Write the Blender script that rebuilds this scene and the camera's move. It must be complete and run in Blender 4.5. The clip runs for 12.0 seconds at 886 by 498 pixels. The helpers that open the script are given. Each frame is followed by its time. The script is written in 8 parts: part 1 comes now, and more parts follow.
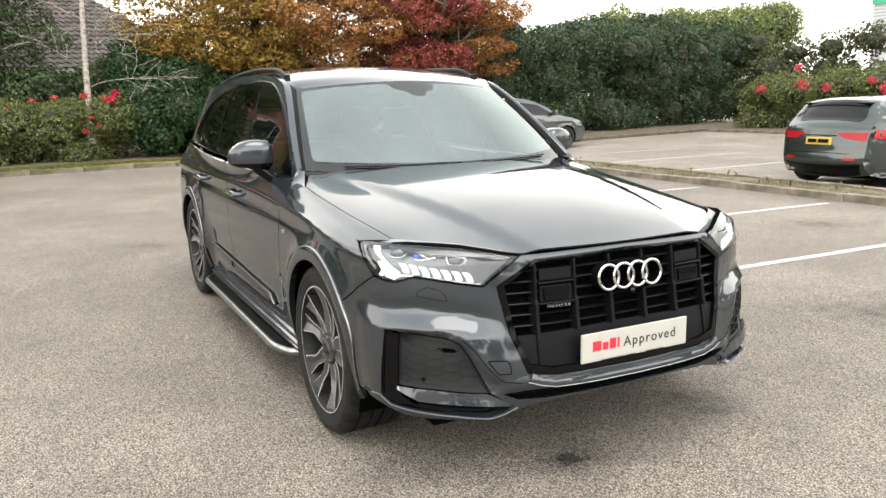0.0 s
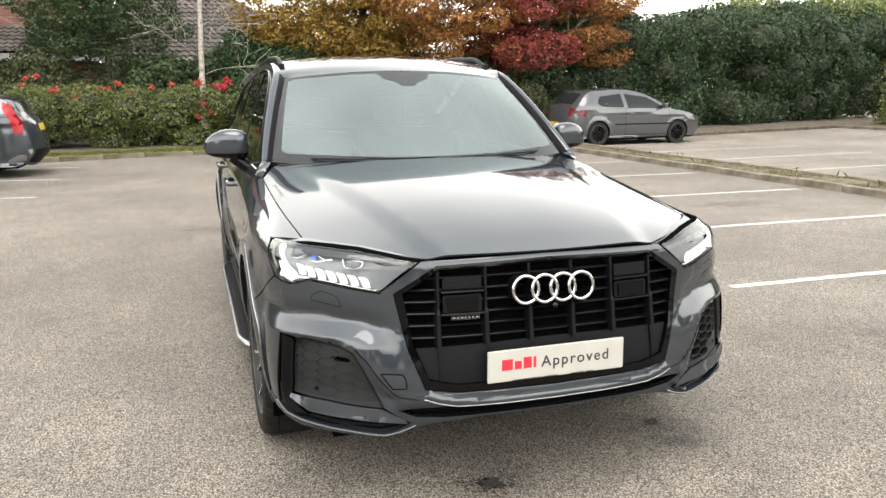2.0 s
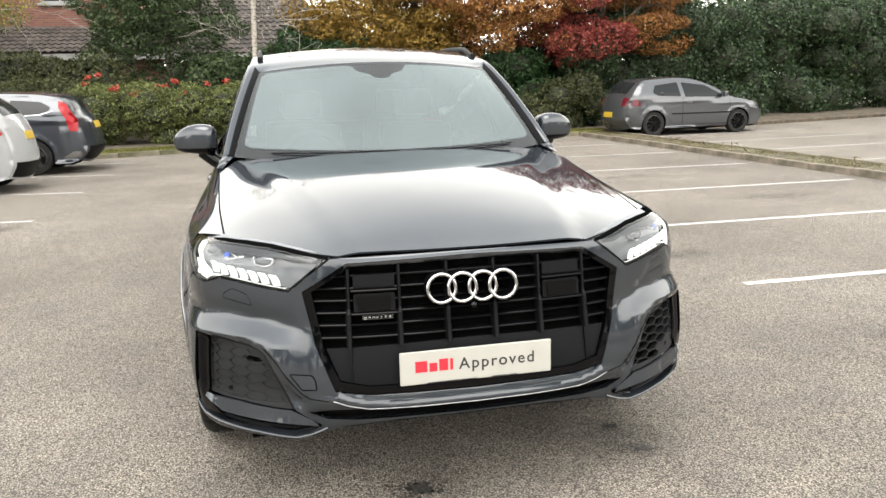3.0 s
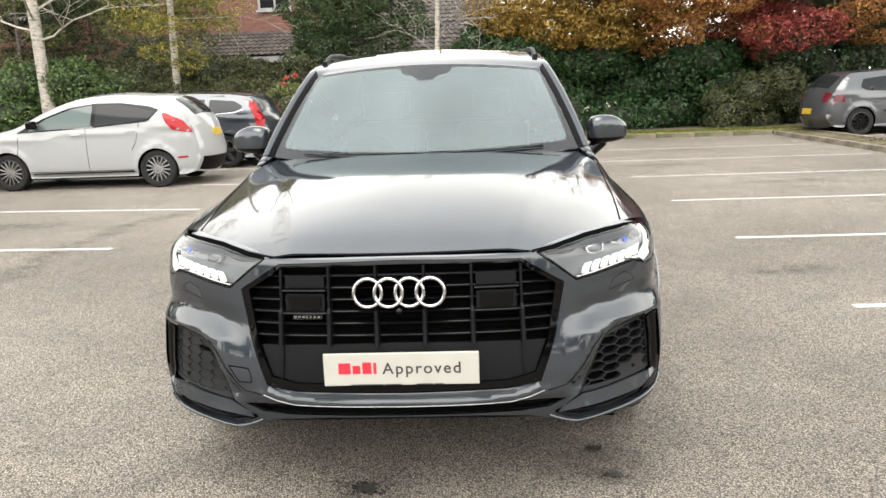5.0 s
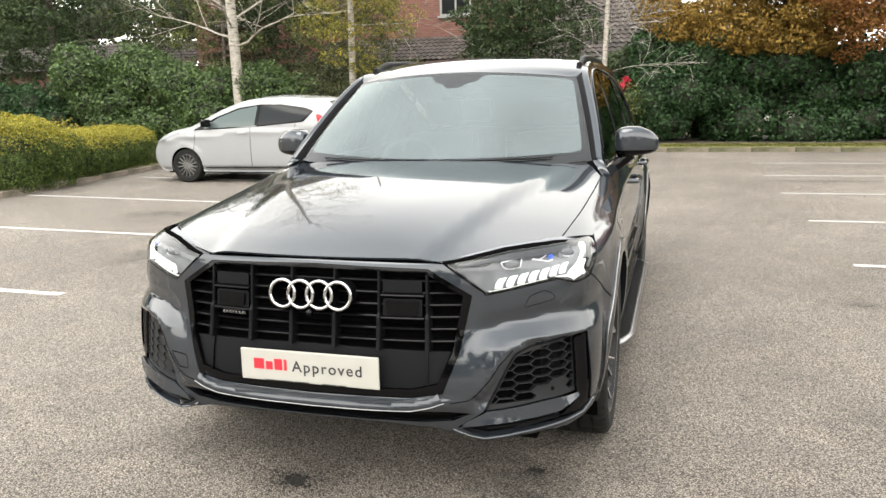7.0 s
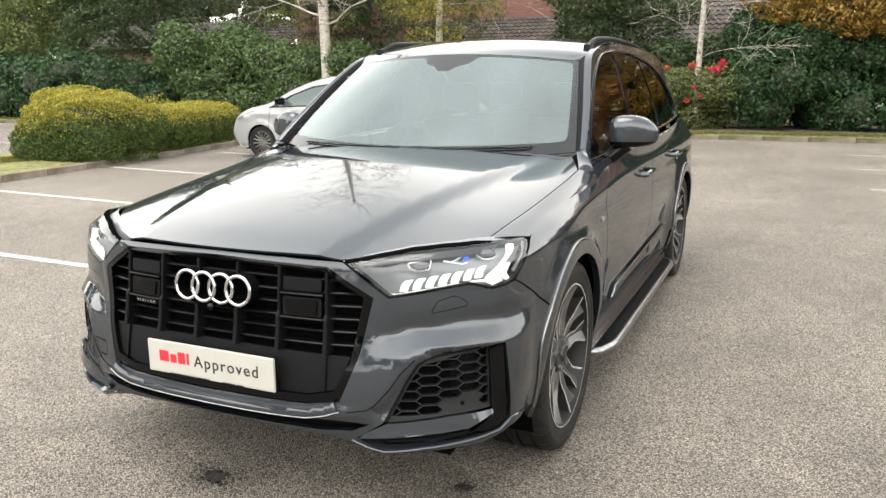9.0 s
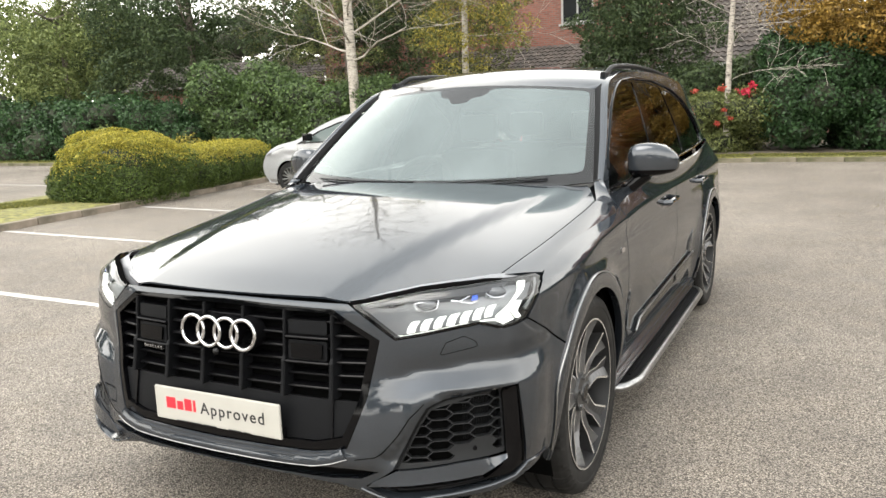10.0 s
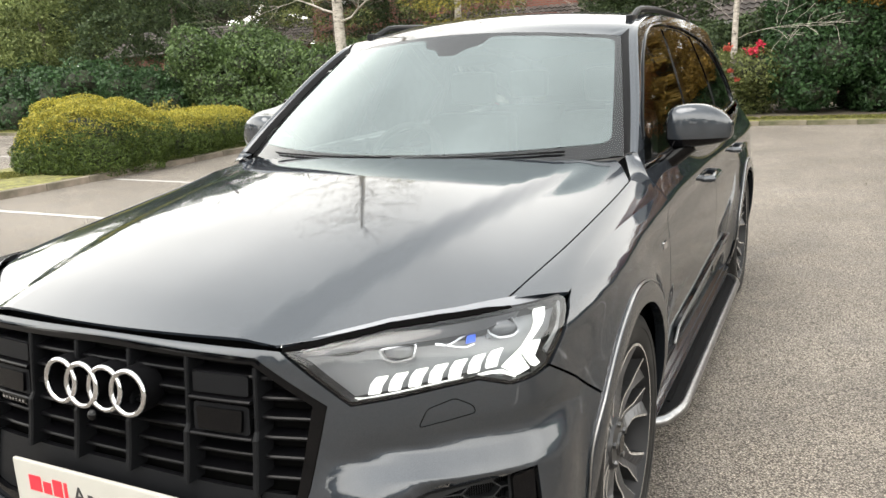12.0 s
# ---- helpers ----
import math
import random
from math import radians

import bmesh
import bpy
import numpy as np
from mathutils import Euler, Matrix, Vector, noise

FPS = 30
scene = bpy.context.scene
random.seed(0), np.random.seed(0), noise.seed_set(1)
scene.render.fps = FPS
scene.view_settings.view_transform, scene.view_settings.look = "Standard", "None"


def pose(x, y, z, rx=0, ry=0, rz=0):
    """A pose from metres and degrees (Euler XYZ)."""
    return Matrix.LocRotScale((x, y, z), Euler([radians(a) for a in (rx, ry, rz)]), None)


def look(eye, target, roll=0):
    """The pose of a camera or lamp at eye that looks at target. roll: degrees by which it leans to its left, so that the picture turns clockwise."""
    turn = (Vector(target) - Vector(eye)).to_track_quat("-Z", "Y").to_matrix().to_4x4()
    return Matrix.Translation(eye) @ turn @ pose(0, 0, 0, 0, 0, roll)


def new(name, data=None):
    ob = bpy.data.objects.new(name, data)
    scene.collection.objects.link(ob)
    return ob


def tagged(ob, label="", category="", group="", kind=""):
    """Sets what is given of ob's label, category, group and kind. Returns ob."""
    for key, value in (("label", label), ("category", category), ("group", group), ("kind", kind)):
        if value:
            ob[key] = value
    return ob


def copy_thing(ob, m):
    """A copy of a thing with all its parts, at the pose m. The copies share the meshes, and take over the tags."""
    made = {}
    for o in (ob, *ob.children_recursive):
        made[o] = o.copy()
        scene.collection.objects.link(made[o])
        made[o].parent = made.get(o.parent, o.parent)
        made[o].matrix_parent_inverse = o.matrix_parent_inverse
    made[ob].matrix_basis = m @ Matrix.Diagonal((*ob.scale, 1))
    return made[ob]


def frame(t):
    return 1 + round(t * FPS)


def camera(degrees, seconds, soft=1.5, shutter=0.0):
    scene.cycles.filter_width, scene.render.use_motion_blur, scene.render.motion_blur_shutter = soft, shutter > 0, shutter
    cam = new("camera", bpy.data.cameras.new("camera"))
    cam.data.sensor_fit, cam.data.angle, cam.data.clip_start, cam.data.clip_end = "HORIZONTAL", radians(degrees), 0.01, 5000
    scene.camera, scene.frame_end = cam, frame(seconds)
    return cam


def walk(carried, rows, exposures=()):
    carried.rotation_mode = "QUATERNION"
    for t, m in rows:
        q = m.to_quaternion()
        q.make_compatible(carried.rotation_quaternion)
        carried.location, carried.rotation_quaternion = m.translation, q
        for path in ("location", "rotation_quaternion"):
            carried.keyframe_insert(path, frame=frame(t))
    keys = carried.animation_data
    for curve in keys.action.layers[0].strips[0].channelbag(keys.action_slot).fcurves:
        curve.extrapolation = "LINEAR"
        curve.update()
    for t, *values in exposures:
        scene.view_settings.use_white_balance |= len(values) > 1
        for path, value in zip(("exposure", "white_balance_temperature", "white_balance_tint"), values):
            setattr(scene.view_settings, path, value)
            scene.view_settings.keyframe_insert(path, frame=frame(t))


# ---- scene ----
cam = camera(59.2, 12.0)
METRES, EYE, TURN = 4.981, 1.455, -27.15
EAST, NORTH = -1.9816, -2.2521
ROWS = [
    (0.0, 0.0, 0.0, 0.0, -0.2, -10.79, 1.06),
    (0.5, 0.0501, -0.0045, 0.0002, 1.13, -10.08, 0.68),
    (1.0, 0.0946, -0.0047, 0.001, 2.59, -10.39, 0.46),
    (1.5, 0.1196, 0.0266, -0.0027, 6.48, -10.97, 0.11),
    (2.0, 0.1543, 0.0559, -0.0008, 9.24, -11.38, 0.4),
    (2.5, 0.207, 0.0749, -0.0025, 11.59, -11.78, 1.09),
    (4.5, 0.3719, 0.1605, -0.0049, 25.16, -11.39, 1.53),
    (5.0, 0.4214, 0.1689, -0.0023, 29.46, -11.71, 1.97),
    (5.5, 0.4559, 0.2041, -0.0068, 32.69, -11.62, 1.1),
    (6.0, 0.4881, 0.2396, -0.0025, 35.85, -11.08, 0.32),
    (6.5, 0.5382, 0.2588, -0.0027, 40.28, -11.19, 0.95),
    (7.0, 0.5738, 0.2776, -0.0032, 43.7, -11.03, 1.23),
    (9.0, 0.626, 0.4003, -0.0022, 51.43, -12.31, 0.36),
    (9.5, 0.6343, 0.4115, 0.0011, 53.05, -10.94, 1.46),
    (10.0, 0.6232, 0.4232, -0.0004, 53.61, -10.07, 2.17),
    (10.5, 0.5851, 0.4404, -0.0041, 52.29, -10.42, 1.53),
    (11.0, 0.5539, 0.4562, -0.0074, 51.14, -11.45, 1.45),
    (11.5, 0.5228, 0.493, -0.0098, 52.08, -12.13, 2.27),
    (12.0, 0.4959, 0.5245, -0.0091, 53.13, -12.57, 2.61),
]
walk(cam, [(t, pose(EAST, NORTH, EYE, 0, 0, TURN) @ pose(METRES * x, METRES * y, METRES * z, 90 + pitch, roll, yaw)) for t, x, y, z, yaw, pitch, roll in ROWS],
     [(0.0, 2.4, 6500, 10), (12.0, 2.4, 6500, 10)])

# ---- light: a bright, thinly overcast afternoon ----
SUN_UP, SUN_ROUND = 66.0, 196.0
world = bpy.data.worlds.new("overcast")
scene.world = world
world.use_nodes = True
wn, wl = world.node_tree.nodes, world.node_tree.links
sky = wn.new("ShaderNodeTexSky")
sky.sky_type, sky.sun_disc = "NISHITA", False
sky.sun_elevation, sky.sun_rotation = radians(SUN_UP), radians(SUN_ROUND)
sky.air_density, sky.dust_density, sky.ozone_density = 1.0, 4.0, 1.0
grey = wn.new("ShaderNodeHueSaturation")
grey.inputs["Saturation"].default_value = 0.22
cloud = wn.new("ShaderNodeTexNoise")
cloud.inputs["Scale"].default_value, cloud.inputs["Detail"].default_value = 2.2, 4.0
cramp = wn.new("ShaderNodeMapRange")
cramp.inputs["From Min"].default_value, cramp.inputs["From Max"].default_value = 0.3, 0.7
cramp.inputs["To Min"].default_value, cramp.inputs["To Max"].default_value = 0.8, 1.15
veil = wn.new("ShaderNodeMix")
veil.data_type = "RGBA"
veil.inputs["Factor"].default_value = 0.9
veil.inputs["B"].default_value = (2.75, 2.72, 2.6, 1)
cmul = wn.new("ShaderNodeVectorMath")
cmul.operation = "SCALE"
wl.new(sky.outputs[0], grey.inputs["Color"])
wl.new(grey.outputs[0], veil.inputs["A"])
wl.new(cloud.outputs["Fac"], cramp.inputs["Value"])
wl.new(veil.outputs["Result"], cmul.inputs[0])
wl.new(cramp.outputs[0], cmul.inputs["Scale"])
# thin cloud glows towards the hidden sun and dims away from it
way = wn.new("ShaderNodeTexCoord")
dot = wn.new("ShaderNodeVectorMath")
dot.operation = "DOT_PRODUCT"
az, el = radians(SUN_ROUND), radians(SUN_UP)
dot.inputs[1].default_value = (math.sin(az) * math.cos(el), math.cos(az) * math.cos(el), math.sin(el))
wl.new(way.outputs["Generated"], dot.inputs[0])
glow = wn.new("ShaderNodeMapRange")
glow.interpolation_type = "SMOOTHERSTEP"
glow.inputs["From Min"].default_value, glow.inputs["From Max"].default_value = -0.5, 1.0
glow.inputs["To Min"].default_value, glow.inputs["To Max"].default_value = 0.95, 1.05
wl.new(dot.outputs["Value"], glow.inputs["Value"])
gmul = wn.new("ShaderNodeVectorMath")
gmul.operation = "SCALE"
wl.new(cmul.outputs[0], gmul.inputs[0])
wl.new(glow.outputs[0], gmul.inputs["Scale"])
# the cloud is thin and bright low down, thicker and bluer overhead
high = wn.new("ShaderNodeSeparateXYZ")
wl.new(way.outputs["Generated"], high.inputs[0])
tone = wn.new("ShaderNodeValToRGB")
tone.color_ramp.interpolation = "EASE"
tone.color_ramp.elements[0].position, tone.color_ramp.elements[0].color = 0.3, (1.12, 1.1, 1.06, 1)
tone.color_ramp.elements[1].position, tone.color_ramp.elements[1].color = 0.75, (0.52, 0.54, 0.555, 1)
wl.new(high.outputs["Z"], tone.inputs[0])
tmul = wn.new("ShaderNodeVectorMath")
tmul.operation = "MULTIPLY"
wl.new(gmul.outputs[0], tmul.inputs[0])
wl.new(tone.outputs[0], tmul.inputs[1])
wl.new(tmul.outputs[0], wn["Background"].inputs["Color"])
wn["Background"].inputs["Strength"].default_value = 0.272
sun = new("sun", bpy.data.lights.new("sun", "SUN"))
sun.data.energy, sun.data.angle, sun.data.color = 0.68, radians(50), (1.0, 0.93, 0.85)
a, e = radians(SUN_ROUND), radians(SUN_UP)
sun.matrix_world = look((0, 0, 30), (-math.sin(a) * math.cos(e), -math.cos(a) * math.cos(e), 30 - math.sin(e)))

# ---- building tools ----
from mathutils.geometry import delaunay_2d_cdt


def smooth(t):
    t = np.clip(t, 0.0, 1.0)
    return t * t * (3 - 2 * t)


def spline(*knots):
    """A smooth curve through (t, value) pairs, as a function of arrays."""
    k = np.array([p[0] for p in knots], float)
    v = np.array([p[1] for p in knots], float)
    d = np.diff(v) / np.diff(k)
    m = np.empty_like(v)
    m[0], m[-1] = d[0], d[-1]
    h = np.diff(k)
    m[1:-1] = (d[:-1] * h[1:] + d[1:] * h[:-1]) / (h[:-1] + h[1:])

    def value(t):
        t = np.clip(np.asarray(t, float), k[0], k[-1])
        i = np.clip(np.searchsorted(k, t, side="right") - 1, 0, len(k) - 2)
        u = (t - k[i]) / h[i]
        return ((1 + 2 * u) * (1 - u) ** 2 * v[i] + u * (1 - u) ** 2 * h[i] * m[i]
                + u * u * (3 - 2 * u) * v[i + 1] + u * u * (u - 1) * h[i] * m[i + 1])
    return value


def link_part(name, me, material, parent=None, label="", kind=""):
    ob = new(name, me)
    for m in (material if isinstance(material, (list, tuple)) else [material]):
        me.materials.append(m)
    if parent is not None:
        ob.parent = parent
    tagged(ob, label=label, kind=kind)
    return ob


def part(name, bm, material, parent=None, label="", soft=False):
    """Links a bmesh as one mesh object under a thing or a part."""
    me = bpy.data.meshes.new(name)
    bmesh.ops.recalc_face_normals(bm, faces=bm.faces)
    bm.to_mesh(me)
    bm.free()
    if soft:
        me.polygons.foreach_set("use_smooth", [True] * len(me.polygons))
        me.set_sharp_from_angle(angle=radians(38))
    return link_part(name, me, material, parent, label)


def thing(name, label, category, m=None, group="", kind=""):
    ob = new(name)
    ob.empty_display_size = 0.1
    if m is not None:
        ob.matrix_world = m
    return tagged(ob, label, category, group, kind)


def box(bm, x0, y0, z0, x1, y1, z1, m=None, bevel=0.0):
    r = bmesh.ops.create_cube(bm, size=1.0)
    vs = r["verts"]
    for v in vs:
        v.co = Vector(((x0 + x1) / 2 + v.co.x * (x1 - x0), (y0 + y1) / 2 + v.co.y * (y1 - y0), (z0 + z1) / 2 + v.co.z * (z1 - z0)))
    if bevel:
        es = list({e for v in vs for e in v.link_edges})
        r = bmesh.ops.bevel(bm, geom=es, offset=bevel, segments=2, affect="EDGES", profile=0.6)
        vs = list({v for f in r["faces"] for v in f.verts} | {v for v in vs if v.is_valid})
    if m is not None:
        bmesh.ops.transform(bm, matrix=m, verts=[v for v in vs if v.is_valid])
    return vs


def one_box(*a, **k):
    bm = bmesh.new()
    box(bm, *a, **k)
    return bm


def tube(bm, pts, radii, sides=8, closed=False, cap=True):
    """A round bar along points; radii is one number or one a point."""
    pts = [Vector(p) for p in pts]
    n = len(pts)
    if not hasattr(radii, "__len__"):
        radii = [radii] * n
    rings, up = [], None
    for i, p in enumerate(pts):
        a = pts[(i - 1) % n] if closed or i else p
        b = pts[(i + 1) % n] if closed or i < n - 1 else p
        t = (b - a).normalized()
        if up is None:
            up = Vector((0, 0, 1)) if abs(t.z) < 0.9 else Vector((1, 0, 0))
        side = t.cross(up).normalized()
        up = side.cross(t).normalized()
        rings.append([bm.verts.new(p + radii[i] * (math.cos(2 * math.pi * k / sides) * side + math.sin(2 * math.pi * k / sides) * up)) for k in range(sides)])
    for i in range(n if closed else n - 1):
        r, q = rings[i], rings[(i + 1) % n]
        for k in range(sides):
            bm.faces.new((r[k], r[(k + 1) % sides], q[(k + 1) % sides], q[k]))
    if cap and not closed:
        bm.faces.new(rings[0][::-1])
        bm.faces.new(rings[-1])
    return bm


def lathe(profile, sides=48, axis="x"):
    """A body turned about the x axis from (along, radius) pairs, open ended."""
    bm = bmesh.new()
    rings = []
    for k in range(sides):
        a = 2 * math.pi * k / sides
        rings.append([bm.verts.new((p, r * math.cos(a), r * math.sin(a))) for p, r in profile])
    for k in range(sides):
        a, b = rings[k], rings[(k + 1) % sides]
        for i in range(len(profile) - 1):
            bm.faces.new((a[i], a[i + 1], b[i + 1], b[i]))
    return bm


def inside(poly, pts):
    """Which of the points lie in the polygon."""
    poly = np.asarray(poly, float)
    x, y = pts[:, 0], pts[:, 1]
    res = np.zeros(len(pts), bool)
    j = len(poly) - 1
    for i in range(len(poly)):
        xi, yi, xj, yj = *poly[i], *poly[j]
        if yi != yj:
            res ^= ((yi > y) != (yj > y)) & (x < (xj - xi) * (y - yi) / (yj - yi) + xi)
        j = i
    return res


def near(poly, pts):
    """The distance of points from the polygon's edges."""
    poly = np.asarray(poly, float)
    best = np.full(len(pts), 9e9)
    for i in range(len(poly)):
        a, b = poly[i - 1], poly[i]
        d = b - a
        t = np.clip(((pts - a) @ d) / max(d @ d, 1e-12), 0, 1)
        best = np.minimum(best, np.linalg.norm(pts - a - t[:, None] * d, axis=1))
    return best


def refine(poly, step):
    out = []
    poly = [np.array(p, float) for p in poly]
    for i in range(len(poly)):
        a, b = poly[i], poly[(i + 1) % len(poly)]
        n = max(1, int(math.ceil(np.linalg.norm(b - a) / step)))
        out += [a + (b - a) * k / n for k in range(n)]
    return np.array(out)


def rounded(poly, r, n=4):
    """The polygon with its corners rounded; r is one radius or one a corner."""
    out, m = [], len(poly)
    for i in range(m):
        p, a, b = (np.array(poly[j % m], float) for j in (i, i - 1, i + 1))
        rr = r[i] if hasattr(r, "__len__") else r
        la, lb = np.linalg.norm(a - p), np.linalg.norm(b - p)
        c = min(rr, la * 0.45, lb * 0.45)
        if c <= 1e-6:
            out.append(p)
            continue
        s, e = p + (a - p) / la * c, p + (b - p) / lb * c
        for k in range(n + 1):
            t = k / n
            out.append((1 - t) ** 2 * s + 2 * t * (1 - t) * p + t * t * e)
    return np.array(out)


def grown(poly, d):
    """The polygon with every edge moved outward by d (inward if negative)."""
    p = np.asarray(poly, float)
    area = 0.5 * np.sum(p[:, 0] * np.roll(p[:, 1], -1) - np.roll(p[:, 0], -1) * p[:, 1])
    sgn = 1 if area > 0 else -1
    out = []
    for i in range(len(p)):
        a, b, c = p[i - 1], p[i], p[(i + 1) % len(p)]
        e1, e2 = (b - a) / (np.linalg.norm(b - a) + 1e-12), (c - b) / (np.linalg.norm(c - b) + 1e-12)
        n1, n2 = sgn * np.array((e1[1], -e1[0])), sgn * np.array((e2[1], -e2[0]))
        n = n1 + n2
        n = n / max(np.dot(n, n) / 2, 0.35)
        out.append(b + n * d)
    return np.array(out)


def sheet(outline, holes, surf, step=0.03, hem=0.012, middle=(0, 2.5, 0.6), flat=False):
    """A mesh of the part of a curved surface that lies inside an outline of its two parameters and outside
    the holes. surf(u, v) gives the places. The edges are turned in by hem."""
    loops = [refine(outline, step)] + [refine(h, step) for h in holes]
    o = loops[0]
    lo, hi = o.min(0), o.max(0)
    gx, gy = np.meshgrid(np.arange(lo[0] + step / 2, hi[0], step), np.arange(lo[1] + step / 2, hi[1], step))
    g = np.stack([gx.ravel(), gy.ravel()], 1)
    keep = inside(o, g) & (near(o, g) > step * 0.45)
    for h in loops[1:]:
        keep &= ~inside(h, g) & (near(h, g) > step * 0.45)
    g = g[keep]
    verts, edges, at = [], [], 0
    for l in loops:
        verts += [Vector(p) for p in l]
        edges += [(at + i, at + (i + 1) % len(l)) for i in range(len(l))]
        at += len(l)
    verts += [Vector(p) for p in g]
    v2, _, faces, *_ = delaunay_2d_cdt(verts, edges, [], 0, 1e-7)
    uv = np.array([(p.x, p.y) for p in v2])
    tri = np.array([f for f in faces if len(f) == 3])
    c = uv[tri].mean(1)
    ok = inside(o, c)
    for h in loops[1:]:
        ok &= ~inside(h, c)
    tri = tri[ok]
    return surface_mesh(uv, tri, surf, hem, middle)


def surface_mesh(uv, tri, surf, hem, middle, back=False):
    u, v = uv[:, 0], uv[:, 1]
    p = surf(u, v)
    e = 0.004
    n = np.cross(surf(u + e, v) - surf(u - e, v), surf(u, v + e) - surf(u, v - e))
    n /= np.linalg.norm(n, axis=1)[:, None] + 1e-12
    away = p - np.array(middle)
    if np.sum(n * away) < 0:
        n = -n
    g = np.cross(p[tri[:, 1]] - p[tri[:, 0]], p[tri[:, 2]] - p[tri[:, 0]])
    bad = np.sum(g * n[tri].mean(1), axis=1) < 0
    tri = tri.copy()
    tri[bad] = tri[bad][:, ::-1]
    pts, faces, normals = list(map(tuple, p)), [tuple(map(int, t)) for t in tri], list(map(tuple, n))
    if hem:
        count = {}
        for t in faces:
            for a, b in ((t[0], t[1]), (t[1], t[2]), (t[2], t[0])):
                count[(a, b)] = 1
        rim = [ab for ab in count if (ab[1], ab[0]) not in count]
        top, low = {}, {}
        for a, b in rim:
            w = p[b] - p[a]
            for q in (a, b):
                if q not in top:
                    out = np.cross(w, n[q])
                    out /= np.linalg.norm(out) + 1e-12
                    top[q] = len(pts)
                    pts.append(tuple(p[q]))
                    normals.append(tuple(out))
                    low[q] = len(pts)
                    pts.append(tuple(p[q] - n[q] * hem))
                    normals.append(tuple(out))
            faces.append((top[b], top[a], low[a], low[b]))
    me = bpy.data.meshes.new("sheet")
    me.from_pydata(pts, [], faces)
    me.polygons.foreach_set("use_smooth", [True] * len(me.polygons))
    me.normals_split_custom_set_from_vertices(normals)
    return me


def patch(surf, nu, nv, hem=0.0, middle=(0, 2.5, 0.6), u=(0, 1), v=(0, 1)):
    """A grid over a curved surface."""
    gu, gv = np.meshgrid(np.linspace(*u, nu), np.linspace(*v, nv), indexing="ij")
    uv = np.stack([gu.ravel(), gv.ravel()], 1)
    tri = []
    for i in range(nu - 1):
        for j in range(nv - 1):
            a = i * nv + j
            tri += [(a, a + nv, a + nv + 1), (a, a + nv + 1, a + 1)]
    return surface_mesh(uv, np.array(tri), surf, hem, middle)


# ---- materials ----
def material(name, color, rough=0.5, metal=0.0, coat=0.0, spec=0.5):
    m = bpy.data.materials.new(name)
    m.use_nodes = True
    b = m.node_tree.nodes["Principled BSDF"]
    b.inputs["Base Color"].default_value = (*color, 1)
    b.inputs["Roughness"].default_value, b.inputs["Metallic"].default_value = rough, metal
    b.inputs["Coat Weight"].default_value, b.inputs["Coat Roughness"].default_value = coat, 0.02
    b.inputs["Specular IOR Level"].default_value = spec
    return m


def node(m, kind, **values):
    n = m.node_tree.nodes.new(kind)
    for k, v in values.items():
        n.inputs[k.replace("_", " ")].default_value = v
    return n


def wire(m, a, b):
    m.node_tree.links.new(a, b)


def ramp(m, source, stops):
    r = m.node_tree.nodes.new("ShaderNodeValToRGB")
    el = r.color_ramp.elements
    while len(el) < len(stops):
        el.new(0.5)
    for e, (p, c) in zip(el, stops):
        e.position, e.color = p, (*c, 1)
    wire(m, source, r.inputs[0])
    return r


def bump(m, source, strength, distance):
    b = node(m, "ShaderNodeBump", Strength=strength, Distance=distance)
    wire(m, source, b.inputs["Height"])
    wire(m, b.outputs[0], m.node_tree.nodes["Principled BSDF"].inputs["Normal"])
    return b


def coords(m):
    return m.node_tree.nodes.new("ShaderNodeTexCoord").outputs["Object"]


def mottled(m, a, b, scale=4.0, detail=6.0, lo=0.35, hi=0.65):
    """Base colour that wanders between two colours."""
    n = node(m, "ShaderNodeTexNoise", Scale=scale, Detail=detail)
    wire(m, coords(m), n.inputs["Vector"])
    r = ramp(m, n.outputs["Fac"], [(lo, a), (hi, b)])
    wire(m, r.outputs[0], m.node_tree.nodes["Principled BSDF"].inputs["Base Color"])
    return n


def leaf_material(name, dark, light, rough=0.5, spec=0.3):
    m = material(name, light, rough, spec=spec)
    n = node(m, "ShaderNodeNewGeometry")
    r = ramp(m, n.outputs["Random Per Island"], [(0.0, dark), (0.6, tuple((p + q) / 2 for p, q in zip(dark, light))), (1.0, light)])
    wire(m, r.outputs[0], m.node_tree.nodes["Principled BSDF"].inputs["Base Color"])
    b = m.node_tree.nodes["Principled BSDF"]
    b.inputs["Subsurface Weight"].default_value = 0.0
    tr = m.node_tree.nodes.new("ShaderNodeBsdfTranslucent")
    wire(m, r.outputs[0], tr.inputs["Color"])
    mix = m.node_tree.nodes.new("ShaderNodeMixShader")
    mix.inputs[0].default_value = 0.3
    wire(m, b.outputs[0], mix.inputs[1])
    wire(m, tr.outputs[0], mix.inputs[2])
    wire(m, mix.outputs[0], m.node_tree.nodes["Material Output"].inputs["Surface"])
    return m


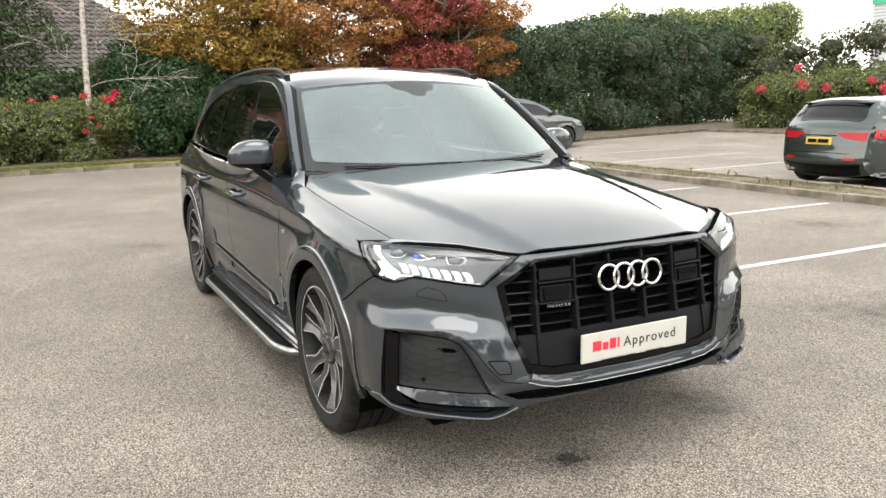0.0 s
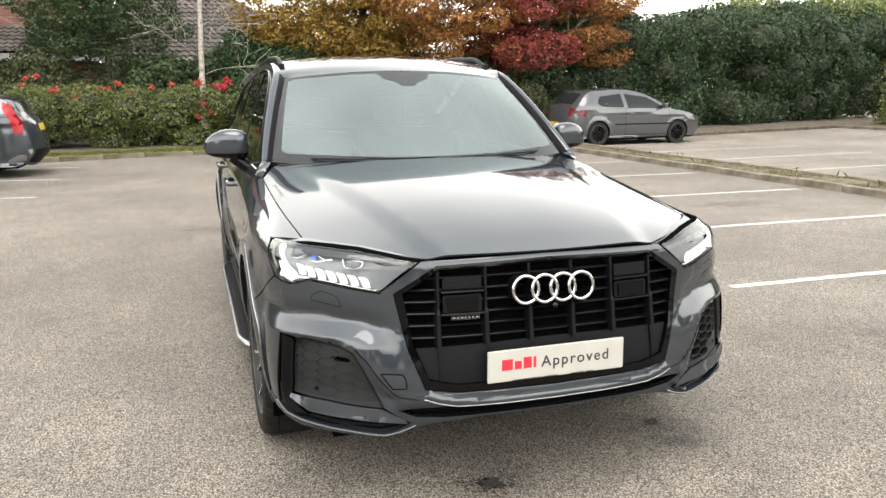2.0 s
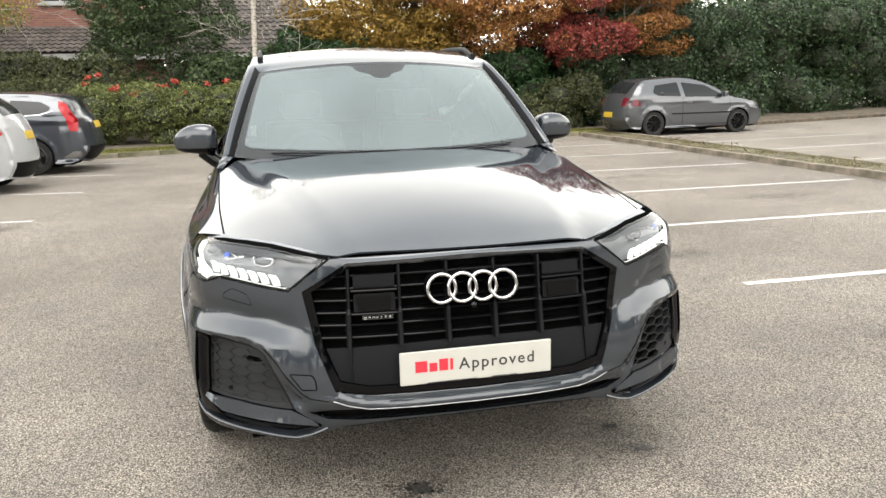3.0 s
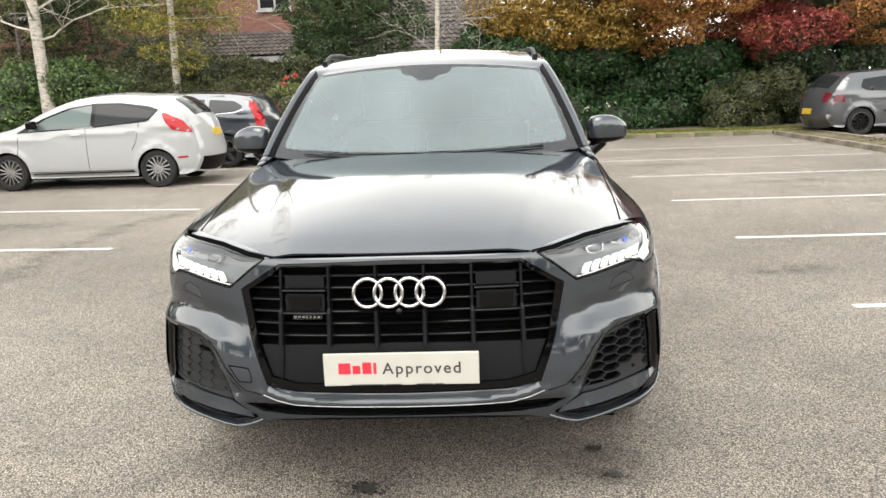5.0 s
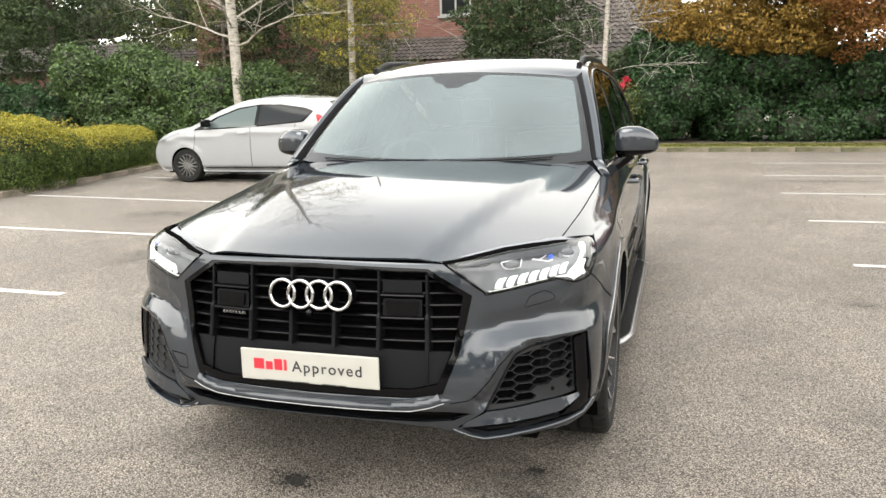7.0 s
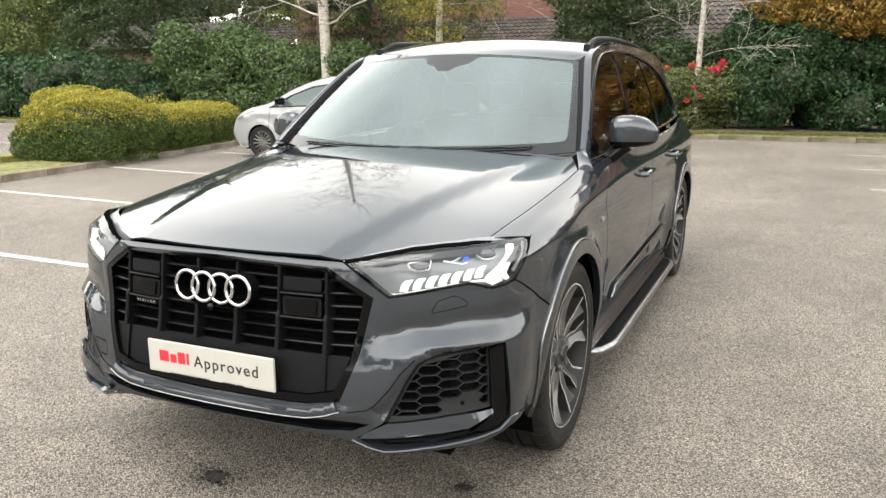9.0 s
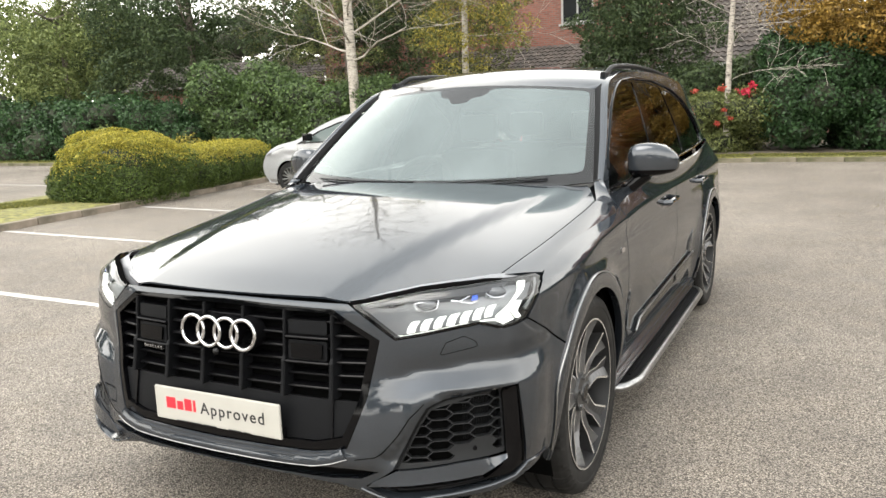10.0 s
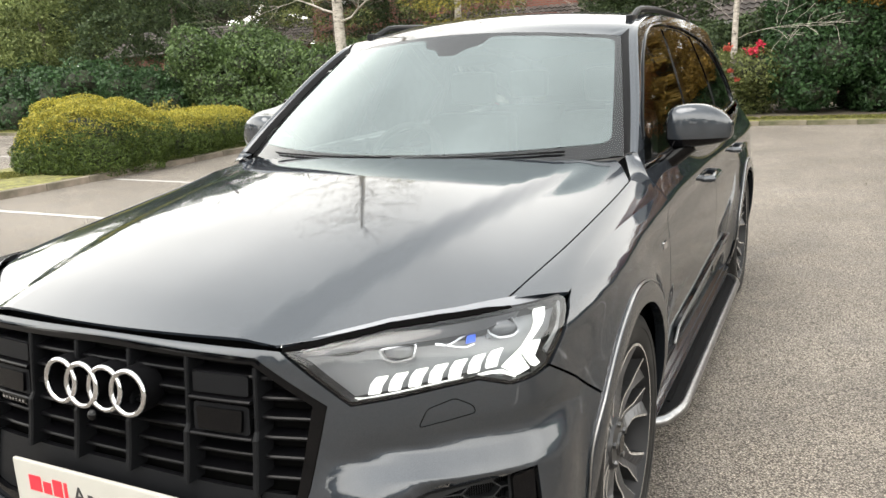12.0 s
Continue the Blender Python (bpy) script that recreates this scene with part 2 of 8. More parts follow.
def pane_material(name, tint, gloss_rough=0.0, ior=1.5, shine=(1.0, 1.0, 1.0)):
    """Thin glass: tinted see-through with a mirror gloss by Fresnel."""
    m = bpy.data.materials.new(name)
    m.use_nodes = True
    nt = m.node_tree
    nt.nodes.remove(nt.nodes["Principled BSDF"])
    f = node(m, "ShaderNodeFresnel", IOR=ior)
    t = node(m, "ShaderNodeBsdfTransparent", Color=(*tint, 1))
    g = node(m, "ShaderNodeBsdfGlossy", Roughness=gloss_rough, Color=(*shine, 1))
    x = nt.nodes.new("ShaderNodeMixShader")
    wire(m, f.outputs[0], x.inputs[0])
    wire(m, t.outputs[0], x.inputs[1])
    wire(m, g.outputs[0], x.inputs[2])
    wire(m, x.outputs[0], nt.nodes["Material Output"].inputs["Surface"])
    return m


def paint_material(name, color, flake=(0.0, 0.0, 0.0), rough=0.36, ior=1.62):
    """Car paint: a matt colour coat, metal flakes in it, and clear lacquer over both that mirrors by Fresnel."""
    m = bpy.data.materials.new(name)
    m.use_nodes = True
    nt = m.node_tree
    nt.nodes.remove(nt.nodes["Principled BSDF"])
    n = node(m, "ShaderNodeTexNoise", Scale=900.0, Detail=1.0)
    wire(m, coords(m), n.inputs["Vector"])
    tint = lambda c: ramp(m, n.outputs["Fac"], [(0.3, tuple(v * 0.8 for v in c)), (0.7, tuple(v * 1.2 for v in c))])
    base = node(m, "ShaderNodeBsdfDiffuse", Roughness=0.3)
    wire(m, tint(color).outputs[0], base.inputs["Color"])
    metal = node(m, "ShaderNodeBsdfGlossy", Roughness=rough)
    wire(m, tint(flake).outputs[0], metal.inputs["Color"])
    both_coats = nt.nodes.new("ShaderNodeAddShader")
    wire(m, base.outputs[0], both_coats.inputs[0])
    wire(m, metal.outputs[0], both_coats.inputs[1])
    d = node(m, "ShaderNodeTexNoise", Scale=3.0, Detail=5.0)
    wire(m, coords(m), d.inputs["Vector"])
    dust = node(m, "ShaderNodeMapRange", To_Min=0.0, To_Max=0.045)
    wire(m, d.outputs["Fac"], dust.inputs["Value"])
    peel = node(m, "ShaderNodeTexNoise", Scale=160.0, Detail=1.0)
    wire(m, coords(m), peel.inputs["Vector"])
    ripple = node(m, "ShaderNodeBump", Strength=0.04, Distance=0.001)
    wire(m, peel.outputs["Fac"], ripple.inputs["Height"])
    lacquer = node(m, "ShaderNodeBsdfGlossy", Color=(1, 1, 1, 1))
    wire(m, dust.outputs[0], lacquer.inputs["Roughness"])
    wire(m, ripple.outputs[0], lacquer.inputs["Normal"])
    f = node(m, "ShaderNodeFresnel", IOR=ior)
    mix = nt.nodes.new("ShaderNodeMixShader")
    wire(m, f.outputs[0], mix.inputs[0])
    wire(m, both_coats.outputs[0], mix.inputs[1])
    wire(m, lacquer.outputs[0], mix.inputs[2])
    wire(m, mix.outputs[0], nt.nodes["Material Output"].inputs["Surface"])
    return m


PAINT = paint_material("grey_metallic_paint", (0.008, 0.0096, 0.012), (0.025, 0.029, 0.035))
GLOSS_BLACK = material("gloss_black", (0.0012, 0.0012, 0.0016), 0.06, spec=0.22)
BLACK_PLASTIC = material("black_plastic", (0.0025, 0.0025, 0.003), 0.5, spec=0.08)
bump(BLACK_PLASTIC, node(BLACK_PLASTIC, "ShaderNodeTexNoise", Scale=600.0).outputs["Fac"], 0.15, 0.001)
DARK_PANEL = material("dark_grey_plastic", (0.0055, 0.0058, 0.0066), 0.42, spec=0.09)
bump(DARK_PANEL, node(DARK_PANEL, "ShaderNodeTexNoise", Scale=700.0).outputs["Fac"], 0.12, 0.001)
# near black puts the shade inside gaps and cavities into the colour
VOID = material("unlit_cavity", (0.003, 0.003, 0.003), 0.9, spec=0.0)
CHROME = material("polished_metal", (0.55, 0.55, 0.56), 0.1, 1.0)
SATIN = material("brushed_aluminium", (0.55, 0.55, 0.56), 0.3, 1.0)
mottled(SATIN, (0.24, 0.24, 0.245), (0.36, 0.36, 0.36), 40.0)
ALLOY = material("machined_alloy", (0.8, 0.795, 0.785), 0.22, 0.9)
ALLOY_FACE = material("grey_wheel_face", (0.115, 0.115, 0.118), 0.36, 0.75)
RIM_BARREL = material("dark_rim_barrel", (0.022, 0.022, 0.023), 0.45, 0.4, spec=0.2)
ALLOY_DARK = material("dark_grey_wheel_paint", (0.05, 0.05, 0.051), 0.35, 0.6)
RUBBER = material("tyre_rubber", (0.01, 0.01, 0.01), 0.6, spec=0.2)
mottled(RUBBER, (0.007, 0.007, 0.007), (0.016, 0.0155, 0.015), 14.0)
SCREEN_GLASS = pane_material("windscreen_glass", (0.86, 0.9, 0.88), 0.0, 1.6)
SCREEN_FILM = pane_material("heat_reflecting_film", (0.5, 0.57, 0.55), 0.0, 2.75, (0.88, 0.98, 0.97))
FRONT_GLASS = pane_material("clear_side_pane", (0.5, 0.54, 0.52), 0.0, 1.45)
TINT_GLASS = pane_material("tinted_glass", (0.045, 0.05, 0.05), 0.0, 1.42)
LENS = pane_material("clear_lens", (0.93, 0.94, 0.95))
CABIN = material("dark_cabin_cloth", (0.02, 0.02, 0.021), 0.7)
mottled(CABIN, (0.03, 0.031, 0.032), (0.06, 0.061, 0.062), 30.0)
WHITE_PLATE = material("white_reflective_plate", (0.42, 0.41, 0.37), 0.35)
mottled(WHITE_PLATE, (0.345, 0.337, 0.305), (0.37, 0.362, 0.33), 9.0)
RED_INK = material("red_ink", (0.75, 0.02, 0.035), 0.4)
GREY_INK = material("grey_ink", (0.02, 0.02, 0.022), 0.4)
LAMP_RED = material("red_lamp_plastic", (0.26, 0.007, 0.011), 0.2, spec=0.3)
LAMP_DARK = material("dark_red_lamp_plastic", (0.085, 0.006, 0.012), 0.15, spec=0.4)
YELLOW_PLATE = material("yellow_plate", (0.42, 0.29, 0.03), 0.4)
LIT = material("lit_lamp", (0.6, 0.6, 0.59), 0.3)
LIT.node_tree.nodes["Principled BSDF"].inputs["Emission Color"].default_value = (0.95, 1.0, 0.9, 1)
LIT.node_tree.nodes["Principled BSDF"].inputs["Emission Strength"].default_value = 0.22
LAMP_BOWL = material("grey_lamp_bowl", (0.2, 0.208, 0.222), 0.45, 0.3)
LAMP_TOP = material("grey_lamp_shelf", (0.035, 0.037, 0.042), 0.4)
BEZEL = material("silver_bezel", (0.5, 0.51, 0.53), 0.2, 0.7)
REFLECTOR = material("ribbed_clear_reflector", (0.35, 0.36, 0.37), 0.25, 0.5)
rw = node(REFLECTOR, "ShaderNodeTexVoronoi", Scale=260.0)
wire(REFLECTOR, coords(REFLECTOR), rw.inputs["Vector"])
bump(REFLECTOR, rw.outputs["Distance"], 0.8, 0.003)
BLUE_TRIM = material("blue_lamp_trim", (0.02, 0.09, 0.6), 0.3)
HEADLINING = material("dark_headlining", (0.05, 0.05, 0.05), 0.9, spec=0.0)
DASH = material("soft_dash_plastic", (0.16, 0.163, 0.163), 0.85, spec=0.2)
mottled(DASH, (0.14, 0.143, 0.143), (0.19, 0.192, 0.192), 40.0)
GREY_MESH = material("dark_grey_moulded_mesh", (0.012, 0.0126, 0.0135), 0.45, spec=0.2)
SLAT = material("satin_black_slat", (0.0025, 0.0025, 0.003), 0.28, spec=0.16)
PROJECTOR = material("clear_projector_lens", (0.09, 0.095, 0.105), 0.05, spec=0.8)

# ---- ground ----
def asphalt_material():
    m = material("worn_asphalt", (0.2, 0.19, 0.18), 0.8, spec=0.35)
    c = coords(m)
    big = node(m, "ShaderNodeTexNoise", Scale=0.35, Detail=7.0, Roughness=0.65)
    mid = node(m, "ShaderNodeTexNoise", Scale=2.6, Detail=6.0, Roughness=0.7)
    grit = node(m, "ShaderNodeTexVoronoi", Scale=150.0)
    fine = node(m, "ShaderNodeTexNoise", Scale=160.0, Detail=2.0)
    for n in (big, mid, grit, fine):
        wire(m, c, n.inputs["Vector"])
    tone = ramp(m, big.outputs["Fac"], [(0.3, (0.17, 0.154, 0.135)), (0.5, (0.232, 0.212, 0.188)), (0.7, (0.296, 0.273, 0.244))])
    blot = ramp(m, mid.outputs["Fac"], [(0.3, (0.72, 0.72, 0.73)), (0.55, (1.0, 1.0, 1.0)), (0.72, (1.13, 1.12, 1.1))])
    stone = ramp(m, grit.outputs["Color"], [(0.0, (0.45, 0.44, 0.43)), (0.4, (0.85, 0.84, 0.83)), (0.75, (1.18, 1.17, 1.15)), (1.0, (1.8, 1.76, 1.7))])
    a = m.node_tree.nodes.new("ShaderNodeMix")
    b = m.node_tree.nodes.new("ShaderNodeMix")
    for x, f in ((a, 1.0), (b, 1.0)):
        x.data_type, x.blend_type = "RGBA", "MULTIPLY"
        x.inputs["Factor"].default_value = f
    wire(m, tone.outputs[0], a.inputs["A"])
    wire(m, blot.outputs[0], a.inputs["B"])
    wire(m, a.outputs["Result"], b.inputs["A"])
    wire(m, stone.outputs[0], b.inputs["B"])
    pit = ramp(m, grit.outputs["Distance"], [(0.0, (1.75, 1.72, 1.68)), (0.36, (1.5, 1.48, 1.45)), (0.52, (0.95, 0.93, 0.9)), (0.68, (0.4, 0.38, 0.36))])
    c2 = m.node_tree.nodes.new("ShaderNodeMix")
    c2.data_type, c2.blend_type = "RGBA", "MULTIPLY"
    c2.inputs["Factor"].default_value = 1.0
    wire(m, b.outputs["Result"], c2.inputs["A"])
    wire(m, pit.outputs[0], c2.inputs["B"])
    wire(m, c2.outputs["Result"], m.node_tree.nodes["Principled BSDF"].inputs["Base Color"])
    add = m.node_tree.nodes.new("ShaderNodeMath")
    wire(m, grit.outputs["Distance"], add.inputs[0])
    wire(m, fine.outputs["Fac"], add.inputs[1])
    bump(m, add.outputs[0], 1.0, 0.011)
    damp = node(m, "ShaderNodeMapRange", From_Min=0.35, From_Max=0.65, To_Min=0.62, To_Max=0.88)
    wire(m, mid.outputs["Fac"], damp.inputs["Value"])
    wire(m, damp.outputs[0], m.node_tree.nodes["Principled BSDF"].inputs["Roughness"])
    return m


ASPHALT = asphalt_material()
MOSS = material("mossy_soil", (0.1, 0.09, 0.05), 0.9)
mn = mottled(MOSS, (0.055, 0.045, 0.032), (0.13, 0.115, 0.055), 5.0, 9.0)
bump(MOSS, mn.outputs["Fac"], 1.0, 0.05)
TURF = material("yellow_green_turf", (0.2, 0.21, 0.04), 0.9)
tn = mottled(TURF, (0.085, 0.08, 0.032), (0.2, 0.195, 0.05), 9.0, 9.0)
bump(TURF, tn.outputs["Fac"], 1.0, 0.06)
SOIL = material("leaf_litter_soil", (0.06, 0.05, 0.035), 0.95)
mottled(SOIL, (0.03, 0.025, 0.018), (0.11, 0.085, 0.055), 6.0)
KERB = material("weathered_concrete_kerb", (0.3, 0.28, 0.25), 0.85)
kn = mottled(KERB, (0.085, 0.075, 0.052), (0.25, 0.205, 0.165), 2.5, 9.0)
bump(KERB, kn.outputs["Fac"], 0.4, 0.01)
MOSSY_KERB = material("mossy_concrete_kerb", (0.1, 0.095, 0.06), 0.9)
kn = mottled(MOSSY_KERB, (0.05, 0.052, 0.02), (0.15, 0.13, 0.095), 3.5, 9.0)
bump(MOSSY_KERB, kn.outputs["Fac"], 0.5, 0.01)
LINE = material("worn_white_line_paint", (0.7, 0.69, 0.66), 0.7)
ln = node(LINE, "ShaderNodeTexNoise", Scale=14.0, Detail=8.0, Roughness=0.75)
wire(LINE, coords(LINE), ln.inputs["Vector"])
lr = ramp(LINE, ln.outputs["Fac"], [(0.34, (0.2, 0.186, 0.168)), (0.46, (0.36, 0.346, 0.328)), (0.7, (0.45, 0.44, 0.42))])
wire(LINE, lr.outputs[0], LINE.node_tree.nodes["Principled BSDF"].inputs["Base Color"])

bm = bmesh.new()
R = [-900, -120, -40, -12, 0, 12, 40, 120, 900]
grid = [[bm.verts.new((x, y, 0)) for y in R] for x in R]
for i in range(len(R) - 1):
    for j in range(len(R) - 1):
        bm.faces.new((grid[i][j], grid[i + 1][j], grid[i + 1][j + 1], grid[i][j + 1]))
ground = part("ground", bm, ASPHALT)
tagged(ground, "worn light grey asphalt car park with stains", "ground", kind="structure")


def bed(name, poly, z, mat, label):
    """A raised bed of earth or grass inside kerbs, domed and uneven."""
    poly = refine(poly, 0.5)
    def surf(u, v):
        q = np.stack([u, v], 1)
        d = near(poly, q)
        wob = np.array([noise.noise(Vector((a * 1.3, b * 1.3, 0))) for a, b in q])
        return np.stack([u, v, z + 0.05 * smooth(d / 0.6) + 0.03 * wob * smooth(d / 0.3)], 1)
    me = sheet(poly, [], surf, 0.5, hem=0.12, middle=(0, 0, -50))
    return tagged(link_part(name, me, mat), label, "planting bed", kind="structure")


bed("rear_bed", [(-29, 17.55), (-9, 17.15), (-4.8, 16.5), (-2.2, 17.35), (0, 17.75), (8.7, 17.75), (30, 23.8), (30, 34), (-34, 34), (-34, 17.55)], 0.09, SOIL, "dark planting bed of soil and leaf litter behind the kerb")
bed("island_bed", [(7.84, -14), (8.62, -14), (8.62, 17.6), (7.84, 17.6)], 0.085, MOSS, "narrow mossy grass island between two kerbs")
bed("hedge_bed", [(-8.6, 4.2), (-9.35, 8.4), (-10.1, 13.2), (-11.0, 16.8), (-13.6, 16.6), (-12.2, 8.0), (-11.2, 4.0)], 0.09, TURF, "grassy bed under the clipped hedge")
bed("far_bed", [(22.6, -14), (40, -14), (40, 30), (22.6, 23.0)], 0.09, SOIL, "far planting bed with roses")


def strip(name, pts, w, z, mat, label):
    """A grass strip along a line."""
    pts = [Vector(p) for p in pts]
    left, right = [], []
    for i, p in enumerate(pts):
        t = (pts[min(i + 1, len(pts) - 1)] - pts[max(i - 1, 0)]).normalized()
        n = Vector((-t.y, t.x))
        left.append(p + n * w)
        right.append(p)
    poly = [tuple(p) for p in right] + [tuple(p) for p in reversed(left)]
    return bed(name, poly, z, mat, label)


strip("grass_strip", [(-9, 17.16), (-4.8, 16.52), (-2.2, 17.37), (0, 17.77), (8.6, 17.77)], 0.75, 0.115, TURF, "yellow-green mossy grass strip behind the kerb")
strip("grass_strip", [(-29, 17.56), (-9.02, 17.16)], 0.75, 0.115, TURF, "yellow-green grass strip behind the kerb")


def kerb_mesh(length):
    bm = bmesh.new()
    box(bm, -length / 2 + 0.006, -0.0625, -0.05, length / 2 - 0.006, 0.0625, 0.105, bevel=0.016)
    me = bpy.data.meshes.new("kerb_stone")
    bmesh.ops.recalc_face_normals(bm, faces=bm.faces)
    bm.to_mesh(me)
    bm.free()
    me.materials.append(KERB)
    return me


KERB_STONE = kerb_mesh(0.915)
MOSSY_STONE = kerb_mesh(0.915)
MOSSY_STONE.materials[0] = MOSSY_KERB


def kerb(name, pts, label, stone=KERB_STONE):
    """A run of kerb stones along a line."""
    run = thing(name, label, "kerb", kind="structure")
    rng = random.Random(len(name))
    for a, b in zip(pts, pts[1:]):
        a, b = Vector((*a, 0)), Vector((*b, 0))
        n = max(1, round((b - a).length / 0.915))
        turn = math.degrees(math.atan2(b.y - a.y, b.x - a.x))
        for i in range(n):
            p = a + (b - a) * (i + 0.5) / n
            st = new("kerb_stone", stone)
            st.parent = run
            st.matrix_world = pose(p.x, p.y, rng.uniform(-0.008, 0.006), rng.uniform(-1, 1), rng.uniform(-0.4, 0.4), turn + rng.uniform(-0.5, 0.5)) @ Matrix.Diagonal(((b - a).length / n / 0.915, 1, 1, 1))
    return run


kerb("rear_kerb", [(-29, 17.48), (-9, 17.08), (-4.8, 16.43), (-2.2, 17.28), (0, 17.68), (7.7, 17.68)], "mossy dark concrete kerb at the back of the bays", MOSSY_STONE)
kerb("island_kerb", [(7.77, -12), (7.77, 17.6)], "weathered concrete kerb stones along the grass island")
kerb("island_kerb", [(8.69, 17.6), (8.69, -12)], "weathered concrete kerb stones along the grass island")
kerb("hedge_kerb", [(-8.54, 3.2), (-9.28, 8.4), (-10.03, 13.2), (-10.9, 16.9)], "grey concrete kerb below the clipped hedge")
kerb("far_kerb", [(22.5, -12), (22.5, 23)], "far concrete kerb")
kerb("corner_kerb", [(8.75, 18.7), (22.5, 23.4)], "concrete kerb below the tall hedge")


def bay_line(x0, y0, x1, y1, w=0.095):
    bm = bmesh.new()
    d = Vector((x1 - x0, y1 - y0, 0))
    n = Vector((-d.y, d.x, 0)).normalized() * w / 2
    k = max(2, int(d.length / 0.12))
    rng = random.Random(int(100 * (x0 + 7 * y0)))
    rows = []
    for i in range(k + 1):
        p = Vector((x0, y0, 0.004)) + d * i / k
        e, f = rng.uniform(0.8, 1.12), rng.uniform(0.8, 1.12)
        rows.append((bm.verts.new(p + n * e), bm.verts.new(p - n * f)))
    for a, b in zip(rows, rows[1:]):
        bm.faces.new((a[0], a[1], b[1], b[0]))
    ob = part("bay_line", bm, LINE)
    return tagged(ob, "thin worn white parking bay line on asphalt", "road marking", group="bay lines", kind="structure")


for y in (-0.1, 2.39, 4.66, 7.03, 9.55, 12.05, 14.5):
    bay_line(2.62, y, 7.4, y - 0.02)
for y, rise in ((-0.02, 0.1), (2.44, 0.14), (4.9, 0.32), (7.42, 0.52), (10.08, 0.75), (12.6, 0.8), (15.0, 0.8)):
    bay_line(-3.33, y, -9.0, y + rise)
for y in (4.3, 6.8, 9.2, 11.66, 14.0, 16.4):
    bay_line(9.1, y, 14.1, y + 0.42)
for y in (5.3, 8.0, 10.8, 13.4):
    bay_line(-12.4, y, -18.0, y + 0.3)


def stain(x, y, r, mat, name="oil_stain", label="small dark oil stain on the asphalt", seed=0):
    rng = random.Random(seed)
    bm = bmesh.new()
    vs = []
    for k in range(26):
        a = 2 * math.pi * k / 26
        q = 0.7 * r * (0.75 + 0.6 * noise.noise(Vector((math.cos(a) * 1.6 + seed * 9, math.sin(a) * 1.6, 0)))) * rng.uniform(0.7, 1.15)
        vs.append(bm.verts.new((x + 1.35 * q * math.cos(a), y + 0.8 * q * math.sin(a), 0.003)))
    bm.faces.new(vs)
    for _ in range(90):
        a, q, s = rng.uniform(0, 6.28), r * (0.4 + abs(rng.gauss(0.25, 0.38))), r * rng.uniform(0.025, 0.09)
        cx, cy = x + 1.3 * q * math.cos(a), y + 0.9 * q * math.sin(a)
        bm.faces.new([bm.verts.new((cx + s * math.cos(k * 1.05 + a), cy + s * math.sin(k * 1.05 + a), 0.003)) for k in range(6)])
    return tagged(part(name, bm, mat), label, "stain", kind="structure")


OIL = material("dark_oil", (0.035, 0.032, 0.03), 0.55)
mottled(OIL, (0.012, 0.012, 0.011), (0.07, 0.064, 0.058), 60.0, 4.0, 0.42, 0.68)

SMEAR = bpy.data.materials.new("faint_dirt_smear")
SMEAR.use_nodes = True
sc = node(SMEAR, "ShaderNodeVectorMath")
sc.operation = "LENGTH"
wire(SMEAR, coords(SMEAR), sc.inputs[0])
edge = node(SMEAR, "ShaderNodeMapRange", From_Min=0.15, From_Max=1.0, To_Min=0.42, To_Max=0.0)
edge.interpolation_type = "SMOOTHSTEP"
wire(SMEAR, sc.outputs["Value"], edge.inputs["Value"])
patchy = node(SMEAR, "ShaderNodeTexNoise", Scale=5.0, Detail=7.0, Roughness=0.7)
wire(SMEAR, node(SMEAR, "ShaderNodeNewGeometry").outputs["Position"], patchy.inputs["Vector"])
weight = node(SMEAR, "ShaderNodeMapRange", From_Min=0.35, From_Max=0.65)
wire(SMEAR, patchy.outputs["Fac"], weight.inputs["Value"])
prod = node(SMEAR, "ShaderNodeMath")
prod.operation = "MULTIPLY"
wire(SMEAR, edge.outputs[0], prod.inputs[0])
wire(SMEAR, weight.outputs[0], prod.inputs[1])
sm = SMEAR.node_tree.nodes.new("ShaderNodeMixShader")
SMEAR.node_tree.nodes["Principled BSDF"].inputs["Base Color"].default_value = (0.075, 0.066, 0.056, 1)
SMEAR.node_tree.nodes["Principled BSDF"].inputs["Roughness"].default_value = 0.8
wire(SMEAR, prod.outputs[0], sm.inputs[0])
wire(SMEAR, SMEAR.node_tree.nodes.new("ShaderNodeBsdfTransparent").outputs[0], sm.inputs[1])
wire(SMEAR, SMEAR.node_tree.nodes["Principled BSDF"].outputs[0], sm.inputs[2])
wire(SMEAR, sm.outputs[0], SMEAR.node_tree.nodes["Material Output"].inputs["Surface"])


def smear(x, y, rx, ry, turn=0.0):
    """A faint dark patch of dirt that fades out at its edge."""
    bm = bmesh.new()
    bmesh.ops.create_circle(bm, cap_ends=True, segments=32, radius=1.0)
    ob = part("dirt_smear", bm, SMEAR)
    ob.matrix_world = pose(x, y, 0.002 + 0.0002 * (len(bpy.data.objects) % 5), 0, 0, turn) @ Matrix.Diagonal((rx, ry, 1, 1))
    return tagged(ob, "faint dark dirt smear on the asphalt", "stain", kind="structure")


